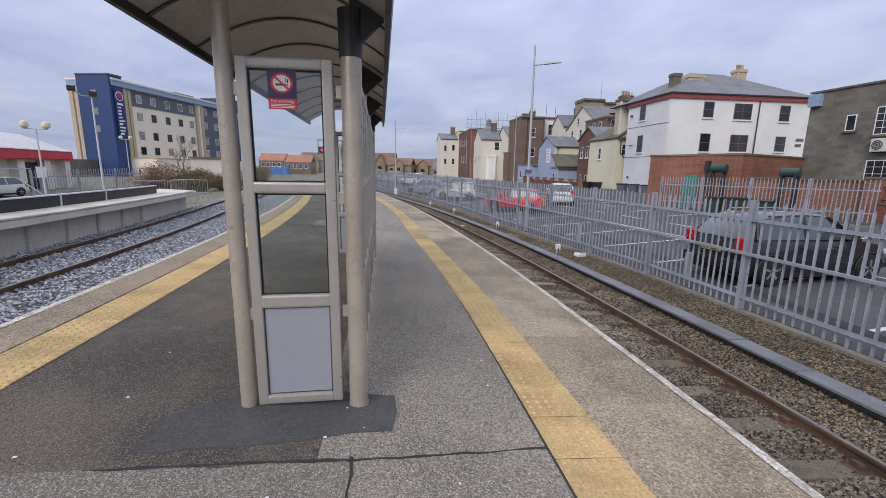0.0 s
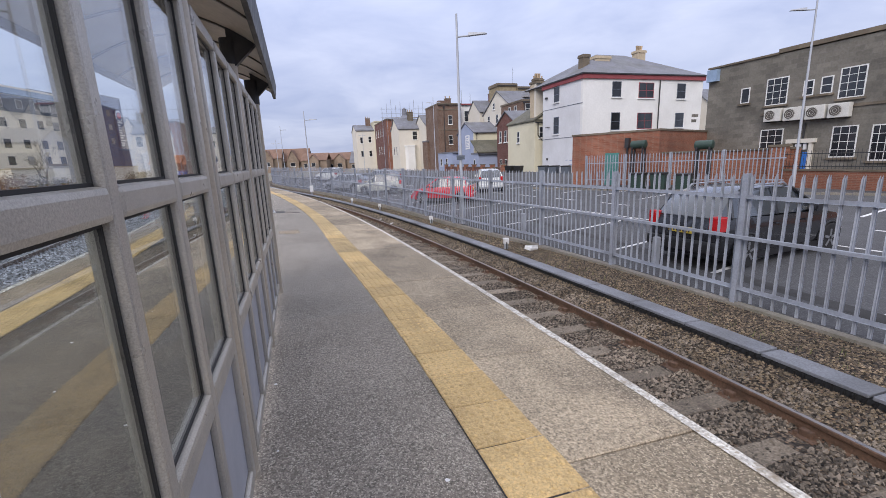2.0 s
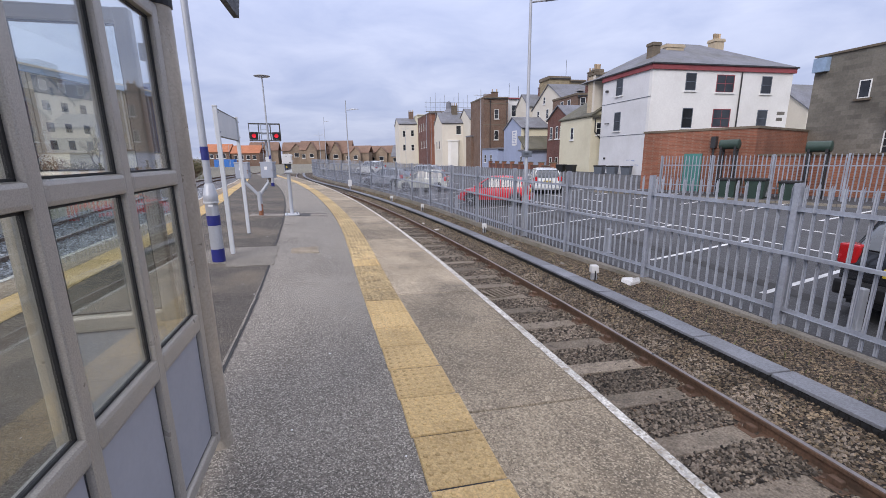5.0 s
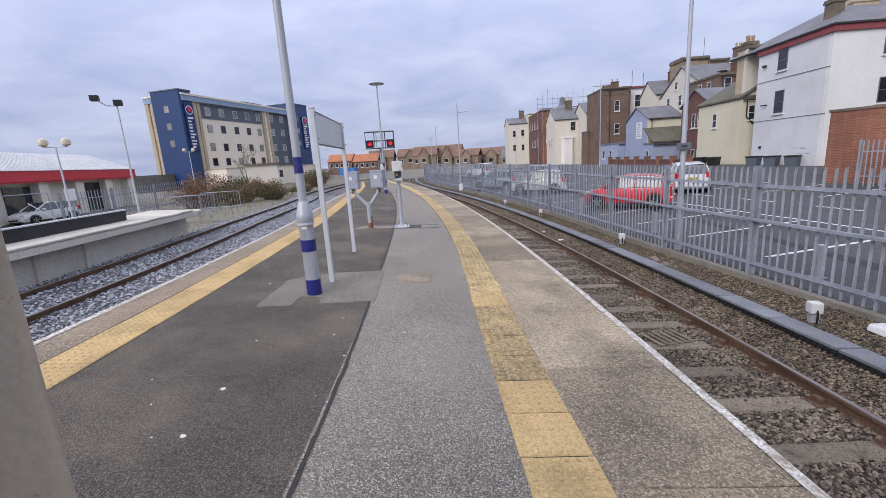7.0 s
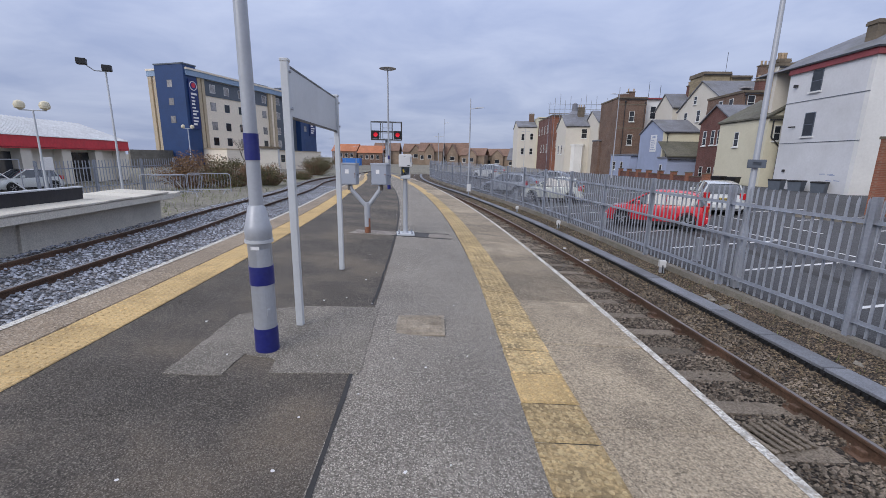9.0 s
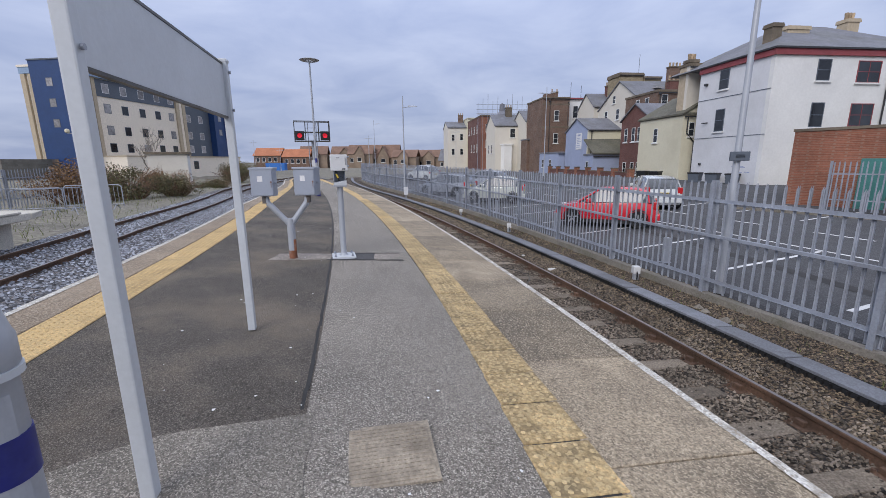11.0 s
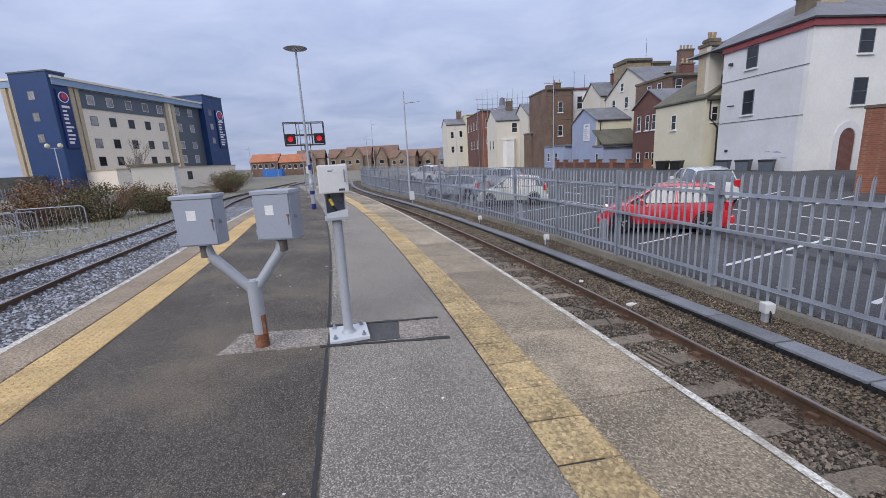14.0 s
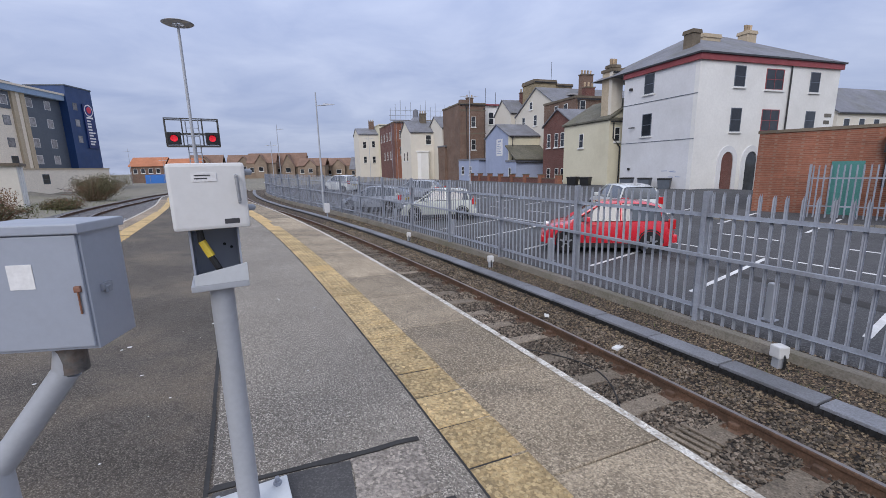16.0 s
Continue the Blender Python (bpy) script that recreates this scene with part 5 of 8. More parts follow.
# ---- building tools: local x along the front, y into the house, z up ----
def window(parent, m, x0, x1, z0, z1, frame="white_frame", pane="win", bars=(1, 1), sill=True, rev=0.06, surround=None):
    """A window set in a wall plane whose outside is -y: reveal, frame with glazing bars, pane and sill."""
    w = new("window")
    w.parent, w.matrix_basis = parent, m
    f = min(0.06, (x1 - x0) * 0.12)
    g = f * (0.35 if bars[0] < 2 else 0.22)
    b = Bld()
    b.box(x0, x0 + f, -0.03, 0.02, z0, z1).box(x1 - f, x1, -0.03, 0.02, z0, z1).box(x0 + f, x1 - f, -0.03, 0.02, z0, z0 + f).box(x0 + f, x1 - f, -0.03, 0.02, z1 - f, z1)
    for i in range(1, bars[0] + 1):
        x = x0 + (x1 - x0) * i / (bars[0] + 1)
        b.box(x - g, x + g, -0.026, 0.02, z0 + f, z1 - f)
    for i in range(1, bars[1] + 1):
        z = z0 + (z1 - z0) * i / (bars[1] + 1)
        b.box(x0 + f, x1 - f, -0.024, 0.02, z - g, z + g)
    part("window_frame", b, M[frame], w)
    part("pane", Bld().box(x0 + f * 0.5, x1 - f * 0.5, -0.012, 0.01, z0 + f * 0.5, z1 - f * 0.5), M[pane], w)
    if sill:
        part("sill", Bld().box(x0 - 0.1, x1 + 0.1, -0.14, 0.0, z0 - 0.12, z0), M["white_frame"] if surround is None else M[surround], w)
    return w


def gable(b, x0, x1, y0, y1, ze, zr, axis="x", over=0.2, th=0.14):
    """Two roof slopes with thickness."""
    if axis == "x":
        ym, r = (y0 + y1) / 2, (zr - ze) / ((y1 - y0) / 2)
        for ya, sgn in ((y0, -1), (y1, 1)):
            yo, zo = ya + sgn * over, ze - over * r
            v = [(x0 - over, yo, zo), (x1 + over, yo, zo), (x1 + over, ym, zr), (x0 - over, ym, zr)]
            v += [(p[0], p[1], p[2] + th) for p in v]
            b.add(v, [(3, 2, 1, 0), (4, 5, 6, 7), (0, 1, 5, 4), (1, 2, 6, 5), (2, 3, 7, 6), (3, 0, 4, 7)] if sgn < 0 else [(0, 1, 2, 3), (7, 6, 5, 4), (4, 5, 1, 0), (5, 6, 2, 1), (6, 7, 3, 2), (7, 4, 0, 3)])
    else:
        xm, r = (x0 + x1) / 2, (zr - ze) / ((x1 - x0) / 2)
        for xa, sgn in ((x0, -1), (x1, 1)):
            xo, zo = xa + sgn * over, ze - over * r
            v = [(xo, y0 - over, zo), (xo, y1 + over, zo), (xm, y1 + over, zr), (xm, y0 - over, zr)]
            v += [(p[0], p[1], p[2] + th) for p in v]
            b.add(v, [(0, 1, 2, 3), (7, 6, 5, 4), (4, 5, 1, 0), (5, 6, 2, 1), (6, 7, 3, 2), (7, 4, 0, 3)] if sgn < 0 else [(3, 2, 1, 0), (4, 5, 6, 7), (0, 1, 5, 4), (1, 2, 6, 5), (2, 3, 7, 6), (3, 0, 4, 7)])
    return b


def hip(b, x0, x1, y0, y1, ze, zr, over=0.3):
    x0, x1, y0, y1 = x0 - over, x1 + over, y0 - over, y1 + over
    h = min(x1 - x0, y1 - y0) / 2
    if x1 - x0 >= y1 - y0:
        r0, r1 = (x0 + h, (y0 + y1) / 2, zr), (x1 - h, (y0 + y1) / 2, zr)
    else:
        r0, r1 = ((x0 + x1) / 2, y0 + h, zr), ((x0 + x1) / 2, y1 - h, zr)
    v = [(x0, y0, ze), (x1, y0, ze), (x1, y1, ze), (x0, y1, ze), r0, r1]
    if x1 - x0 >= y1 - y0:
        return b.add(v, [(0, 1, 5, 4), (1, 2, 5), (2, 3, 4, 5), (3, 0, 4), (3, 2, 1, 0)])
    return b.add(v, [(0, 1, 4), (1, 2, 5, 4), (2, 3, 5), (3, 0, 4, 5), (3, 2, 1, 0)])


def chimney(t, x, y, z0, z1, w, d, key, pots=3):
    c = part("chimney", Bld().box(x - w / 2, x + w / 2, y - d / 2, y + d / 2, z0, z1).box(x - w / 2 - 0.08, x + w / 2 + 0.08, y - d / 2 - 0.08, y + d / 2 + 0.08, z1 - 0.25, z1 - 0.08).box(x - w / 2 - 0.05, x + w / 2 + 0.05, y - d / 2 - 0.05, y + d / 2 + 0.05, z1 - 0.08, z1 + 0.03), M[key], t)
    for i in range(pots):
        px = x + (i - (pots - 1) / 2) * (w * 0.8 / max(pots, 1))
        part("chimney_pot", Bld().lathe([(0.14, z1), (0.12, z1 + 0.3), (0.15, z1 + 0.5), (0.13, z1 + 0.58)], 10, pose(px, y, 0)), M["pot"], c, smooth=True)


def side_wall(d):
    """Plane of the end wall on the left, from back to front."""
    return pose(0, d, 0, 0, 0, -90)


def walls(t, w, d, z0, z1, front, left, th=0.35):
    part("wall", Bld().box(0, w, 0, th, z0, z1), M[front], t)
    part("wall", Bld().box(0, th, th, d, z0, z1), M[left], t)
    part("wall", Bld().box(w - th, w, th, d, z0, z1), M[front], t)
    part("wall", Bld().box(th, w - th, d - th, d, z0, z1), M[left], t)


HEAD = 10.4
YARD = 2.05          # top of the low walls before the houses


# ---- white corner house ----
def white_house():
    t = thing("town_house", pose(20.1, 42.0, 0, 0, 0, HEAD), "three-storey white rendered house with maroon cornice and slate hip roof", "house", "houses behind the car park", h=10.4)
    w, d, z0, ze = 15.35, 7.4, -0.2, 10.42
    # left and back walls get a cooler, darker white than the front
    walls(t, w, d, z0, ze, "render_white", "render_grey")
    part("cornice", Bld().box(-0.18, w + 0.18, -0.18, 0, ze - 0.05, ze + 0.42).box(-0.18, 0, 0, d, ze - 0.05, ze + 0.42).box(w, w + 0.18, 0, d, ze - 0.05, ze + 0.42).box(0, w, 0, d, ze, ze + 0.40), M["maroon"], t, "maroon painted eaves board")
    part("gutter", Bld().box(-0.3, w + 0.3, -0.3, -0.18, ze + 0.36, ze + 0.48).box(-0.3, -0.18, -0.18, d, ze + 0.36, ze + 0.48), M["pipe_black"], t)
    r = part("roof", hip(Bld(), 0, w, 0, d + 4, ze + 0.46, ze + 3.6), M["slate"], t, "grey slate hip roof")
    chimney(t, 1.9, 2.6, ze + 0.6, ze + 2.7, 0.8, 0.8, "stone_dark", 0)
    chimney(t, 4.9, 3.8, ze + 0.6, ze + 2.9, 1.9, 0.8, "tan", 0)
    chimney(t, 11.2, 5.2, ze + 1.6, ze + 4.0, 1.1, 0.9, "tan", 3)
    F = pose(0, 0, 0)
    for x0, x1, a, c, fr, bars in ((3.45, 4.55, 8.65, 10.15, "slate_clad", (0, 1)), (6.75, 8.7, 8.55, 10.08, "maroon", (1, 1)), (11.8, 12.95, 8.5, 10.05, "slate_clad", (0, 1)), (3.45, 4.55, 5.4, 7.15, "slate_clad", (0, 1)), (6.75, 8.7, 5.45, 7.1, "maroon", (1, 1)), (11.8, 12.95, 5.55, 7.05, "slate_clad", (0, 1))):
        window(t, F, x0, x1, a, c, fr, "win", bars)
    for x in (2.75, 5.3):
        o = new("arched_doorway")
        o.parent = t
        n, r0, r1 = 14, 0.62, 1.02
        cx, zc = x + 0.75, 3.2
        ring = [(cx + r * math.cos(math.pi * i / n), y, zc + r * 1.15 * math.sin(math.pi * i / n)) for y in (-0.10, 0.0) for r in (r0, r1) for i in range(n + 1)]
        k = n + 1
        f = []
        for i in range(n):
            f += [(i, k + i, k + i + 1, i + 1), (k + i, 3 * k + i, 3 * k + i + 1, k + i + 1), (i + 1, 2 * k + i + 1, 2 * k + i, i)]
        b = Bld().add(ring, f)
        b.box(cx - r1, cx - r0, -0.10, 0.0, 0.6, zc).box(cx + r0, cx + r1, -0.10, 0.0, 0.6, zc)
        part("surround", b, M["render_grey"], o, "carved grey door surround")
        v = [(cx + r0 * math.cos(math.pi * i / n), -0.03, zc + r0 * 1.15 * math.sin(math.pi * i / n)) for i in range(n + 1)] + [(cx - r0, -0.03, 0.6), (cx + r0, -0.03, 0.6)]
        part("door", Bld().add(v, [tuple(range(len(v)))[::-1]]).box(cx - r0 + 0.12, cx + r0 - 0.12, -0.06, -0.03, 0.7, 2.5), M["brick_maroon"] if x < 4 else M["win"], o, "dark panelled door")
    part("downpipe", Bld().cyl((9.4, -0.1, 1.0), (9.4, -0.1, ze), 0.06, 0.06, 10), M["pipe_black"], t)
    E = side_wall(d)
    for a, c in ((8.75, 10.3), (5.4, 7.2)):
        window(t, E, d - 5.1, d - 4.1, a, c, "slate_clad", "win", (0, 1))
    part("string_line", Bld().box(0, d, -0.03, 0, 8.1, 8.15, E).box(0, d, -0.03, 0, 4.9, 4.94, E), M["slate_clad"], t)
    part("wall_bracket", Bld().box(d - 6.6, d - 6.4, -0.25, 0, 9.3, 9.5, E), M["pipe_black"], t)
    part("pipe_stub", Bld().cyl((d - 6.3, -0.3, 6.2), (d - 5.9, -0.05, 6.2), 0.05, 0.05, 8, E), M["pipe_black"], t)
    part("vent", Bld().box(d - 6.4, d - 6.2, -0.12, 0, 2.6, 2.8, E), M["pipe_black"], t)
    for i, (x, z) in enumerate(((1.2, 2.6), (1.4, 2.2), (1.7, 2.5), (2.0, 2.3), (2.3, 2.7), (1.6, 1.8), (2.1, 1.6), (1.9, 2.9))):
        b = Bld().box(d - 3.8 + x, d - 3.5 + x + 0.2, -0.006, 0, z - 0.3, z - 0.24, E @ pose(0, 0, 0, 0, (-25, 40, 15, -50, 30)[i % 5] * 0.1, 0))
        part("scrawl_stroke", b, M["render_blue"], t, "faint painted scrawl")
    b = Bld()
    for i in range(2):
        b.box(14.1, 15.0 - 0.2 * i, -0.02, 0, 6.6 - i * 0.55, 6.9 - i * 0.55)
    part("wall_lettering", b, M["greystone"], t, "faded wall lettering")


white_house()


def simple_house(x, y, w, d, ze, zr, front, left, roof, label, axis="x", wf=(), wl=(), z0=-0.3, turn=0.0, cat="house"):
    t = thing("house", pose(x, y, 0, 0, 0, HEAD + turn), label, cat, "houses behind the car park", h=ze)
    walls(t, w, d, z0, ze, front, left)
    if zr > ze:
        part("roof", gable(Bld(), 0, w, 0, d, ze, zr, axis), M[roof], t)
        if axis == "x":
            for xx, key in ((0, left), (w - 0.35, front)):
                part("gable_wall", Bld().add([(xx, 0, ze), (xx, d, ze), (xx, d / 2, zr), (xx + 0.35, 0, ze), (xx + 0.35, d, ze), (xx + 0.35, d / 2, zr)], [(0, 2, 1), (3, 4, 5), (0, 3, 5, 2), (1, 2, 5, 4)]), M[key], t)
        else:
            part("gable_wall", Bld().add([(0, 0, ze), (w, 0, ze), (w / 2, 0, zr), (0, 0.35, ze), (w, 0.35, ze), (w / 2, 0.35, zr)], [(0, 1, 2), (5, 4, 3), (0, 2, 5, 3), (1, 4, 5, 2)]), M[front], t)
    else:
        part("roof", Bld().box(-0.1, w + 0.1, -0.1, d + 0.1, ze, ze + 0.25), M[roof], t)
    for a in wf:
        window(t, pose(0, 0, 0), *a, "white_frame", "win", (0, 1))
    for a in wl:
        window(t, side_wall(d), *a, "white_frame", "win", (0, 1))
    part("eaves_gutter", Bld().box(0, w, -0.26, -0.14, ze - 0.2, ze - 0.08), M["pipe_black"], t)
    return t


# red-brick and cream house beside the white one
t = simple_house(18.3, 58.0, 5.2, 5.8, 7.9, 9.6, "render_cream", "brick_maroon", "slate", "small house of dark red brick and cream render with slate roof", wl=[(0.8, 1.5, 5.4, 7.0), (2.4, 3.1, 5.4, 7.0), (3.6, 4.3, 5.4, 7.0), (0.9, 1.6, 1.6, 3.0), (2.6, 3.3, 1.6, 3.0), (3.8, 4.5, 1.6, 3.0)])
part("porch", Bld().box(0.3, 3.2, -1.0, -0.02, 3.0, 3.15).box(0.4, 3.1, -0.9, 0, 0, 3.0), M["brick_maroon"], t, "low brick lean-to porch")
part("wall_lamp", Bld().box(2.0, 2.3, -0.25, 0, 6.6, 6.8).box(3.0, 3.7, -0.3, 0, 3.3, 3.9), M["ac"], t)
# cream wing with mossy lean-to roof and tall cream stack
t = simple_house(18.4, 50.6, 3.6, 7.0, 7.2, 7.2, "render_cream", "render_cream", "slate_moss", "cream rendered rear wing with mossy sloping roof", wl=[(2.6, 3.3, 4.9, 6.3)], wf=[(0.6, 1.2, 5.3, 6.6)])
part("lean_roof", Bld().add([(-0.2, -0.2, 7.25), (3.7, -0.2, 9.5), (3.7, 7.2, 9.5), (-0.2, 7.2, 7.25), (-0.2, -0.2, 7.4), (3.7, -0.2, 9.65), (3.7, 7.2, 9.65), (-0.2, 7.2, 7.4)], [(0, 1, 2, 3), (7, 6, 5, 4), (4, 5, 1, 0), (5, 6, 2, 1), (6, 7, 3, 2), (7, 4, 0, 3)]), M["slate_moss"], t, "mossy lean-to roof")
part("infill_wall", Bld().add([(0, 0, 7.2), (3.6, 0, 7.2), (3.6, 0, 9.4), (0, 0.3, 7.2), (3.6, 0.3, 7.2), (3.6, 0.3, 9.4)], [(0, 1, 2), (5, 4, 3), (0, 2, 5, 3)]), M["render_cream"], t)
part("downpipe", Bld().tube([(0.4, -0.1, 7.0), (0.4, -0.1, 5.6), (1.2, -0.1, 4.8), (1.2, -0.1, 1.0)], 0.06, 8), M["pipe_black"], t)
t = simple_house(18.45, 51.0, 1.25, 1.3, 11.6, 11.6, "render_ivory", "tan", "stone_dark", "tall cream rendered chimney stack", wf=[], cat="chimney")
chimney(t, 0.6, 0.65, 11.8, 12.2, 0.9, 0.8, "stone_dark", 3)
# maroon block and white gable behind
simple_house(20.6, 62.5, 5.4, 7.0, 11.4, 11.4, "brick_brown", "brick_brown", "stone_dark", "brown brick rear block with white sash windows", wf=[(0.5, 1.3, 9.6, 11.1), (3.4, 4.2, 9.4, 10.8)], wl=[(4.5, 5.3, 9.6, 11.0), (2.5, 3.3, 9.6, 11.0)])
simple_house(18.5, 81.6, 4.8, 6.0, 12.3, 14.6, "render_ivory", "render_ivory", "slate", "white rendered house with slate roof", wf=[(0.8, 1.5, 10.4, 11.7), (1.9, 2.6, 10.4, 11.7)])
t = simple_house(21.0, 68.0, 16.0, 12.0, 11.2, 14.6, "render_ivory", "render_ivory", "slate", "large terrace house with broad slate roof and rooflights", wl=[(2.0, 2.9, 9.4, 10.9), (5.4, 6.3, 9.4, 10.9), (8.6, 9.5, 9.4, 10.9), (4.2, 5.0, 11.8, 12.9)], wf=[(0.8, 1.7, 9.8, 11.2), (3.0, 3.9, 9.8, 11.2)])
part("rooflight", Bld().box(3.4, 4.6, 2.6, 3.6, 13.3, 13.45), M["win_mid"], t)
# stone tower block among the roofs
t = simple_house(20.7, 77.6, 3.8, 3.5, 16.5, 16.5, "stone_ochre", "stone_ochre", "stone_dark", "massive brown stone chimney block above the roofs", cat="chimney")
part("coping", Bld().box(-0.15, 3.95, -0.15, 3.6, 16.2, 16.6), M["stone_dark"], t)
part("aerial", Bld().cyl((3.6, 1, 16.6), (3.6, 1, 19.6), 0.03, 0.03, 6), M["pipe_black"], t)
t = simple_house(24.6, 78.2, 2.8, 3.0, 16.2, 16.2, "stone_ochre", "stone_ochre", "stone_dark", "brown stone chimney block above the roofs", cat="chimney")
simple_house(24.0, 82.0, 4.4, 4.0, 13.0, 14.8, "brick_maroon", "brick_maroon", "slate", "dark brick house end below the stone stack", axis="y")
# blue gabled workshop with lean-to
t = simple_house(15.5, 72.0, 5.6, 8.0, 7.7, 9.5, "render_cream", "render_blue", "slate", "pale blue gabled workshop with cream front and a white sign", wl=[])
part("sign_board", Bld().box(4.0, 5.9, -0.05, 0, 5.0, 7.4, side_wall(8.0)), M["paper"], t, "white sign board")
b = Bld()
for i in range(6):
    b.box(4.25, 5.65 - 0.2 * (i % 3), -0.06, -0.05, 5.3 + i * 0.26, 5.4 + i * 0.26, side_wall(8.0))
b.box(4.5, 5.5, -0.065, -0.05, 6.95, 7.2, side_wall(8.0))
part("sign_lettering", b, M["render_blue"], t)
t = simple_house(15.7, 69.2, 5.4, 2.8, 4.0, 4.0, "render_blue", "render_blue", "slate", "blue lean-to store with mossy slate roof", wl=[(0.8, 1.5, 1.2, 3.2)])
part("lean_roof", Bld().add([(-0.2, -0.3, 4.2), (5.6, -0.3, 4.2), (5.6, 2.8, 6.2), (-0.2, 2.8, 6.2), (-0.2, -0.3, 4.34), (5.6, -0.3, 4.34), (5.6, 2.8, 6.34), (-0.2, 2.8, 6.34)], [(3, 2, 1, 0), (4, 5, 6, 7), (0, 1, 5, 4), (1, 2, 6, 5), (3, 0, 4, 7)]), M["slate_moss"], t)
simple_house(13.2, 80.5, 4.0, 9.0, 4.6, 4.6, "render_blue", "render_blue", "slate", "low blue painted yard building", wl=[(1.5, 2.6, 2.2, 3.6), (5.0, 6.0, 2.2, 3.6)])
# tall brown brick block and its white neighbour
t = simple_house(11.3, 89.0, 5.0, 9.0, 14.5, 14.5, "brick_brown", "brick_brown", "stone_dark", "tall narrow brown brick block with small windows", wf=[(2.2, 3.1, 10.6, 12.4), (2.2, 3.1, 6.6, 8.4)])
for z in (9.4, 13.4):
    part("string_course", Bld().box(-0.06, 5.06, -0.06, 0.0, z, z + 0.2), M["stone_dark"], t)
part("parapet", Bld().box(0.3, 1.9, 0.2, 1.2, 14.7, 15.3), M["brick_brown"], t)
t = simple_house(16.6, 92.0, 8.0, 8.0, 15.0, 15.0, "render_white", "render_white", "maroon", "white block with red parapet and dark windows", wf=[(0.8, 1.8, 11.6, 13.8), (3.2, 4.2, 11.6, 13.8), (1.0, 2.0, 6.0, 8.0), (4.6, 5.6, 11.6, 13.8)])
part("aerial_mast", Bld().cyl((0.2, 0, 15), (0.2, 0, 18), 0.04, 0.04, 6), M["pipe_black"], t)
part("aerial_mast", Bld().cyl((2.2, 0, 15), (2.2, 0, 17.4), 0.04, 0.04, 6), M["pipe_black"], t)
simple_house(23.5, 86.0, 7.0, 7.0, 13.4, 13.4, "brick_red", "brick_red", "stone_dark", "red brick rear block", wf=[(1.0, 2.0, 10.6, 12.2)])
# white terrace further along
t = simple_house(3.8, 105.0, 6.0, 9.0, 11.0, 13.6, "render_ivory", "render_ivory", "slate", "white house end with bay and slate roof", wf=[(3.4, 4.6, 8.4, 10.4)], wl=[(2.5, 3.5, 5.0, 7.0), (5.5, 6.5, 5.0, 7.0)])
part("bay", Bld().prism([(1.4, 0), (1.9, -1.0), (3.6, -1.0), (4.1, 0)], 0, 6.8).prism([(1.2, 0), (1.8, -1.15), (3.7, -1.15), (4.3, 0)], 6.8, 7.1), M["render_white"], t)
part("dome_roof", Bld().lathe([(1.6, 13.2), (1.5, 14.2), (0.7, 15.0), (0.6, 16.6), (0.1, 16.9)], 14, pose(3.8, 9, 0)), M["slate"], t, "small slate cupola", smooth=True)
simple_house(9.9, 100.0, 5.5, 10.0, 11.6, 14.2, "render_ivory", "render_ivory", "slate", "ivory terrace house with slate roof", wf=[(1.0, 2.0, 8.6, 10.4), (1.0, 2.0, 5.0, 7.0), (3.4, 4.4, 8.6, 10.4)])
simple_house(9.9, 96.0, 3.8, 4.0, 7.6, 7.6, "brick_brown", "brick_brown", "slate", "low brown brick yard house", wf=[(1.2, 2.2, 4.6, 6.4)])
simple_house(0.9, 122.0, 3.9, 20.0, 15.0, 15.0, "brick_red", "brick_maroon", "stone_dark", "narrow red brick terrace end", wf=[(1.2, 2.2, 11.0, 13.0), (1.2, 2.2, 7.0, 9.0)], wl=[(2, 3, 11, 13), (6, 7, 11, 13), (10, 11, 11, 13), (14, 15, 11, 13), (6, 7, 6, 8), (10, 11, 6, 8), (14, 15, 6, 8)])
t = simple_house(-9.2, 149.0, 6.2, 12.0, 14.2, 16.4, "render_ivory", "render_ivory", "slate", "pale cream house at the far end of the terrace", wf=[(1.2, 2.2, 10.0, 12.0), (4.0, 5.0, 10.2, 12.2), (1.2, 2.2, 5.5, 7.5), (4.0, 5.0, 5.5, 7.5)])
t = simple_house(-3.0, 148.6, 4.0, 8.0, 17.2, 17.2, "render_cream", "render_cream", "render_cream", "cream tower block with tall arched windows", wf=[(1.4, 2.6, 12.0, 15.6), (1.4, 2.6, 5.5, 9.5)])

# chimney stacks, aerials and pipes among the rear roofs
def roof_stack(x, y, z0, z1, w, d, key, pots, label):
    t = thing("chimney_stack", pose(x, y, 0, 0, 0, HEAD), label, "chimney", "chimney stacks", h=z1)
    part("shaft", Bld().box(-w / 2, w / 2, -d / 2, d / 2, z0, z1), M[key], t)
    part("cap", Bld().box(-w / 2 - 0.08, w / 2 + 0.08, -d / 2 - 0.08, d / 2 + 0.08, z1, z1 + 0.14), M["stone_dark"], t)
    for i in range(pots):
        px = (i - (pots - 1) / 2) * w * 0.8 / max(pots - 1, 1)
        part("chimney_pot", Bld().lathe([(0.13, z1 + 0.14), (0.11, z1 + 0.45), (0.14, z1 + 0.62), (0.12, z1 + 0.68)], 10, pose(px, 0, 0)), M["pot"], t, smooth=True)


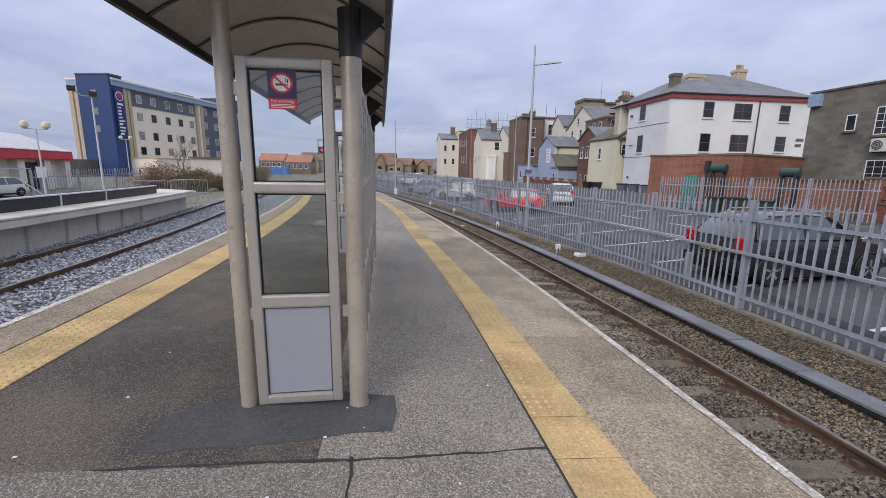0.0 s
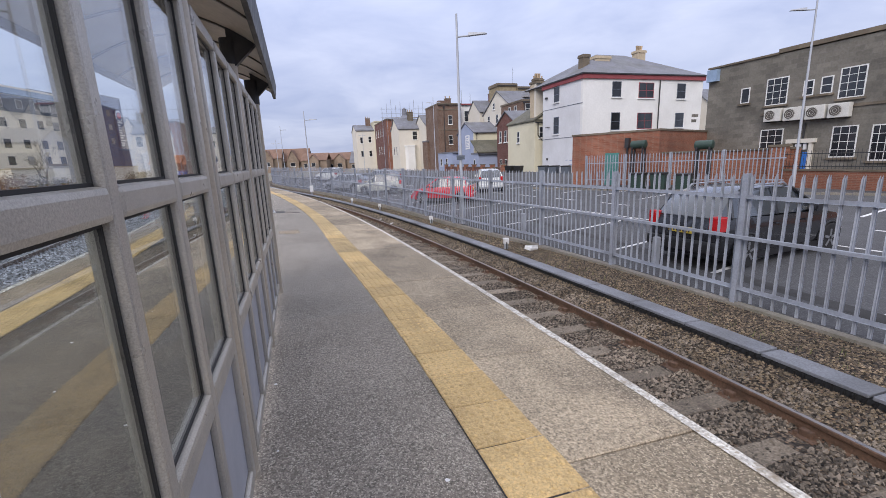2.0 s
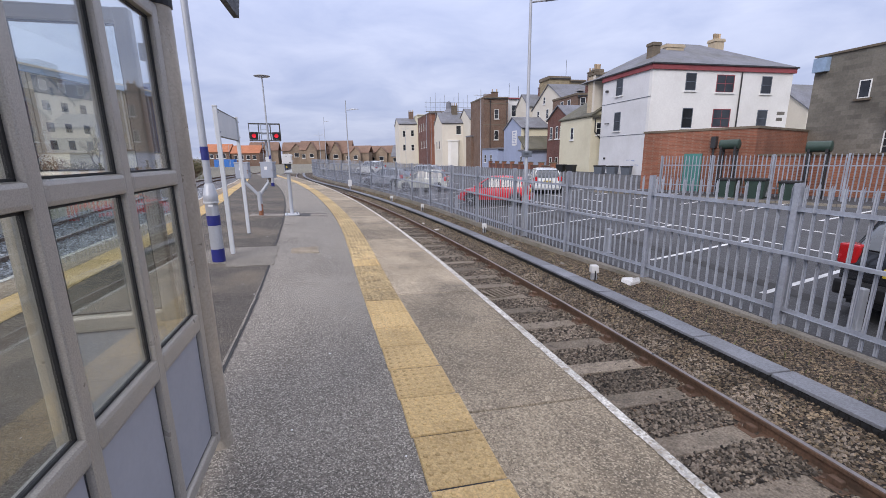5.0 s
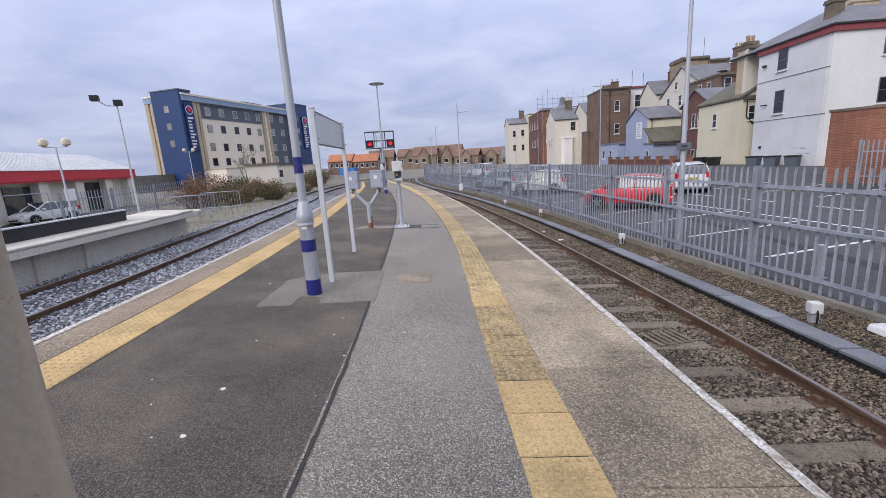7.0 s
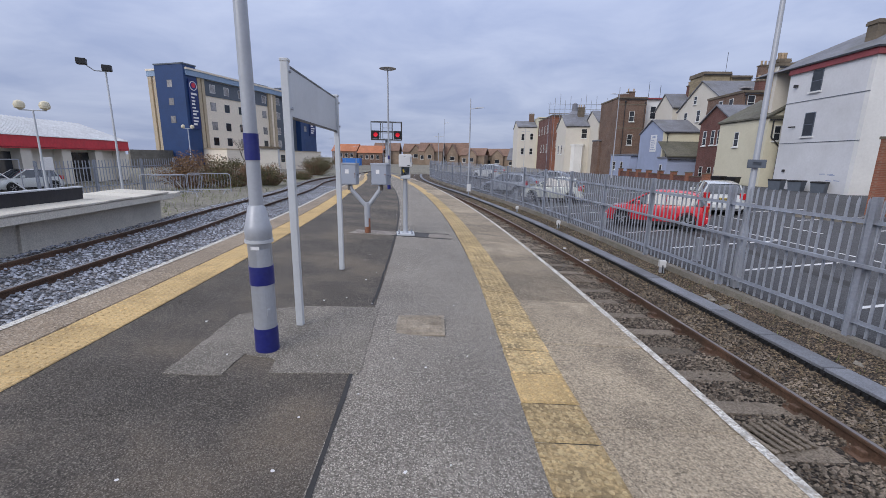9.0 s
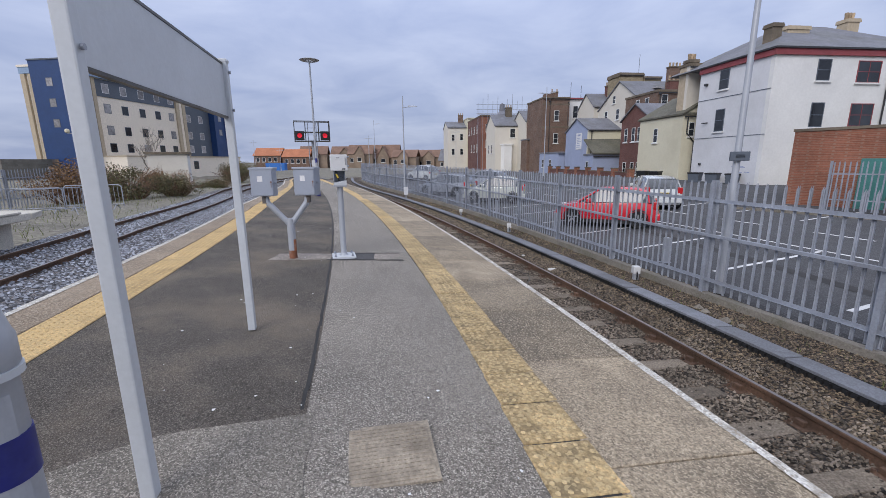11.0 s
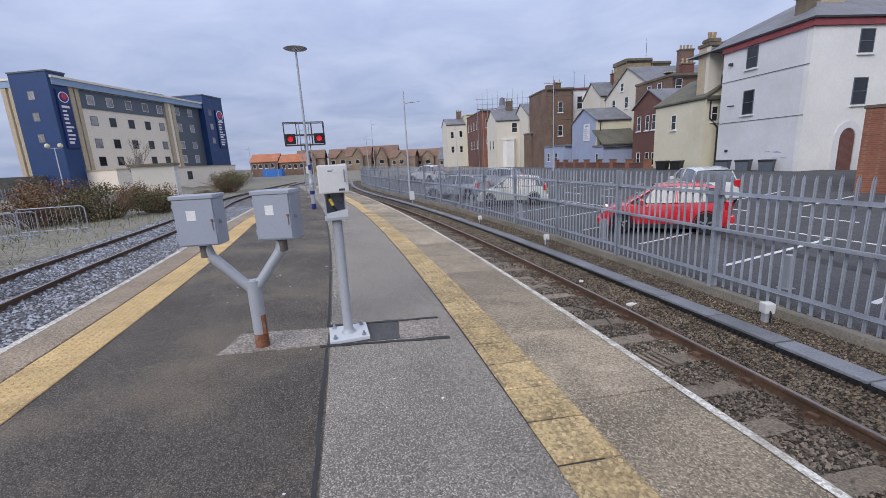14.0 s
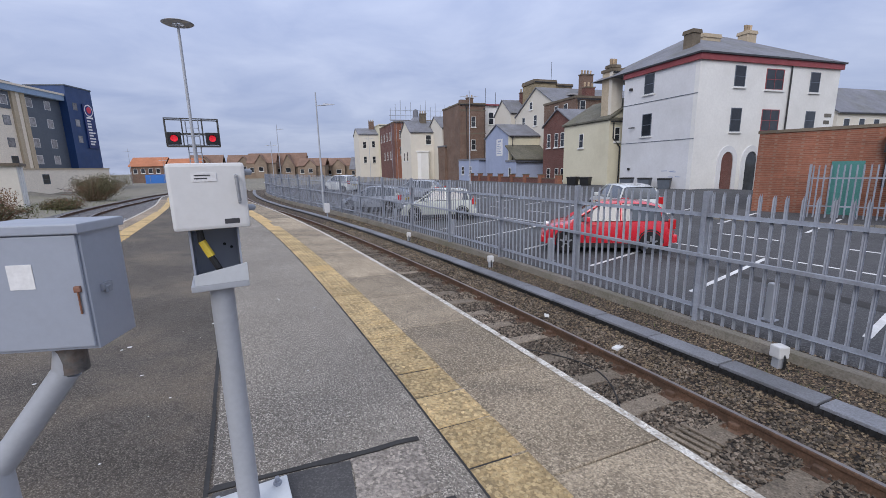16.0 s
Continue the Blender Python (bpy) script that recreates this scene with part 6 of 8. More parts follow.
for x, y, z0, z1, w, d, key, pots in ((23.5, 65.5, 11.4, 13.2, 1.4, 0.7, "brick_maroon", 3), (26.0, 71.5, 12.5, 16.2, 1.8, 0.8, "brick_brown", 4), (32.0, 74.0, 13.5, 16.6, 1.8, 0.8, "stone_dark", 4), (20.4, 75.6, 9.0, 10.6, 0.9, 0.7, "brick_red", 2), (21.5, 84.6, 14.0, 16.0, 1.3, 0.7, "brick_maroon", 3), (14.0, 93.5, 14.5, 16.3, 1.2, 0.8, "brick_brown", 2), (12.6, 105.0, 13.4, 16.0, 1.4, 0.8, "brick_red", 3), (6.8, 109.5, 12.6, 15.4, 1.4, 0.8, "stone_dark", 3), (-5.5, 155.0, 15.0, 18.8, 1.6, 0.9, "brick_brown", 3)):
    roof_stack(x, y, z0, z1, w, d, key, pots, "weathered chimney stack with clay pots above the roofs")
for x, y, z0, z1 in ((18.7, 57.9, 0.2, 7.7), (22.9, 58.8, 0.2, 7.7), (20.8, 62.4, 0.5, 11.2), (15.9, 71.9, 0.3, 7.5), (12.6, 89.2, 0.5, 14.0), (16.0, 90.0, 0.5, 14.0), (10.4, 99.9, 0.5, 11.4), (14.9, 101.0, 0.5, 11.4)):
    t = thing("drainpipe", pose(x, y, 0, 0, 0, HEAD), "dark drainpipe running down a rear house wall", "drainpipe", "drainpipes", h=z1)
    part("pipe", Bld().cyl((0, -0.12, z0), (0, -0.12, z1), 0.055, 0.055, 8), M["pipe_black"], t)
    part("hopper", Bld().box(-0.14, 0.14, -0.26, 0.0, z1 - 0.1, z1 + 0.15), M["pipe_black"], t)


# scaffolding over the far roofs
t = thing("scaffolding", pose(0.8, 118, -0.6, 0, 0, HEAD), "bare scaffold poles standing over the far roofs", "scaffolding")
for i in range(12):
    part("pole", Bld().cyl((i * 1.25, 0, 0), (i * 1.25, 0, 18.2 + (i * 7 % 5) * 0.5), 0.05, 0.05, 6), M["galv"], t)
for z in (15.6, 16.6, 17.8):
    part("ledger", Bld().cyl((-0.4, 0, z), (14.6, 0, z), 0.045, 0.045, 6), M["galv"], t)
part("boards", Bld().box(0, 14, -0.4, 0.6, 15.5, 15.58), M["sleeper"], t)


# ---- brick annexe and its yard ----
ANN = pose(14.1, 30.2, 0, 0, 0, -55.2)
t = thing("annexe", ANN, "single-storey red brick annexe with a teal door", "building", h=3.0)
part("wall", Bld().box(0, 5.9, 0, 0.3, -0.2, 3.84), M["brick_red"], t)
part("wall", Bld().box(0, 0.3, 0.3, 9.0, -0.2, 3.84), M["brick_red"], t)
part("wall", Bld().box(5.6, 5.9, 0.3, 9.0, -0.2, 3.84), M["brick_red"], t)
part("roof", Bld().box(-0.05, 5.95, -0.05, 9.0, 3.84, 3.96), M["stone_dark"], t, "dark flat roof edge")
d_ = part("door", Bld().box(2.5, 3.45, -0.06, 0, 0.4, 2.6).box(2.6, 2.94, -0.085, -0.06, 0.6, 2.4).box(3.02, 3.36, -0.085, -0.06, 0.6, 2.4), M["door_green"], t, "faded teal double door")
part("flue", Bld().box(3.9, 4.15, -0.3, 0, 2.9, 3.5).cyl((4.02, -0.15, 1.6), (4.02, -0.15, 2.9), 0.06, 0.06, 8), M["pipe_black"], t)
t = thing("yard_wall", ANN, "lower red brick yard wall beside the annexe", "wall", h=3.0)
part("wall", Bld().box(5.9, 12.6, 0.6, 0.9, -0.2, 2.45), M["brick_red"], t)
part("coping", Bld().box(5.9, 12.6, 0.5, 1.0, 2.45, 2.55), M["stone_dark"], t)
for k, (x, z) in enumerate(((5.0, 3.05), (8.6, 2.85))):
    t = thing("oil_tank", upright(ANN, 3) @ pose(x, -0.75, 0), "dark green cylindrical oil tank on a frame", "tank", "oil tanks", how="as is")
    part("shell", Bld().cyl((-0.42, 0, z), (0.42, 0, z), 0.25, 0.25, 20), M["tank"], t, smooth=True)
    part("end", Bld().cyl((-0.46, 0, z), (-0.42, 0, z), 0.18, 0.25, 20), M["tank"], t, smooth=True)
    part("end", Bld().cyl((0.42, 0, z), (0.46, 0, z), 0.25, 0.18, 20), M["tank"], t, smooth=True)
    for x2 in (-0.32, 0.32):
        part("leg", Bld().box(x2 - 0.05, x2 + 0.05, -0.22, -0.16, 0.2, z).box(x2 - 0.05, x2 + 0.05, 0.16, 0.22, 0.2, z).box(x2 - 0.05, x2 + 0.05, -0.22, 0.22, z - 0.3, z - 0.23), M["pipe_black"], t)
for x, y, w, h in ((5.6, -1.6, 0.8, 1.1), (6.8, -1.6, 0.85, 1.15), (8.1, -1.5, 0.8, 1.1)):
    t = thing("wheelie_bin", ANN @ pose(x, y, 0.35), "dark green wheeled bin in the yard", "bin", "yard bins")
    part("body", Bld().add([(-w * 0.42, -0.35, 0.08), (w * 0.42, -0.35, 0.08), (w * 0.42, 0.35, 0.08), (-w * 0.42, 0.35, 0.08), (-w / 2, -0.45, h - 0.2), (w / 2, -0.45, h - 0.2), (w / 2, 0.45, h - 0.2), (-w / 2, 0.45, h - 0.2)], [(3, 2, 1, 0), (4, 5, 6, 7), (0, 1, 5, 4), (1, 2, 6, 5), (2, 3, 7, 6), (3, 0, 4, 7)]), M["tank"], t)
    part("lid", Bld().rbox(-w / 2 - 0.03, w / 2 + 0.03, -0.5, 0.5, h - 0.2, h - 0.08, 0.04), M["black"], t)
    part("wheel", Bld().cyl((-w * 0.4, 0.3, 0.09), (w * 0.4, 0.3, 0.09), 0.09, 0.09, 12), M["tyre"], t)

# second palisade round the yard
u = Vector((0.57, -0.82, 0))
a = Vector((14.0, 27.6, 0))
q2 = [(a.x + u.x * 2.6 * i, a.y + u.y * 2.6 * i) for i in range(5)]
palisade(q2, [park_z(side(*p)[0]) + 0.02 for p in q2], "galvanised palisade fence round the annexe yard", far_from=99, step=0.17, rails=(0.5, 1.55), flip=1)
b = Bld()
for k in range(18):
    p, p2 = a - u * 3 + u * (k * 1.0) - Vector((1.5, 1.05, 0)), a - u * 3 + u * (k * 1.0 + 0.97) - Vector((1.5, 1.05, 0))
    z = park_z(side(p.x, p.y)[0])
    n = Vector((0.82, 0.57, 0))
    v = [p, p2, p2 + n * 0.15, p + n * 0.15]
    b.add([(*w_.xy, z - 0.1) for w_ in v] + [(*w_.xy, z + 0.12) for w_ in v], [(4, 5, 6, 7), (0, 1, 5, 4), (1, 2, 6, 5), (2, 3, 7, 6), (3, 0, 4, 7)])
tagged(part("kerb", b, M["kerb"]), "pale stone kerb of the far pavement", "kerb", kind="structure")


# ---- grey stone building ----
def grey_building():
    m = pose(24.65, 30.6, 0, 0, 0, -77.9)
    t = thing("stone_building", m, "two-storey grey stone building with paned windows and air units", "building", h=5.5)
    w = 30
    part("wall", Bld().box(0, w, 0, 0.5, -0.2, 8.8), M["greystone"], t)
    part("wall", Bld().box(0, 0.5, 0.5, 14, -0.2, 8.8), M["greystone"], t)
    part("wall", Bld().box(w - 0.5, w, 0.5, 14, -0.2, 8.8), M["greystone"], t)
    part("roof", Bld().box(0.4, w, 0.4, 14, 8.7, 8.85), M["slate"], t)
    part("coping", Bld().box(-0.1, 4.7, -0.1, 0.6, 8.8, 8.92).box(4.7, w, -0.1, 0.6, 8.85, 9.1), M["stone_dark"], t, "stone parapet coping")
    F = pose(0, 0, 0)
    for x0, x1, a, c, bars in ((2.5, 3.1, 6.1, 7.1, (0, 0)), (4.15, 5.45, 5.75, 7.4, (2, 3)), (6.3, 6.85, 6.05, 6.95, (0, 1)), (7.2, 7.8, 6.05, 7.0, (0, 1)), (8.1, 9.3, 5.65, 7.3, (2, 3)), (10.45, 11.75, 5.6, 7.3, (2, 3)), (14.0, 15.2, 5.6, 7.3, (2, 3)), (17, 18.2, 5.6, 7.3, (2, 3)), (4.1, 5.5, 2.6, 4.25, (2, 3)), (8.1, 9.3, 2.4, 4.15, (2, 3)), (9.9, 11.8, 2.2, 4.1, (5, 3)), (12.6, 14, 2.2, 4.1, (2, 3)), (15.6, 17, 2.2, 4.1, (2, 3))):
        window(t, F, x0, x1, a, c, "white_frame", "win", bars, surround="stone_dark")
    part("string_course", Bld().box(4.0, w, -0.08, 0, 5.15, 5.3), M["stone_dark"], t)
    part("door", Bld().box(6.15, 7.05, -0.07, 0, 0.6, 2.75).box(6.27, 6.93, -0.1, -0.07, 0.8, 2.5), M["door_blue"], t, "bright blue door")
    part("door_surround", Bld().box(5.95, 6.15, -0.14, 0, 0.4, 3.3).box(7.05, 7.25, -0.14, 0, 0.4, 3.3).box(5.8, 7.4, -0.2, 0, 3.3, 3.55), M["render_ivory"], t)
    part("blue_box", Bld().box(0.05, 0.8, -0.35, 0, 7.9, 8.7), M["skyblue"], t)
    part("vent_plate", Bld().box(6.3, 6.9, -0.1, 0, 2.9, 3.25), M["paper"], t)
    part("duct", Bld().cyl((6.7, -0.1, 0.8), (6.7, -0.1, 4.5), 0.05, 0.05, 8), M["pipe_black"], t)
    for x0, z in ((4.45, 4.72), (5.6, 4.68), (6.8, 4.64), (7.95, 4.62)):
        a = thing("air_conditioner", upright(m, 5.5) @ pose(x0, 0, z), "cream wall-mounted air conditioning unit with round grille", "air conditioner", "air conditioners", how="as is")
        part("casing", Bld().rbox(0, 1.0, -0.45, -0.1, 0, 0.78, 0.03), M["ac"], a)
        part("fan_grille", Bld().cyl((0.36, -0.45, 0.39), (0.36, -0.47, 0.39), 0.30, 0.30, 20), M["pot_white"], a)
        for r in (0.10, 0.2, 0.29):
            n = 18
            b = Bld().tube([(0.36 + r * math.cos(2 * math.pi * i / n), -0.48, 0.39 + r * math.sin(2 * math.pi * i / n)) for i in range(n + 1)], 0.008, 4)
            part("grille_ring", b, M["ac"], a)
        for bx in (0.1, 0.86):
            part("bracket", Bld().box(bx, bx + 0.04, -0.4, 0, -0.05, 0), M["pipe_black"], a)


grey_building()

# brick garden wall, piers and railings before the grey building
gm = pose(21.0, 20.6, 0, 0, 0, -77.9)
t = thing("garden_wall", gm, "low red brick wall with brick piers and iron railings", "wall")
part("wall", Bld().box(0, 24, 0, 0.25, -0.2, 1.55), M["brick_red"], t)
part("coping", Bld().box(0, 24, -0.05, 0.3, 1.55, 1.63), M["stone_dark"], t)
for x in (0.0, 5.2, 10.4, 15.6, 20.8):
    part("pier", Bld().box(x - 0.3, x + 0.3, -0.18, 0.42, -0.2, 2.75), M["brick_red"], t)
    part("pier_cap", Bld().box(x - 0.36, x + 0.36, -0.24, 0.48, 2.75, 2.87), M["stone_dark"], t)
b = Bld()
for i in range(150):
    b.cyl((0.4 + i * 0.15, 0.12, 1.6), (0.4 + i * 0.15, 0.12, 2.55), 0.012, 0.008, 5)
part("railing_bars", b, M["pipe_black"], t)["kind"] = "stuff"
part("railing_rail", Bld().box(0.3, 24, 0.1, 0.14, 2.35, 2.39).box(0.3, 24, 0.1, 0.14, 1.75, 1.79), M["pipe_black"], t)
# slate-roofed buildings behind, seen past the white house
simple_house(42.0, 50.0, 16.0, 8.0, 9.0, 12.0, "render_ivory", "render_ivory", "slate", "row of ivory houses with slate roofs and dark windows", wf=[(1 + i * 2.4, 2 + i * 2.4, 6.4, 8.4) for i in range(6)])


# low brick yard wall and bins before the rear houses
u = Vector((12.0 - 16.4, 80.0 - 56.2, 0))
t = thing("yard_wall", pose(16.4, 56.2, 0, 0, 0, math.degrees(math.atan2(u.y, u.x))), "low red brick wall with capped piers before the rear yards", "wall", h=YARD)
part("wall", Bld().box(0, u.length, 0, 0.25, YARD - 1.2, YARD - 0.25), M["brick_maroon"], t)
part("coping", Bld().box(0, u.length, -0.05, 0.3, YARD - 0.25, YARD - 0.17), M["stone_dark"], t)
for i in range(8):
    p = part("pier", Bld().box(i * 3.4 - 0.28, i * 3.4 + 0.28, -0.15, 0.4, YARD - 1.2, YARD + 0.12), M["brick_red"], t)
    part("pier_cap", Bld().box(i * 3.4 - 0.34, i * 3.4 + 0.34, -0.21, 0.46, YARD + 0.12, YARD + 0.22), M["stone_dark"], p)
for x, y, key, lab in ((17.6, 53.4, "black", "black wheeled bin standing by the house wall"), (18.5, 52.6, "black", "black wheeled bin standing by the house wall"), (21.4, 45.2, "slate_clad", "grey wheeled bin against the white house"), (20.6, 46.6, "slate_clad", "grey wheeled bin against the white house"), (19.9, 48.0, "slate_clad", "grey wheeled bin against the white house")):
    t = thing("wheelie_bin", pose(x - 1.6, y - 1.2, 0, 0, 0, HEAD - 60), lab, "bin", "bins by the houses", h=YARD)
    z = YARD - 1.25
    part("body", Bld().add([(-0.36, -0.32, z + 0.08), (0.36, -0.32, z + 0.08), (0.36, 0.32, z + 0.08), (-0.36, 0.32, z + 0.08), (-0.45, -0.42, z + 1.1), (0.45, -0.42, z + 1.1), (0.45, 0.42, z + 1.1), (-0.45, 0.42, z + 1.1)], [(3, 2, 1, 0), (4, 5, 6, 7), (0, 1, 5, 4), (1, 2, 6, 5), (2, 3, 7, 6), (3, 0, 4, 7)]), M[key], t)
    part("lid", Bld().rbox(-0.48, 0.48, -0.47, 0.47, z + 1.1, z + 1.22, 0.04), M["black"], t)
    part("wheel", Bld().cyl((-0.38, 0.28, z + 0.09), (0.38, 0.28, z + 0.09), 0.09, 0.09, 12), M["tyre"], t)


# ---- street lamps ----
def street_lamp(x, y, z, h, turn, label, arms=1, sign=False, up=0):
    t = thing("street_lamp", pose(x, y, z, 0, 0, turn), label, "street lamp", "street lamps", h=up)
    part("column", Bld().lathe([(0.09, 0), (0.085, 1.2), (0.06, 1.3), (0.035, h)], 14), M["post_grey"], t, smooth=True)
    for k in range(arms):
        s = 1 - 2 * k
        a = part("arm", Bld().tube([(0, 0, h - 0.75), (0.55 * s, 0, h - 0.72)], 0.028, 8), M["post_grey"], t)
        part("lantern", Bld().add([(0.4 * s, -0.09, h - 0.74), (1.05 * s, -0.07, h - 0.70), (1.05 * s, 0.07, h - 0.70), (0.4 * s, 0.09, h - 0.74), (0.4 * s, -0.07, h - 0.63), (1.0 * s, -0.05, h - 0.66), (1.0 * s, 0.05, h - 0.66), (0.4 * s, 0.07, h - 0.63)], [(3, 2, 1, 0), (4, 5, 6, 7), (0, 1, 5, 4), (1, 2, 6, 5), (2, 3, 7, 6), (3, 0, 4, 7)]), M["post_grey"], a, "grey flat street lantern")
    if sign:
        part("bracket_box", Bld().rbox(-0.15, 0.15, -0.12, -0.06, 2.42, 2.58, 0.01).rbox(-0.08, 0.08, -0.12, 0.1, 2.46, 2.54, 0.01), M["slate_clad"], t, "dark sign plate on a bracket")


street_lamp(3.72, 16.72, -0.6, 7.4, -10, "tall grey street lamp standing behind the fence", sign=True)
street_lamp(20.6, 19.2, 0.6, 8.85, 160, "tall grey street lamp before the stone building")
street_lamp(-6.15, 39.8, -0.6, 6.9, 0, "grey street lamp beside the curving fence", up=6)
street_lamp(-18.0, 84.0, -0.5, 9.6, 0, "distant grey street lamp by the tracks")
street_lamp(-21.0, 92.0, -0.5, 7.6, 0, "distant grey double street lamp", 2)
street_lamp(8.0, 62.0, 0.4, 11.0, 180, "slim grey street lamp before the houses", 2)
street_lamp(-4.5, 110.0, 0.4, 10.0, 180, "distant street lamp before the cream house", 2)


# ---- land beyond the far track ----
b = Bld()
strip(b, S(-24), S(18), [(-31, -2.5), (-27, -2.5), (-20, left_z(-20)), (-14.5, left_z(-14.5)), (-12.2, -1.0)], 2.0)
tagged(part("yard_tarmac", b, M["tarmac_left"]), "worn grey tarmac of a parking yard", "yard", kind="structure")
SE = side(-11.9, 18.7)[1]
b = Bld()
loft(b, S(-14), SE, [(-10.35, -1.3), (-10.35, -0.32), (-10.0, -0.30), (-9.92, -0.27), (-9.92, -0.12), (-9.95, -0.10), (-11.4, -0.10), (-11.4, -1.3)])
old = tagged(part("old_platform", b, M["concrete"]), "disused platform edge of pale concrete slabs", "platform", kind="structure")
cs = Bld().rbox(-0.72, 0.72, -0.49, 0.49, 0, 0.045, 0.01).mesh("edge_slab")
s = S(-12)
while s < SE - 0.5:
    part("edge_slab", cs, M["concrete"], old, at=on_line(s, -10.62, -0.10 + rs.uniform(0, 0.012), rs.uniform(-0.5, 0.5)))
    s += 1.0
for i in range(16):
    s = S(-6) + i * 1.55
    if s < SE:
        part("wall_pier", Bld().box(-0.04, 0.05, -0.06, 0.06, -1.2, -0.3), M["concrete"], old, at=on_line(s, -10.33, 0))
part("slab_end", Bld().rbox(-0.9, 0.9, -0.35, 0.35, -0.14, 0.0, 0.02), M["concrete"], old, at=on_line(SE + 0.3, -10.9, -0.13, 12))
HE = side(-11.5, 15.6)[1]
h = new("hoarding")
h.matrix_basis = TILT
tagged(h, "low black hoarding with white capping behind the old platform", "hoarding", kind="structure")
b = Bld()
loft(b, S(-12), HE, [(-10.55, -0.09), (-10.55, 0.24), (-10.60, 0.24), (-10.60, -0.09)])
part("black_sheet", b, M["tarp"], h)
b = Bld()
loft(b, S(-12), HE, [(-10.53, 0.24), (-10.53, 0.27), (-10.64, 0.27), (-10.64, 0.24)])
part("capping", b, M["post_white"], h)
for i in range(9):
    part("batten", Bld().box(-0.012, 0.012, -0.03, 0.03, -0.05, 0.24), M["post_white"], h, at=on_line(S(-4) + i * 2.4, -10.54, 0, 0)) if S(-4) + i * 2.4 < HE - 0.2 else None

# galvanised palisade at the yard corner
lp = [(-26.9, 24.6), (-26.2, 27.2), (-25.7, 29.8), (-25.8, 32.4), (-26.2, 35.0)]
palisade(lp, [left_z(side(*p)[0]) for p in lp], "grey palisade fence closing the yard", step=0.17, rails=(0.5, 1.6), flip=1)
part_sign = thing("fence_notice", pose(-26.6, 24.9, 0.15, 0, 0, 60), "blank white notice on the yard fence post", "notice")
part("plate", Bld().rbox(-0.25, 0.25, -0.03, 0.0, -0.6, 0.1, 0.01), M["paper"], part_sign)
part("stake", Bld().box(-0.04, 0.04, 0.0, 0.05, -2.4, 0.1), M["galv"], part_sign)


def barrier(m, label):
    t = thing("crowd_barrier", m, label, "barrier", "crowd barriers")
    part("frame", Bld().tube([(-1.1, 0, 0.12), (-1.1, 0, 1.0), (-1.0, 0, 1.08), (1.0, 0, 1.08), (1.1, 0, 1.0), (1.1, 0, 0.12)], 0.02, 8), M["galv"], t)
    part("lower_rail", Bld().cyl((-1.1, 0, 0.22), (1.1, 0, 0.22), 0.018, 0.018, 8), M["galv"], t)
    for i in range(13):
        part("bar", Bld().cyl((-0.95 + i * 0.158, 0, 0.22), (-0.95 + i * 0.158, 0, 1.07), 0.008, 0.008, 6), M["galv"], t)
    for x in (-0.8, 0.8):
        part("foot", Bld().tube([(x, -0.3, 0.0), (x, 0, 0.2), (x, 0.3, 0.0)], 0.018, 8), M["galv"], t)


barrier(pose(-17.6, 26.4, left_z(side(-17.6, 26.4)[0]), 0, 0, 17), "galvanised crowd barrier on the rough verge")
barrier(pose(-19.7, 25.6, left_z(side(-19.7, 25.6)[0]), 0, 0, 24), "galvanised crowd barrier on the rough verge")
barrier(pose(-17.9, 24.6, left_z(side(-17.9, 24.6)[0]), 12, 0, 60), "leaning galvanised crowd barrier on the rough verge")


def mesh_panel(m):
    t = thing("site_fence_panel", m, "temporary steel site fence panel with a diagonal brace", "fence panel", "site fence panels")
    part("frame", Bld().tube([(-1.7, 0, 0), (-1.7, 0, 1.95), (1.7, 0, 1.95), (1.7, 0, 0)], 0.021, 8).cyl((-1.7, 0, 0.12), (1.7, 0, 0.12), 0.018, 0.018, 8), M["galv"], t)
    part("brace", Bld().tube([(0.6, 0, 1.5), (1.4, -1.2, 0.05)], 0.024, 8), M["post_white"], t)
    part("block", Bld().rbox(1.45, 1.95, -0.2, 0.2, 0, 0.14, 0.03), M["concrete"], t)


mesh_panel(pose(-24.0, 20.6, left_z(-19.5), 0, 0, 100))
mesh_panel(pose(-23.2, 17.2, left_z(-18.5), 0, 0, 100))


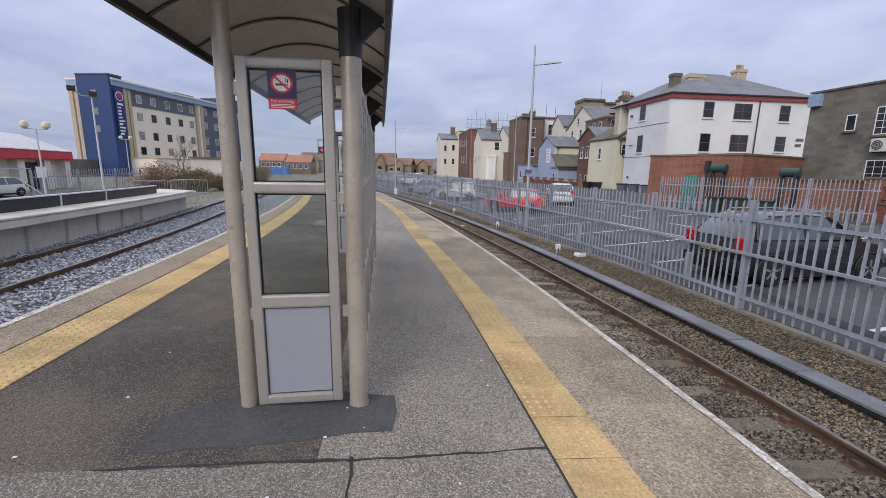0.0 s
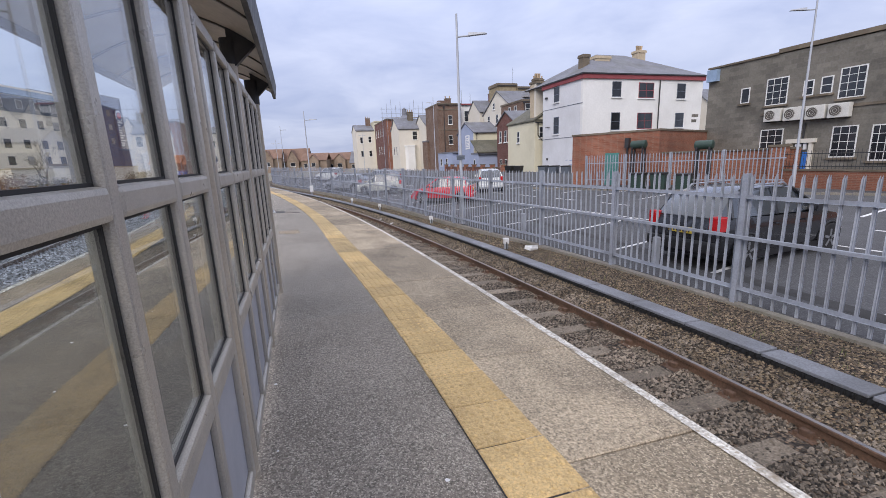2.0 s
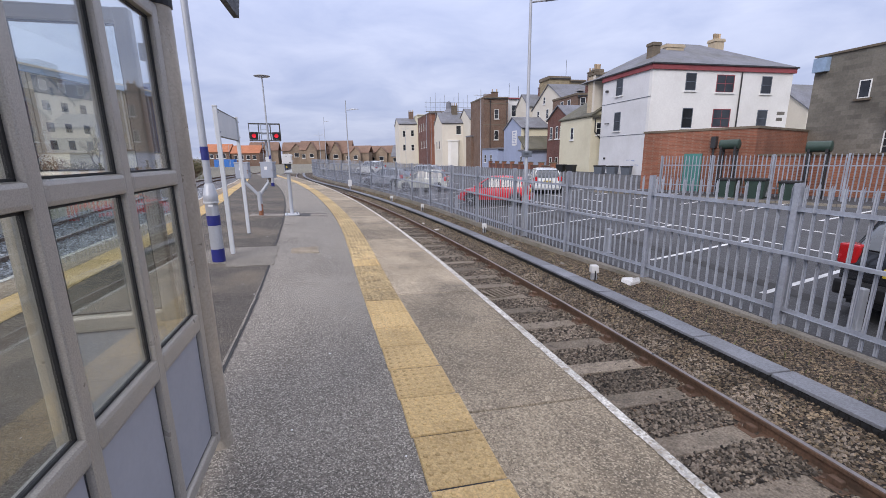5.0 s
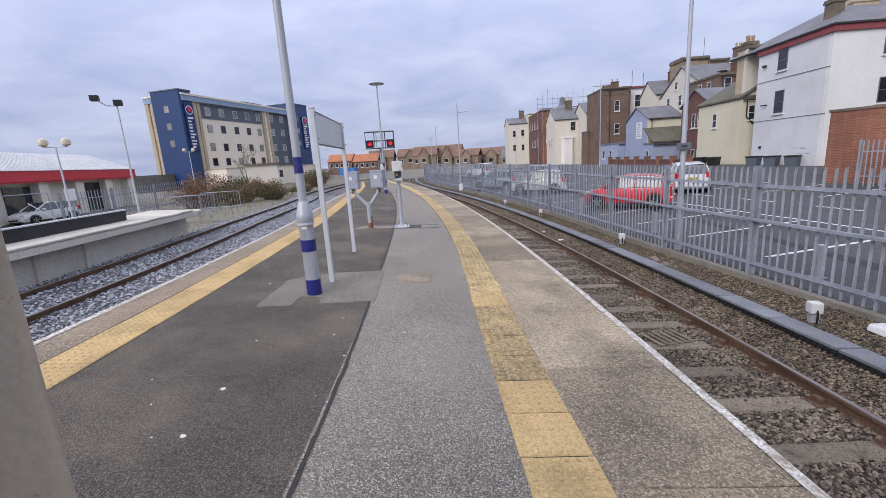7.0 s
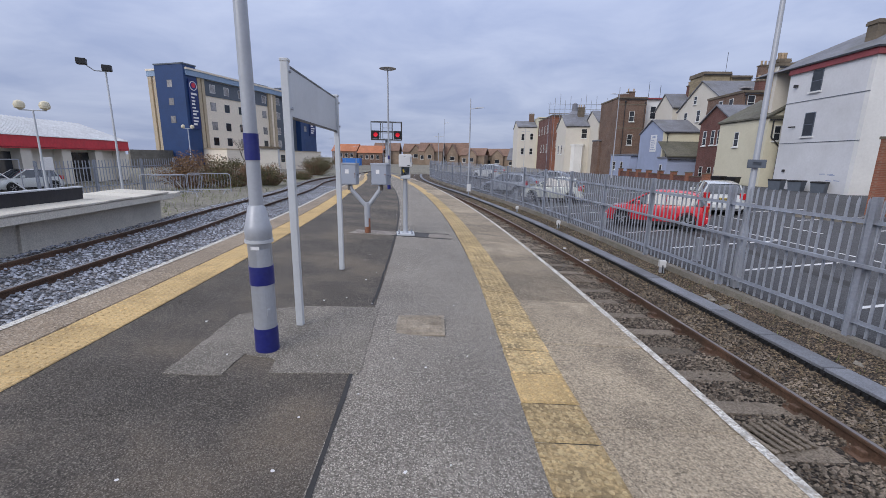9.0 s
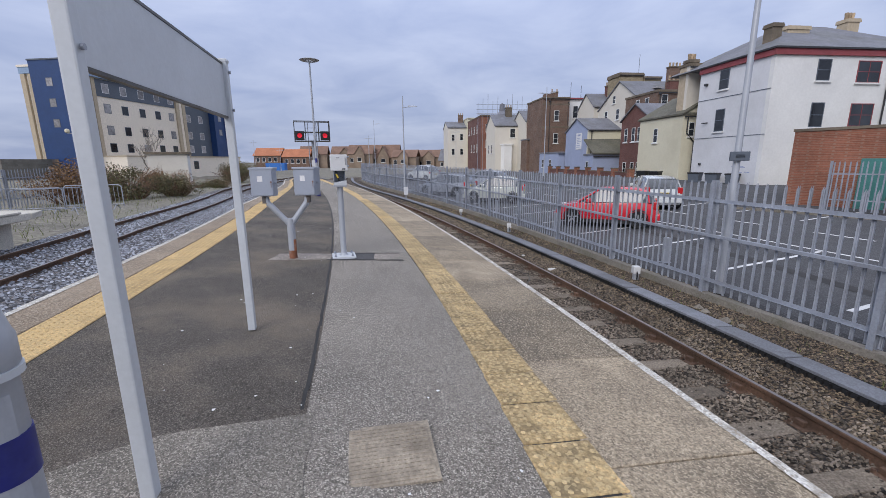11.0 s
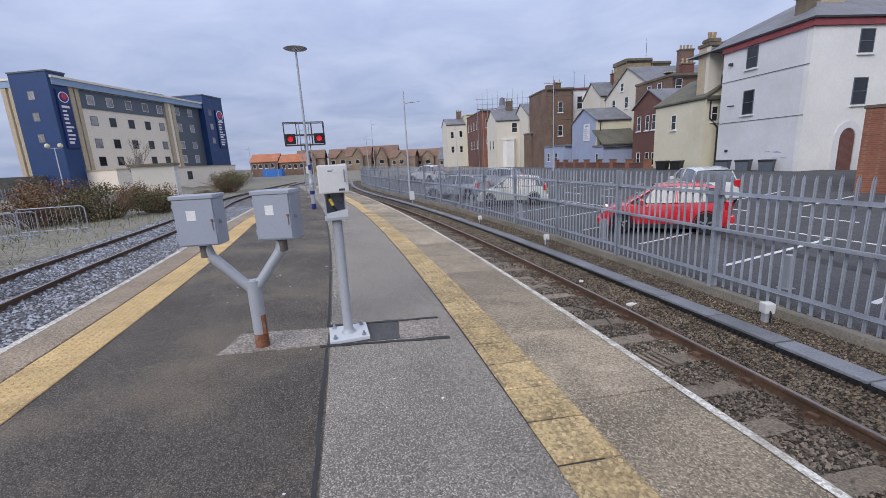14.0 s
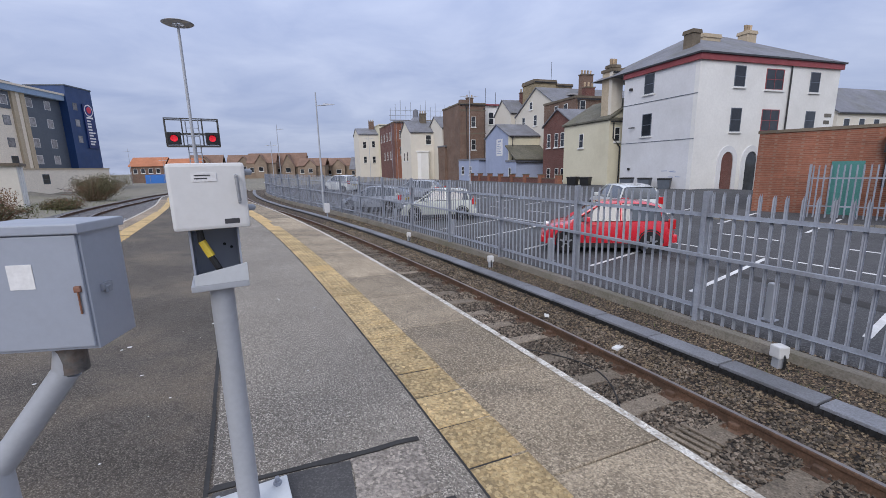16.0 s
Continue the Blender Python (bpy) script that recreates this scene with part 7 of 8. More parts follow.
# ---- hotel ----
def hotel():
    m = pose(-59.9, 69.2, 0, 0, 0, 87.1)
    t = thing("hotel", m, "five-storey hotel with navy towers, beige walls and slate-grey cladding", "hotel", h=13.0)
    zb = -4.0
    part("main_wall", Bld().box(0.4, 21.4, 0.4, 8.2, zb, 12.7), M["beige"], t, "beige rendered wall")
    part("upper_cladding", Bld().box(4.2, 20.6, 0.28, 0.4, 9.95, 12.55), M["slate_clad"], t, "dark slate-grey cladding band")
    part("grey_wall", Bld().box(23.2, 31.0, 0.7, 14.5, zb, 12.9), M["slate_clad"], t, "slate-grey clad wing")
    for x0, x1 in ((2.5, 3.2), (3.4, 4.0), (20.8, 21.6), (22.4, 23.2)):
        part("pilaster", Bld().box(x0, x1, 0.05, 0.5, zb, 12.65), M["tan"], t)
    part("pilaster", Bld().box(21.4, 23.2, 0.2, 14, zb, 12.65), M["beige"], t)
    for y0, y1 in ((6.15, 6.9), (7.4, 8.15)):
        part("pilaster", Bld().box(0.1, 0.4, y0, y1, zb, 12.6), M["tan"], t)
    part("fascia", Bld().box(0.1, 31, -0.25, 8.3, 12.65, 13.55), M["skyblue"], t, "pale steel-blue roof fascia")
    part("roof_edge", Bld().box(0.0, 31.1, -0.4, 8.4, 13.55, 13.85), M["beige"], t)
    part("plant_room", Bld().box(20, 26, 4, 8, 13.8, 15.0), M["slate_clad"], t)
    for x0, x1, y0, y1, top in ((-0.3, 2.3, 0.0, 6.0, 14.3), (31.0, 37.4, -0.6, 6.0, 15.3)):
        tw = part("tower", Bld().box(x0, x1, y0, y1, zb, top), M["navy"], t, "navy blue clad stair tower")
        part("tower_cap", Bld().box(x0 - 0.1, x1 + 0.1, y0 - 0.1, y1 + 0.1, top, top + 0.2), M["slate_clad"], tw)
    part("end_wall", Bld().box(37.4, 39.8, 1.5, 12, zb, 14.6), M["beige"], t)
    for (x0, x1, z0, z1, y) in ((0.35, 2.15, 4.0, 12.1, -0.22), (34.4, 37.0, 4.6, 12.6, -0.82)):
        sg = new("vertical_sign")
        sg.parent = t
        tagged(sg, "navy sign with a round emblem and white lettering bars")
        part("sign_panel", Bld().box(x0, x1, y, y + 0.2, z0, z1), M["navy_sign"], sg)
        cx, cz, r = (x0 + x1) / 2, z1 - 1.05, (x1 - x0) * 0.42
        part("emblem_ring", Bld().cyl((cx, y - 0.02, cz), (cx, y, cz), r, r, 20), M["sign_white"], sg)
        part("emblem_blue", Bld().cyl((cx, y - 0.04, cz), (cx, y - 0.02, cz), r * 0.82, r * 0.82, 20), M["blue_band"], sg)
        part("emblem_red", Bld().cyl((cx + 0.05, y - 0.06, cz + 0.1), (cx + 0.05, y - 0.04, cz + 0.1), r * 0.55, r * 0.55, 16), M["sign_red"], sg)
        n = 10
        for i in range(n):
            z = z1 - 2.15 - i * (z1 - z0 - 2.6) / n
            w = (0.9, 0.5, 0.55, 0.5, 0.55, 0.9, 0.55, 0.85, 0.75, 0.55)[i] * (x1 - x0) * 0.7
            part("letter_bar", Bld().box(cx - (x1 - x0) * 0.32, cx - (x1 - x0) * 0.32 + w, y - 0.03, y, z - 0.38, z - 0.05 - (0.08 if i % 3 else 0)), M["sign_white"], sg)
    for z, yy in ((11.25, 0.28), (8.2, 0.4), (4.85, 0.4), (2.1, 0.4)):
        for i, x in enumerate((5.9, 9.2, 12.8, 16.3, 19.6)):
            window(t, pose(0, yy, 0), x - 0.62, x + 0.62, z - 0.72, z + 0.72, "white_frame" if z > 10 else "slate_clad", "win_mid" if (i * 3 + int(z)) % 4 == 0 or z > 10 else "win", (0, 0), sill=False)
        for x in (24.6, 28.2):
            window(t, pose(0, 0.7, 0), x - 0.62, x + 0.62, z - 0.5, z + 0.95, "white_frame", "win_mid", (0, 0), sill=False)
    for z in (11.3, 8.4, 5.5):
        window(t, pose(-0.3, 6.0, 0, 0, 0, -90), 2.4, 3.5, z - 0.6, z + 0.6, "slate_clad", "win_mid", (0, 0), sill=False)
        window(t, pose(0, -0.6, 0), 32.2, 33.3, z, z + 1.3, "slate_clad", "win_mid", (0, 0), sill=False)
    part("ground_floor", Bld().box(2.3, 32.0, -5.0, 0.35, zb, 0.6), M["beige"], t, "single-storey cream front range")
    part("ground_cap", Bld().box(2.2, 32.1, -5.1, 0.4, 0.6, 0.8), M["tan"], t)
    part("low_wall", Bld().box(-8, -0.3, 4.0, 4.4, zb, 0.3), M["greystone"], t)
    window(t, pose(0, -5.0, 0), 11.0, 12.3, -1.6, -0.1, "slate_clad", "win", (0, 1), sill=False)
    window(t, pose(0, -5.0, 0), 17.0, 18.3, -1.6, -0.1, "slate_clad", "win", (0, 1), sill=False)


hotel()

# pale flat-roofed hut
t = thing("relay_hut", pose(-28.1, 48.2, -2.3, 0, 0, 30), "pale cream flat-roofed hut beside the track", "hut")
part("wall", Bld().box(-3.2, 0, 0, 0.2, 0, 3.95), M["render_ivory"], t)
# this end wall takes a whiter tone than the other three
part("wall", Bld().box(-0.2, 0, 0.2, 3.0, 0, 3.95), M["render_white"], t, "end wall in a whiter tone")
part("wall", Bld().box(-3.2, -3.0, 0.2, 3.0, 0, 3.95), M["render_ivory"], t)
part("wall", Bld().box(-3.0, -0.2, 2.8, 3.0, 0, 3.95), M["render_ivory"], t)
part("roof", Bld().box(-3.4, 0.2, -0.2, 3.2, 3.95, 4.14), M["stone_dark"], t, "dark flat roof edge")
part("door", Bld().box(-2.4, -1.5, -0.05, 0, 0, 2.1).box(-2.3, -1.6, -0.07, -0.05, 0.2, 1.9), M["render_cream"], t)
for yy in (0.9, 1.8):
    part("panel_joint", Bld().box(0, 0.02, yy, yy + 0.04, 0.1, 3.9), M["render_grey"], t)


# ---- retail shed ----
t = thing("retail_shed", pose(-27.5, 5.2, -2.5, 0, 0, 110.7), "long low retail shed with red fascia and ribbed metal roof", "shop building")
part("wall", Bld().box(0, 39.6, 0.6, 1.0, 0, 2.95), M["render_ivory"], t)
part("end_wall", Bld().box(39.2, 39.6, 1.0, 12, 0, 2.95), M["render_ivory"], t)
part("soffit", Bld().box(0, 39.8, -0.3, 1.0, 2.9, 2.96), M["black"], t)
part("fascia", Bld().box(0, 39.8, -0.3, -0.1, 2.85, 3.75).box(39.6, 39.8, -0.1, 12, 2.85, 3.75), M["red"], t, "bright red fascia")
b = Bld().add([(-0.2, -0.4, 3.75), (40.0, -0.4, 3.75), (38.6, 4.0, 5.4), (-0.2, 4.0, 5.4), (38.6, 12, 5.4), (-0.2, 12, 5.4), (40, 12, 3.75)], [(0, 1, 2, 3), (3, 2, 4, 5), (1, 6, 4, 2)])
r_ = part("roof", b, M["metal_roof"], t, "pale ribbed metal roof")
for i in range(100):
    x = i * 0.4
    part("roof_rib", Bld().add([(x, -0.4, 3.76), (x + 0.07, -0.4, 3.76), (x + 0.07, 4.0, 5.41), (x, 4.0, 5.41), (x + 0.02, -0.4, 3.83), (x + 0.05, -0.4, 3.83), (x + 0.05, 4.0, 5.48), (x + 0.02, 4.0, 5.48)], [(4, 5, 6, 7), (0, 4, 7, 3), (5, 1, 2, 6), (0, 1, 5, 4)]), M["metal_roof"], r_)
for x in (2, 7, 12, 17, 22, 27, 31, 35, 38.6):
    part("pier", Bld().box(x, x + 1.0, -0.05, 0.6, 0, 2.9), M["render_ivory"], t)
for x in (4, 14, 24.5, 33):
    part("shopfront", Bld().box(x, x + 2.4, 0.52, 0.6, 0.1, 2.6), M["win"], t, "dark shop opening")


def globe_lamp(x, y, z, h):
    t = thing("globe_lamp", pose(x, y, z, 0, 0, 35), "twin white globe lamp post in the yard", "lamp post", "yard lamps")
    part("column", Bld().cyl((0, 0, 0), (0, 0, h), 0.06, 0.04, 10), M["post_white"], t, smooth=True)
    part("cross_arm", Bld().cyl((-0.55, 0, h), (0.55, 0, h), 0.03, 0.03, 8), M["post_white"], t)
    for s in (-0.5, 0.5):
        part("globe", Bld().lathe([(0.07, h + 0.02), (0.20, h + 0.10), (0.235, h + 0.24), (0.18, h + 0.40), (0.05, h + 0.47)], 16, pose(s, 0, 0)), M["pot_globe"], t, "cream plastic globe", smooth=True)


M["pot_globe"] = mat("cream_globe", (0.66, 0.60, 0.44), 0.4, var=0.05, bump=0)
globe_lamp(-25.4, 24.0, -2.0, 4.6)
globe_lamp(-43.3, 52.4, -2.5, 5.8)
t = thing("floodlight_mast", pose(-24.6, 27.4, left_z(-19), 0, 0, 40), "slim mast carrying two floodlights", "floodlight")
part("column", Bld().cyl((0, 0, 0), (0, 0, 6.9), 0.07, 0.045, 10), M["post_white"], t, smooth=True)
part("cross_arm", Bld().tube([(-0.9, 0, 7.15), (-0.5, 0, 6.85), (0.1, 0, 6.85)], 0.03, 8), M["post_grey"], t)
for x, z in ((-1.0, 7.2), (0.1, 6.95)):
    part("floodlight", Bld().rbox(x - 0.22, x + 0.22, -0.3, 0.1, z - 0.1, z + 0.22, 0.03, pose(0, 0, 0, 0, 0, 0)).rbox(x - 0.1, x + 0.1, 0.1, 0.25, z - 0.05, z + 0.15, 0.02), M["black"], t, "black floodlight")


# ---- bushes, tree, weeds ----
def bush(x, y, z, r, h, n, key, label, seed):
    rr = random.Random(seed)
    t = thing("bush", pose(x, y, z), label, "bush", "lineside bushes")
    b = Bld()
    for i in range(90):
        a, q = rr.uniform(0, 6.283), rr.random() ** 0.5
        p0 = Vector((r * 0.35 * q * math.cos(a), r * 0.35 * q * math.sin(a), 0))
        e = Vector((r * 1.05 * q * math.cos(a + rr.uniform(-0.4, 0.4)), r * 1.05 * q * math.sin(a + rr.uniform(-0.4, 0.4)), h * rr.uniform(0.55, 1.12) * (1.05 - 0.5 * q)))
        mid = (p0 + e) / 2 + Vector((rr.uniform(-0.2, 0.2), rr.uniform(-0.2, 0.2), 0.25))
        b.cyl(p0, mid, 0.022, 0.014, 4, caps=False).cyl(mid, e, 0.014, 0.004, 4, caps=False)
        for k in range(3):
            f = mid.lerp(e, rr.random())
            b.cyl(f, f + Vector((rr.uniform(-0.4, 0.4), rr.uniform(-0.4, 0.4), rr.uniform(0, 0.4))), 0.008, 0.002, 3, caps=False)
    part("branchwork", b, M["twig"], t)
    b = Bld()
    lumps = [(rr.uniform(-0.65, 0.65) * r, rr.uniform(-0.65, 0.65) * r, rr.uniform(0.2, 0.8) * h, rr.uniform(0.25, 0.5)) for _ in range(14)]
    for i in range(n):
        lx, ly, lz, lr = lumps[i % len(lumps)]
        v = Vector((rr.gauss(0, 1), rr.gauss(0, 1), rr.gauss(0, 1))).normalized() * lr * r * rr.random() ** 0.4
        c = Vector((lx, ly, lz)) + Vector((v.x, v.y, v.z * 0.7))
        if c.z < 0.02:
            c.z = rr.uniform(0.02, 0.3)
        d1 = Vector((rr.gauss(0, 1), rr.gauss(0, 1), rr.gauss(0, 1))).normalized()
        d2 = d1.orthogonal().normalized()
        k = rr.uniform(0.03, 0.075)
        b.add([c - d1 * k, c + d2 * k * 0.5, c + d1 * k, c - d2 * k * 0.5], [(0, 1, 2, 3)])
    part("foliage", b, M[key], t)["kind"] = "stuff"


bush(-23.6, 31.6, left_z(-18.5), 2.3, 2.6, 5200, "leaf_rust", "tangled rust-brown bush on the bank", 21)
bush(-21.0, 32.3, left_z(-16), 2.0, 2.2, 4200, "leaf", "tangled olive-brown bush on the bank", 22)
bush(-24.4, 39.6, left_z(-16), 1.8, 2.0, 3800, "leaf_rust", "tangled brown bush beside the hut", 23)
bush(-20.2, 35.2, left_z(-14), 1.6, 1.4, 3000, "leaf", "low green bramble bush by the ballast", 24)
bush(-23.6, 45.2, left_z(-16), 1.2, 0.9, 2200, "leaf", "scrubby green bush near the hut", 25)
bush(-27.0, 54.0, left_z(-14), 2.2, 2.2, 3000, "leaf", "scrubby green bush on the far bank", 26)
bush(-29.5, 58.5, left_z(-14), 2.2, 2.0, 3000, "leaf", "scrubby green bush on the far bank", 27)
bush(-33.0, 66.0, left_z(-14), 2.5, 2.2, 3000, "leaf", "scrubby green bush on the far bank", 28)


def bare_tree(x, y, z, h, seed):
    rr = random.Random(seed)
    t = thing("bare_tree", pose(x, y, z), "leafless young tree before the hotel", "tree")
    b = Bld()

    def grow(p, d, l, r, k):
        q = p + d * l
        b.cyl(p, q, r, r * 0.62, 5, caps=False)
        if k == 0:
            return
        for i in range(3 if k > 1 else 4):
            nd = (d + Vector((rr.uniform(-0.6, 0.6), rr.uniform(-0.6, 0.6), rr.uniform(-0.05, 0.45)))).normalized()
            grow(p.lerp(q, rr.uniform(0.55, 1.0)), nd, l * rr.uniform(0.6, 0.85), r * 0.55, k - 1)

    grow(Vector((0, 0, 0)), Vector((0, 0, 1)), h * 0.3, 0.14, 5)
    part("trunk", b, M["bark"], t)


bare_tree(-41.2, 60.0, -2.5, 8.6, 4)

rr = random.Random(31)
b = Bld()
for i in range(5200):
    k = rr.random()
    if k < 0.30:
        p = P(rr.uniform(S(0), S(34)), rr.uniform(3.4, 4.6))
        z = -0.74
    else:
        p = P(rr.uniform(S(14), S(60)), rr.uniform(-17.0, -10.7) - (1.5 if k > 0.8 else 0))
        z = left_z(side(p.x, p.y)[0]) - 0.02
    h = rr.uniform(0.04, 0.13) if k < 0.30 else rr.uniform(0.08, 0.27)
    a = rr.uniform(0, 6.283)
    w = 0.006 if k < 0.3 else 0.011
    q = Vector((math.cos(a) * w, math.sin(a) * w, 0))
    tip = Vector((rr.uniform(-0.5, 0.5) * h, rr.uniform(-0.5, 0.5) * h, h))
    c = Vector((p.x, p.y, z))
    b.add([c - q, c + q, c + tip * 0.6 + q * 0.5, c + tip], [(0, 1, 2, 3)])
tagged(part("rough_grass", b, M["grass"]), "sparse weeds and rough grass along the line", "grass", kind="stuff")

# ---- far houses ----
for i, (x, y, w, key, lab) in enumerate(((-72, 182, 11, "tile_brown", "brown"), (-60, 186, 12, "tile_brown", "brown"), (-51, 180, 10, "tile_brown", "brown"), (-43, 184, 12, "tile_brown", "brown"), (-33, 180, 10, "tile_brown", "brown"), (-24, 186, 12, "tile_brown", "brown"), (-14, 182, 9, "slate", "grey"))):
    t = thing("distant_house", pose(x, y, 0, 0, 0, 10 - i * 4), f"distant tan house with {lab} tiled roof", "house", "distant houses")
    ze, zr = 4.2 + (i % 3) * 0.5, 7.4 + (i * 5 % 4) * 0.6
    part("wall", Bld().box(0, w, 0, 8, -2, ze), M["far_wall"], t)
    part("roof", gable(Bld(), 0, w, 0, 8, ze, zr, "x", 0.3), M[key], t)
    part("cross_gable", gable(Bld(), w * 0.3, w * 0.7, -1.5, 4, ze, zr - 0.6, "y", 0.25), M[key], t)
    part("gable_front", Bld().prism([(w * 0.3, -1.4), (w * 0.7, -1.4), (w * 0.7, 0), (w * 0.3, 0)], -2, ze).add([(w * 0.3, -1.4, ze), (w * 0.7, -1.4, ze), (w * 0.5, -1.4, zr - 0.6)], [(0, 1, 2)]), M["far_wall"], t)
    window(t, pose(0, 0, 0), w * 0.08, w * 0.22, 1.8, 3.4, "white_frame", "win", (0, 0))
    window(t, pose(0, -1.4, 0), w * 0.42, w * 0.58, 2.0, 3.6, "white_frame", "win", (0, 0))
for x, w in ((-75, 9), (-65, 9)):
    t = thing("distant_house", pose(x, 150, 0, 0, 0, 4), "distant brick house with orange tiled roof", "house", "distant houses")
    part("wall", Bld().box(0, w, 0, 7, -3, 2.6), M["brick_brown"], t)
    part("roof", gable(Bld(), 0, w, 0, 7, 2.6, 5.0, "x", 0.3), M["tile_orange"], t)
    for k in range(4):
        window(t, pose(0, 0, 0), 0.8 + k * 2, 1.9 + k * 2, 0.4, 1.8, "white_frame", "win", (0, 0))
t = thing("storage_container", pose(-66, 140, -2.6, 0, 0, 5), "bright blue storage container in the distance", "container")
part("body", Bld().rbox(0, 6, 0, 2.4, 0, 2.9, 0.05), M["door_blue"], t)
part("door_bars", Bld().cyl((1.2, -0.05, 0.2), (1.2, -0.05, 2.7), 0.04, 0.04, 6).cyl((4.6, -0.05, 0.2), (4.6, -0.05, 2.7), 0.04, 0.04, 6), M["galv"], t)
for x, y, h in ((-64, 130, 6.8), (-60, 138, 5.0)):
    street_lamp(x, y, -2.6, h + 2.6, 20, "distant yard lamp post", 2)


# ---- cars ----
def car(m, paint, label, wheel_face=1, plate_key="plate_y", tint="car_glass", roof_rails=False, h=1.46):
    """A hatchback, x forwards: lower body, glazed cabin, roof, wheels, lamps, bumpers and plates."""
    t = thing("car", m, label, "car", "parked cars")
    k = h / 1.46
    st = [(-2.0, 0.36, 0.74, 0.70), (-1.92, 0.24, 0.93, 0.80), (-1.5, 0.2, 0.97, 0.86), (-0.6, 0.2, 0.95, 0.87), (0.5, 0.2, 0.93, 0.87), (1.05, 0.2, 0.92, 0.86), (1.6, 0.22, 0.83, 0.83), (1.92, 0.24, 0.70, 0.74), (2.03, 0.32, 0.58, 0.62)]
    b = Bld()
    ring = []
    for x, zl, zb, w in st:
        zb *= k
        ring += [(x, -w * 0.9, zl), (x, -w, zl + 0.18), (x, -w * 1.0, zl + (zb - zl) * 0.62), (x, -w * 0.94, zb - 0.03), (x, -w * 0.72, zb), (x, w * 0.72, zb), (x, w * 0.94, zb - 0.03), (x, w * 1.0, zl + (zb - zl) * 0.62), (x, w, zl + 0.18), (x, w * 0.9, zl)]
    n = 10
    f = [(i * n + j, i * n + (j + 1) % n, (i + 1) * n + (j + 1) % n, (i + 1) * n + j) for i in range(len(st) - 1) for j in range(n)]
    f = [q[::-1] for q in f] + [tuple(range(n)), tuple(range((len(st) - 1) * n, len(st) * n))[::-1]]
    part("body", b.add(ring, f), M[paint], t, smooth=True)
    cab = [(-1.93, 0.93, 0.95, 0.70, 0.70), (-1.55, 0.95, 1.36, 0.77, 0.62), (-1.15, 0.95, 1.44, 0.78, 0.61), (-0.4, 0.94, 1.47, 0.79, 0.61), (0.25, 0.93, 1.44, 0.79, 0.60), (0.62, 0.93, 1.25, 0.77, 0.62), (1.12, 0.91, 0.93, 0.72, 0.70)]

    def cabin(z_add, w_add, i0, i1, top_only):
        b = Bld()
        v = []
        for x, zb, zt, wb, wt in cab[i0:i1]:
            zb, zt = zb * k, zt * k + z_add
            v += [(x, -wb - w_add, zb), (x, -wt - w_add, zt - 0.05), (x, -wt + 0.10, zt), (x, wt - 0.10, zt), (x, wt + w_add, zt - 0.05), (x, wb + w_add, zb)]
        g = []
        js = (1, 2, 3) if top_only else (0, 1, 2, 3, 4)
        for i in range(i1 - i0 - 1):
            for j in js:
                g.append((i * 6 + j, (i + 1) * 6 + j, (i + 1) * 6 + j + 1, i * 6 + j + 1))
        return b.add(v, g)

    part("glasshouse", cabin(0, 0, 0, 7, False), M[tint], t, "dark tinted car windows", smooth=True)
    part("roof_panel", cabin(0.012, 0.012, 1, 5, True), M[paint], t, smooth=True)
    for s in (-1, 1):
        for i0, i1 in ((1, 2), (3, 3), (4, 6)):
            b = Bld()
            x0, zb0, zt0, wb0, wt0 = cab[i0]
            x1, zb1, zt1, wb1, wt1 = cab[i1]
            lo, hi = (x1 if i0 == 4 else x0 - (0.1 if i0 == 1 else 0.0)), x0
            b.tube([(lo, s * (wb1 + 0.01 if i0 == 4 else wb0 + 0.01), (zb1 if i0 == 4 else zb0) * k), (hi, s * (wt0 + 0.012), (zt0 - 0.04) * k)], 0.035, 6)
            part("pillar", b, M[paint], t)
        part("mirror", Bld().rbox(0.55, 0.75, s * 0.88 - 0.1, s * 0.88 + 0.1, 0.93 * k, 1.07 * k, 0.03), M[paint], t)
        part("sill", Bld().box(-1.1, 1.1, s * 0.80 - 0.05, s * 0.80 + 0.05, 0.17, 0.3), M["black"], t, "black sill")
        for x in (-1.28, 1.28):
            wh = part("wheel", Bld().lathe([(0.20, -0.10), (0.31, -0.10), (0.33, -0.06), (0.33, 0.06), (0.31, 0.10), (0.20, 0.10)], 22, pose(x, s * 0.80, 0.33, 90, 0, 0)), M["tyre"], t, "black tyre", smooth=True)
            part("rim", Bld().lathe([(0.03, -0.085), (0.21, -0.075), (0.21, 0.075), (0.03, 0.085)], 18, pose(x, s * 0.81, 0.33, 90, 0, 0)), M["rim"], wh, "silver alloy rim", smooth=True)
            arch = Bld()
            pts = [(x + 0.37 * math.cos(math.pi * i / 12), s * 0.868, 0.33 + 0.37 * math.sin(math.pi * i / 12)) for i in range(13)]
            part("wheel_arch", arch.tube(pts, 0.022, 5), M["black"], wh)
            b = Bld()
            for i in range(5):
                a = 2 * math.pi * i / 5
                b.box(-0.025, 0.025, -0.004, 0.004, 0.04, 0.2, pose(x, s * 0.905, 0.33, 0, math.degrees(a), 0))
            part("spoke", b, M["rim"], wh)
        part("tail_lamp", Bld().rbox(-1.99, -1.78, s * 0.70 - 0.11, s * 0.70 + 0.13, 0.72 * k, 1.0 * k, 0.03), M["tail"], t, "red tail lamp")
        part("head_lamp", Bld().rbox(1.72, 1.98, s * 0.62 - 0.12, s * 0.62 + 0.1, 0.62, 0.75, 0.03), M["head"], t, "clear headlamp")
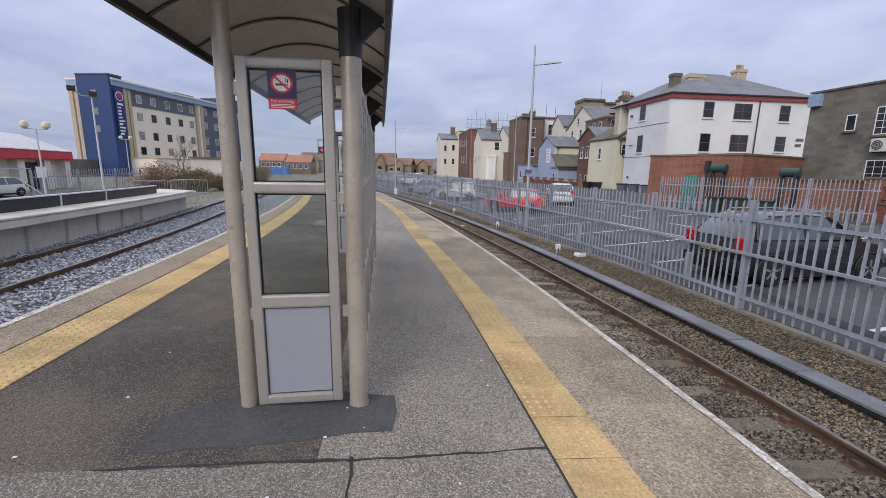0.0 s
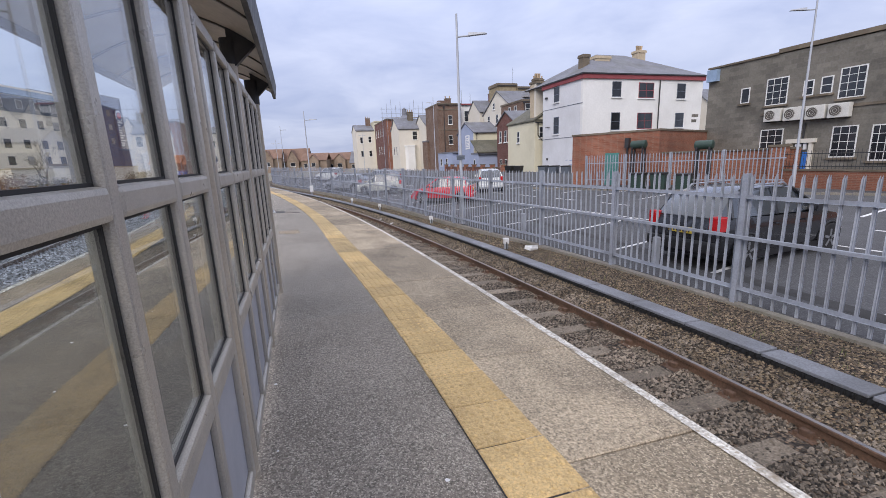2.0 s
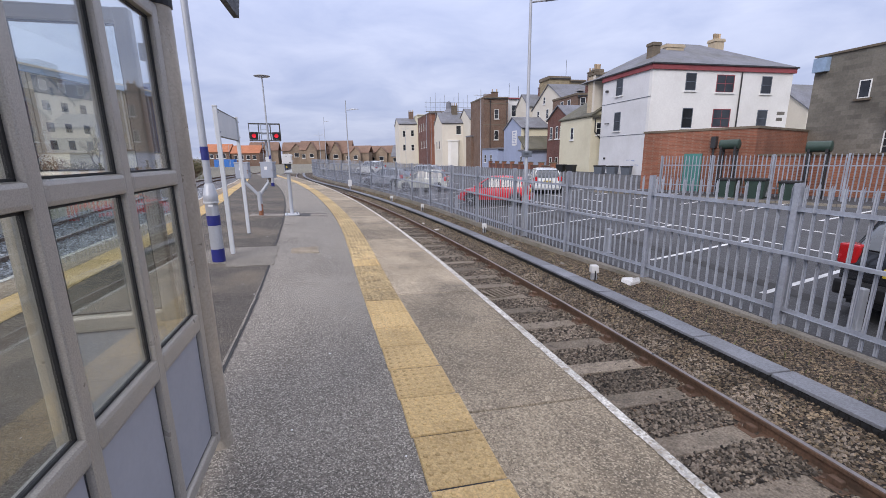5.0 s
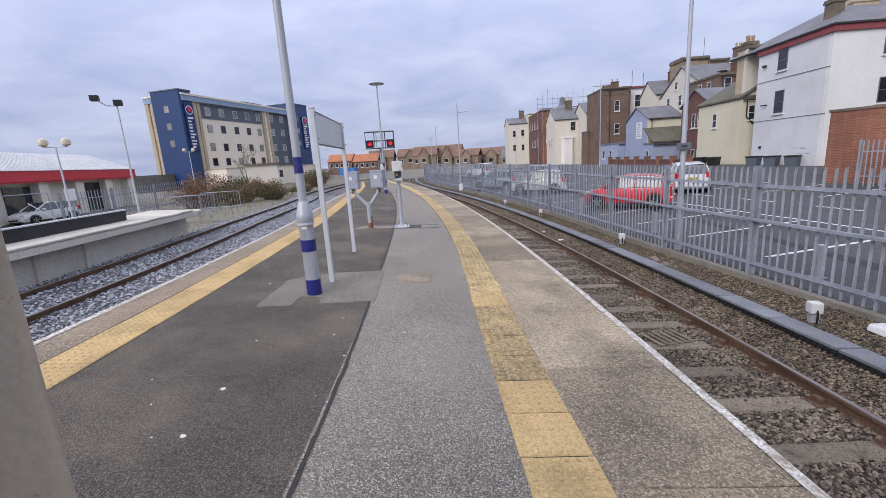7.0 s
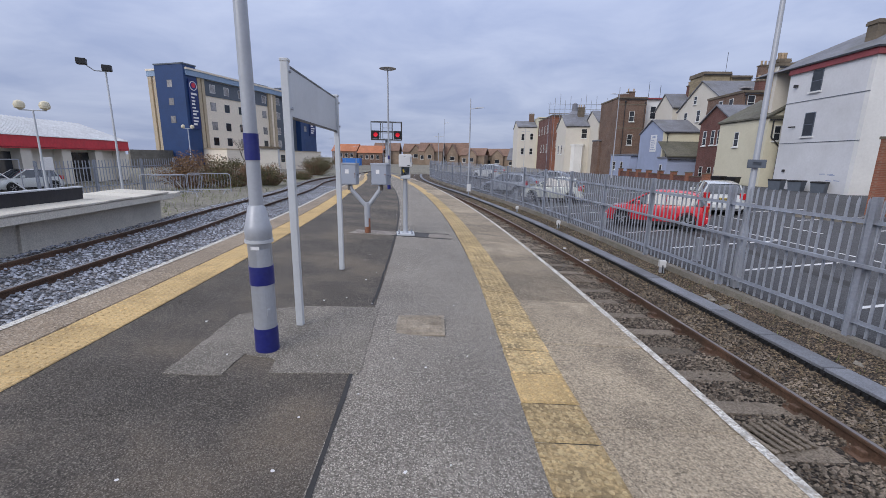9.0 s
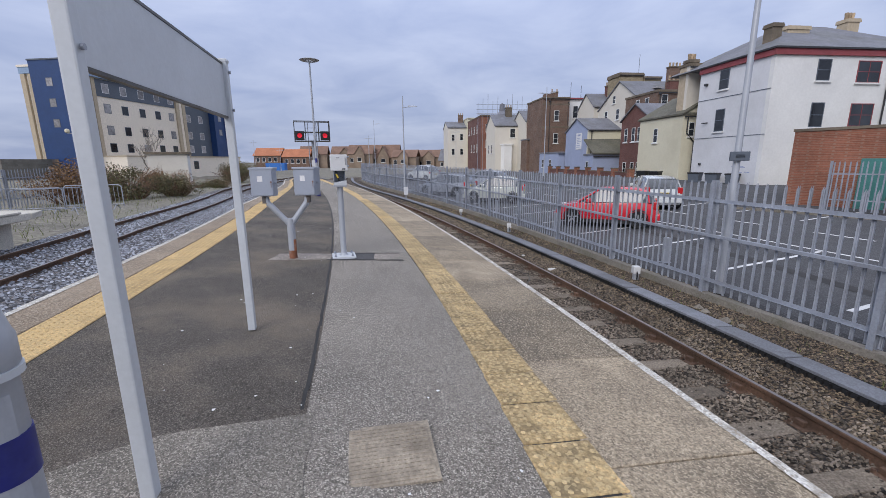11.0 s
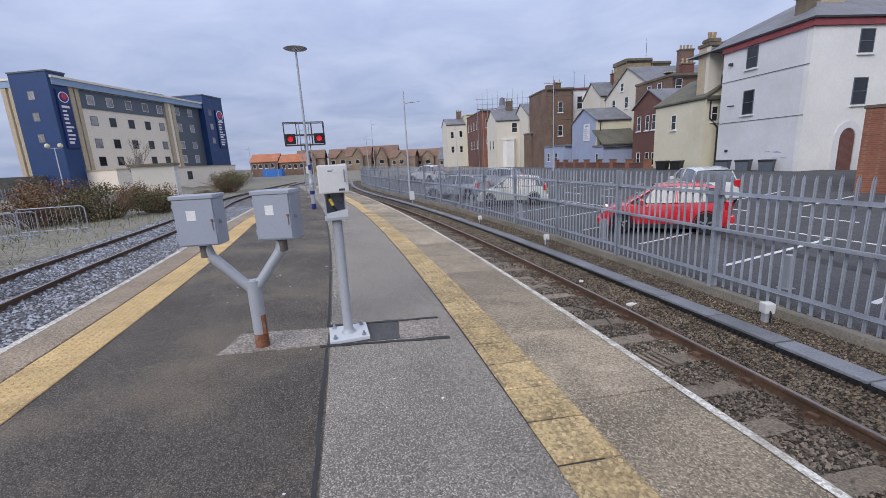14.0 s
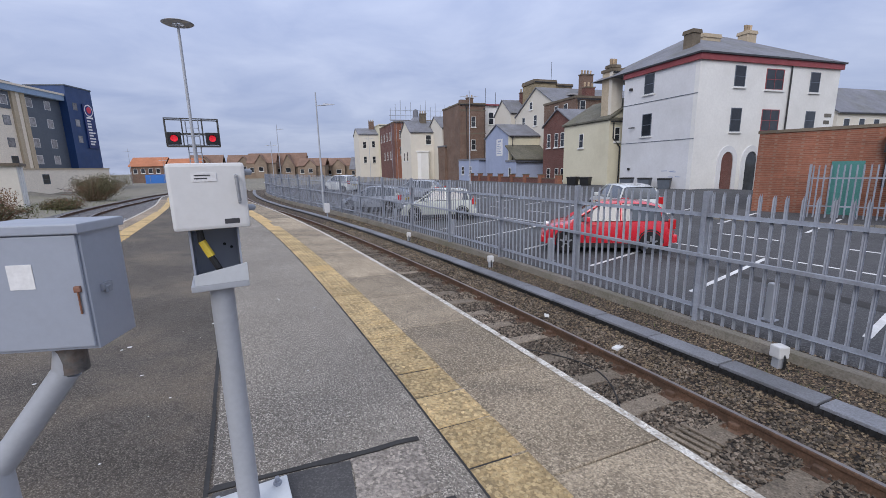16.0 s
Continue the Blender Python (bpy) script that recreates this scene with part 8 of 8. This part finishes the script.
        for x0 in (-0.55, 0.35):
            part("door_handle", Bld().rbox(x0, x0 + 0.16, s * 0.885 - 0.012, s * 0.885 + 0.012, 0.82, 0.85, 0.005), M[paint], t)
    part("rear_bumper", Bld().rbox(-2.08, -1.85, -0.78, 0.78, 0.32, 0.56, 0.05), M[paint] if paint != "car_black" else M["black"], t)
    part("front_bumper", Bld().rbox(1.8, 2.1, -0.7, 0.7, 0.28, 0.5, 0.05), M[paint], t)
    part("grille", Bld().rbox(2.0, 2.12, -0.42, 0.42, 0.36, 0.46, 0.02), M["black"], t)
    pl = part("number_plate", Bld().box(-2.03, -1.99, -0.26, 0.26, 0.68, 0.80), M[plate_key], t, "yellow number plate")
    b = Bld()
    for i in range(7):
        b.box(-2.036, -2.03, -0.22 + i * 0.064 + (0.02 if i > 3 else 0), -0.185 + i * 0.064 + (0.02 if i > 3 else 0), 0.70, 0.78)
    part("plate_bars", b, M["tan_mark"], pl)["kind"] = "stuff"
    if roof_rails:
        for s in (-0.55, 0.55):
            part("roof_rail", Bld().tube([(-1.2, s, 1.43 * k), (-1.1, s, 1.5 * k), (0.1, s, 1.5 * k), (0.2, s, 1.44 * k)], 0.018, 6), M["rim"], t)
    part("underside", Bld().box(-1.85, 1.85, -0.7, 0.7, 0.17, 0.3), M["black"], t)
    return t


def parked(x, y, turn):
    return pose(x, y, park_z(side(x, y)[0]) + 0.005, 0, 0, turn)


car(parked(9.0, 9.4, 14) @ Matrix.Diagonal((1.05, 1.02, 1.0, 1)), "car_black", "black estate hatchback parked behind the fence", roof_rails=True, h=1.56)
car(parked(4.15, 25.0, 159) @ Matrix.Diagonal((0.87, 0.93, 0.97, 1)), "car_red", "bright red hatchback parked in the car park")
car(parked(8.1, 30.6, 82), "car_white", "white hatchback standing behind the red car", h=1.5)
car(parked(0.45, 33.7, 168) @ Matrix.Diagonal((0.87, 0.93, 0.97, 1)), "car_cream", "pale cream compact car in the car park", h=1.52)
car(parked(-2.6, 38.6, 150), "car_silver", "silver saloon parked beside the cream car")
car(parked(0.2, 44.0, 150), "car_silver", "silver hatchback further along the car park")
car(parked(-6.5, 58.0, 140), "car_white", "white van-like car far along the car park", h=1.7)
car(pose(-35.3, 29.3, left_z(-27) + 0.02, 0, 0, -88), "car_white", "white hatchback parked before the retail shed", plate_key="paper", h=1.5)

# bay markings and dashes on the car park
mk = Bld()


def stripe(s0, d0, s1, d1, w=0.10):
    n = max(1, int(math.hypot(s1 - s0, d1 - d0) / 1.0))
    ex, ey = s1 - s0, d1 - d0
    l_ = math.hypot(ex, ey)
    nx_, ny_ = -ey / l_ * w / 2, ex / l_ * w / 2
    for i in range(n):
        q = []
        for u, sg in ((i / n, -1), (i / n, 1), ((i + 1) / n, 1), ((i + 1) / n, -1)):
            s_, d_ = s0 + ex * u + nx_ * sg, d0 + ey * u + ny_ * sg
            p = P(s_, d_, park_z(d_) + 0.006)
            q.append((p.x, p.y, p.z))
        mk.add(q, [(0, 1, 2, 3)])


for i in range(18):
    s_ = S(2) + i * 2.5
    stripe(s_, 5.6, s_ + 0.6, 9.6)
for i in range(14):
    stripe(S(6) + i * 2.5, 14.2, S(6) + i * 2.5 + 0.5, 18.2)
stripe(S(2), 9.7, S(46), 9.7)
for i in range(16):
    stripe(S(0) + i * 3, 12.2, S(0) + i * 3 + 1.5, 12.2, 0.12)
part("bay_line", mk, M["paint_white"], carpark, "worn white bay lines")
# one long black strip laid through the bays, drifting away from the fence
dk = Bld()
for i in range(24):
    u0, u1 = 4.0 + i, 5.0 + i
    d0, d1 = 6.8 + (u0 - 15.6) * 0.14, 6.8 + (u1 - 15.6) * 0.14
    dk.add([P(u0, d0, park_z(d0) + 0.005), P(u0, d0 + 0.34, park_z(d0 + 0.34) + 0.005), P(u1, d1 + 0.34, park_z(d1 + 0.34) + 0.005), P(u1, d1, park_z(d1) + 0.005)], [(0, 1, 2, 3)])
part("trench_strip", dk, M["seam"], carpark, "long black strip across the bays")
for i in range(9):
    s_ = S(3) + i * 5.0
    p = P(s_, 5.25, -0.56)
    t = thing("bollard", pose(p.x, p.y, p.z, 0, 0, heading(s_)), "short grey steel bollard behind the fence", "bollard", "car park bollards")
    part("stem", Bld().rbox(-0.06, 0.06, -0.06, 0.06, 0, 0.62, 0.015), M["post_grey"], t)
    part("base", Bld().rbox(-0.1, 0.1, -0.1, 0.1, 0, 0.02, 0.004), M["galv"], t)


# ---- small lineside things ----
def cable_stub(x, y, label="small grey lineside post with a white cap"):
    t = thing("lineside_post", pose(x, y, -0.78), label, "post", "lineside posts")
    part("stem", Bld().rbox(-0.05, 0.05, -0.05, 0.05, 0, 0.24, 0.01), M["post_grey"], t)
    part("cap", Bld().rbox(-0.075, 0.075, -0.075, 0.075, 0.2, 0.36, 0.02), M["box_white"], t, "white plastic cap")
    part("pipe", Bld().tube([(0.0, -0.08, 0.0), (0.0, -0.09, 0.2), (0.0, -0.05, 0.28)], 0.015, 6), M["black"], t)


for x, y in ((4.12, 12.1), (2.62, 17.85), (0.45, 24.0), (-1.4, 28.6)):
    cable_stub(x, y)
t = thing("marker_post", pose(-5.2, 36.3, -0.75, 0, 0, 20), "white rectangular lineside marker board", "marker")
part("board", Bld().rbox(-0.14, 0.14, -0.02, 0.02, 0.35, 0.85, 0.01), M["paper"], t)
part("stake", Bld().box(-0.03, 0.03, 0.02, 0.05, 0, 0.8), M["galv"], t)
t = thing("broken_cover", pose(4.72, 11.75, -0.70, 8, 5, 30), "broken white plastic cover lying by the fence", "litter", how="lie")
part("sheet", Bld().rbox(-0.16, 0.16, -0.11, 0.11, 0, 0.10, 0.02), M["paper"], t)
part("flap", Bld().rbox(-0.1, 0.18, -0.02, 0.0, 0.06, 0.16, 0.004, pose(0, -0.12, 0, -25, 0, 8)), M["paper"], t)


def timber_frame(x, y, turn):
    t = thing("timber_grating", pose(x, y, -0.925, 1, 0, turn) @ Matrix.Diagonal((0.8, 0.8, 0.8, 1)), "weathered timber grating lying between the rails", "grating", "timber gratings", how="lie")
    for i in range(2):
        part("bearer", Bld().rbox(-0.36, 0.36, -0.03 + (i * 2 - 1) * 0.2, 0.03 + (i * 2 - 1) * 0.2, 0.0, 0.05, 0.008), M["sleeper"], t)
    for i in range(6):
        part("slat", Bld().rbox(-0.34 + i * 0.125, -0.28 + i * 0.125, -0.26, 0.26, 0.05, 0.075, 0.006), M["sleeper"], t)


timber_frame(2.05, 11.5, 28)
timber_frame(0.50, 16.75, 25)
t = thing("litter", pose(1.05, 18.9, -0.86, 0, 0, 30), "scrap of white litter by the rail", "litter", "litter", how="lie")
part("scrap", Bld().rbox(-0.1, 0.1, -0.05, 0.05, 0, 0.04, 0.012), M["paper"], t)
t = thing("litter", pose(0.55, 20.4, -0.86, 0, 10, 70), "scrap of white litter by the rail", "litter", "litter", how="lie")
part("scrap", Bld().rbox(-0.12, 0.12, -0.04, 0.04, 0, 0.04, 0.012), M["paper"], t)
t = thing("loose_cable", pose(0, 0, 0), "black cable lying across the verge", "cable", how="lie")
part("run", Bld().tube([P(S(9) + i * 0.25, 3.55 + 0.12 * math.sin(i * 0.8), -0.76 + 0.02) for i in range(14)], 0.016, 6), M["black"], t)
t = thing("loose_cable", pose(0, 0, 0), "black cable lying beside the rail", "cable", how="lie")
part("run", Bld().tube([P(S(17) + i * 0.2, 1.3 + 0.5 * math.sin(i * 0.35), -0.89) for i in range(12)], 0.009, 6), M["black"], t)
rr = random.Random(9)
for i in range(7):
    p = P(rr.uniform(S(4), S(22)), rr.uniform(3.5, 4.1), -0.74)
    b = Bld()
    b.rock((0, 0, 0.02), rr.uniform(0.07, 0.14), rr)
    t = part("rock", b, M["kerb"], at=pose(*p, 0, 0, rr.uniform(0, 360)))
    tagged(t, "loose pale rock on the stony verge", "rock", "verge rocks")


# ---- pieces of the platform surface ----
def slab_mesh(w, l, h, domes=0, name="tactile_slab"):
    b = Bld()
    e = 0.006
    b.add([(-w / 2, -l / 2, -h), (w / 2, -l / 2, -h), (w / 2, l / 2, -h), (-w / 2, l / 2, -h), (-w / 2, -l / 2, -e), (w / 2, -l / 2, -e), (w / 2, l / 2, -e), (-w / 2, l / 2, -e), (-w / 2 + e, -l / 2 + e, 0), (w / 2 - e, -l / 2 + e, 0), (w / 2 - e, l / 2 - e, 0), (-w / 2 + e, l / 2 - e, 0)], [(8, 9, 10, 11), (0, 1, 5, 4), (1, 2, 6, 5), (2, 3, 7, 6), (3, 0, 4, 7), (4, 5, 9, 8), (5, 6, 10, 9), (6, 7, 11, 10), (7, 4, 8, 11)])
    for i in range(domes):
        for j in range(domes):
            x, y = -w / 2 + w * (i + 0.5) / domes, -l / 2 + l * (j + 0.5) / domes
            v = [(x + r * math.cos(a), y + r * math.sin(a), z) for r, z in ((0.0150, 0), (0.0105, 0.0055)) for a in [math.pi * k / 3 for k in range(6)]]
            b.add(v, [(k, (k + 1) % 6, 6 + (k + 1) % 6, 6 + k) for k in range(6)] + [(6, 7, 8, 9, 10, 11)])
    me = b.mesh(name)
    if domes:
        for p in me.polygons[9:]:
            p.material_index = 1
    return me


for d0, d1, y0, y1 in ((-1.31, -1.02, -3, 26), (-4.92, -4.52, -1, 26)):
    part("joint_bed", strip(Bld(), S(y0), S(y1), [(d0, -0.0005), (d1, -0.0005)]), M["seam"], platform)


def wander(s, d):
    """The tactile strip drifts from the edge for some metres."""
    return -0.10 * math.exp(-((s - S(9.0)) / 3.6) ** 2) if d > -3 else 0.0


near_slab, worn_slab = slab_mesh(0.392, 0.388, 0.05, 6), slab_mesh(0.390, 0.384, 0.05, 6)
for me, keys in ((near_slab, ("tactile", "tactile_dome")), (worn_slab, ("tactile_worn", "tactile_dome_worn"))):
    for k in keys:
        me.materials.append(M[k])
rs = random.Random(11)
for d, y0, y1 in ((-1.10, -3, 26), (-4.72, -1, 26)):
    s = S(y0)
    while s < S(y1):
        y = float(np.interp(s, _s, _y))
        worn = d > -3 and rs.random() < min(max((y - 7.8) / 1.4, 0), 0.94)
        part("tactile_slab", worn_slab if worn else near_slab, M["tactile_worn" if worn else "tactile"], platform, at=on_line(s, d + wander(s, d), 0.006 + rs.uniform(-0.0015, 0.003), rs.uniform(-0.4, 0.4)))
        s += 0.4
for d in (-1.10, -4.72):
    b = Bld()
    for s0, s1 in ((S0, S(-3) - 0.2 if d > -3 else S(-1) - 0.2), (S(26) + 0.2, S1)):
        strip(b, s0, s1, [(d - 0.2, 0.002), (d + 0.2, 0.002)])
    part("far_tactile", b, M["tactile"], platform)

cop = slab_mesh(1.0, 1.188, 0.11, 0, "coping_slab")
cop2 = slab_mesh(0.43, 1.19, 0.11, 0, "coping_slab")
s = S(-6)
while s < S(40):
    part("coping_slab", cop, M["coping"], platform, at=on_line(s, -0.518, 0.0 + rs.uniform(-0.002, 0.003), rs.uniform(-0.25, 0.25)))
    part("coping_slab", cop2, M["coping_dark"], platform, at=on_line(s + 0.3, -W + 0.225, 0.0 + rs.uniform(-0.002, 0.003), rs.uniform(-0.25, 0.25)))
    s += 1.2
for d0, d1 in ((-0.082, -0.014), (-W + 0.014, -W + 0.085)):
    b = Bld()
    s = S0
    while s < S1 - 0.6:
        a0, a1 = rs.uniform(-0.006, 0.006), rs.uniform(-0.006, 0.006)
        b.add([P(s, d0 + a0, 0.006), P(s, d1, 0.006), P(s + 0.3, d1, 0.006), P(s + 0.3, d0 + a1, 0.006)], [(0, 1, 2, 3)])
        s += 0.3
    part("white_line", b, M["white_line"], platform, "worn white painted edge line")


def patch(name, pts, z, key, label):
    """A repair with a ragged outline."""
    out = []
    for (x0, y0), (x1, y1) in zip(pts, pts[1:] + pts[:1]):
        n = max(1, int(math.hypot(x1 - x0, y1 - y0) / 0.12))
        for i in range(n):
            u = i / n
            out.append((x0 + (x1 - x0) * u + rs.uniform(-0.012, 0.012), y0 + (y1 - y0) * u + rs.uniform(-0.012, 0.012)))
    part(name, Bld().prism(out, -0.01, z), M[key], platform, label)


# repairs in the tarmac
patch("tarmac_patch", [(0.74, 1.20), (0.755, 1.02), (0.55, 0.96), (0.12, 0.80), (-0.50, 0.61), (-0.57, 0.91), (-0.34, 1.16), (0.0, 1.36), (0.70, 1.40)], 0.003, "patch_dark", "fresh dark tarmac round the shelter feet")
patch("concrete_patch", [(-2.75, 9.30), (-2.40, 9.42), (-2.45, 9.72), (-2.2, 9.74), (-2.12, 9.55), (-1.55, 9.74), (-1.92, 11.07), (-2.65, 10.77), (-3.03, 10.36)], 0.003, "patch", "pale patch round the lamp foot")
patch("stone_patch", [(-4.02, 14.78), (-3.16, 15.06), (-3.26, 15.45), (-4.05, 15.25)], 0.004, "granite", "pale stone sett strip")
patch("stone_patch", [(-2.52, 15.25), (-2.12, 15.36), (-2.20, 15.78), (-2.60, 15.66)], 0.004, "granite", "pale stone sett strip")
patch("tarmac_patch", [(-3.16, 15.06), (-2.52, 15.25), (-2.60, 15.66), (-3.26, 15.48)], 0.0035, "patch_dark", "dark trench repair")
patch("tarmac_seam", [(0.575, 0.76), (0.592, 0.76), (0.80, -0.3), (0.775, -0.3)], 0.002, "seam", "dark seam")
patch("tarmac_seam", [(-0.62, 0.494), (-0.62, 0.482), (0.58, 0.735), (1.64, 0.985), (1.64, 0.997), (0.58, 0.747)], 0.002, "seam", "thin dark joint across the platform")
patch("tarmac_patch", [(-1.5, 0.28), (-0.62, 0.47), (0.57, 0.725), (0.77, -0.3), (-1.3, -0.9)], 0.0012, "patch", "older brown tarmac strip")
patch("tarmac_seam", [(-3.2, 15.03), (-2.06, 15.32), (-2.05, 15.28), (-3.2, 14.99)], 0.0045, "seam", "dark seam")
patch("tarmac_seam", [(-3.27, 15.52), (-2.2, 15.83), (-2.2, 15.79), (-3.27, 15.48)], 0.0045, "seam", "dark seam")

# manhole cover
t = thing("inspection_cover", pose(-1.405, 10.78, 0.0, 0, 0, 14.5), "brown cast-iron inspection cover set in the platform", "manhole cover")
part("frame", Bld().box(-0.235, 0.235, -0.235, 0.235, -0.01, 0.004), M["iron"], t)
part("cover", Bld().rbox(-0.215, 0.215, -0.215, 0.215, 0, 0.009, 0.003), M["iron"], t)
b = Bld()
for i in range(14):
    for j in range(14):
        x, y = -0.195 + i * 0.03, -0.195 + j * 0.03
        if not (abs(x) < 0.07 and abs(y) < 0.035):
            b.box(x - 0.010, x + 0.010, y - 0.004, y + 0.004, 0.009, 0.0125, None)
part("tread", b, M["iron"], t)["kind"] = "stuff"

# droppings and scuffs on the tarmac
b = Bld()
for k in range(150):
    s, d = rs.uniform(S(-1), S(20)), rs.uniform(-4.0, -1.4)
    p = P(s, d)
    r = rs.uniform(0.004, 0.014) * (2.0 if rs.random() < 0.08 else 1)
    n = rs.choice((5, 6, 7))
    b.add([(p.x + r * rs.uniform(0.6, 1.2) * math.cos(2 * math.pi * i / n), p.y + r * rs.uniform(0.6, 1.2) * math.sin(2 * math.pi * i / n), 0.004) for i in range(n)], [tuple(range(n))])
part("bird_droppings", b, M["paper"], platform, "white bird droppings")["kind"] = "stuff"

# ---- loose stones of the ballast ----
def bed_z(d):
    return float(np.interp(d, (-0.13, 0.5, 2.45, 2.75, 2.98, 3.35, 3.7, 4.25, 4.6), (-0.915, -0.93, -0.89, -0.80, -0.765, -0.74, -0.72, -0.68, -0.64)))


def stones(name, n, s0, s1, d0, d1, zf, r0, r1, key, label, seed):
    rr = random.Random(seed)
    b = Bld()
    for k in range(n):
        u = rr.random() ** 1.5
        s, d = s0 + (s1 - s0) * u, rr.uniform(d0, d1)
        if key == "stone" and abs((s / 0.7 + 0.5) % 1 - 0.5) * 0.7 < 0.125 and rr.random() < 0.93:
            continue
        p = P(s, d, zf(d))
        b.rock((p.x, p.y, p.z), rr.uniform(r0, r1), rr)
    o = part(name, b, M[key], None)
    tagged(o, label, "ballast", kind="stuff")


stones("ballast", 150000, S(-1), S(34), 0.0, 2.8, lambda d: bed_z(d) + 0.004, 0.011, 0.030, "stone", "grey-brown track ballast stones between the sleepers", 5)
stones("ballast", 22000, S(-1), S(34), 2.25, 2.97, lambda d: bed_z(d) + 0.004, 0.011, 0.028, "stone_brown", "brown stones beside the rail", 6)
stones("ballast", 32000, S(-1), S(36), 3.3, 4.5, lambda d: bed_z(d) + 0.002, 0.009, 0.026, "stone_brown", "brown stony verge along the fence", 7)
stones("ballast", 46000, S(1), S(40), -10.3, -W - 0.1, lambda d: -0.965, 0.02, 0.042, "stone_blue", "blue-grey ballast stones of the far track", 8)
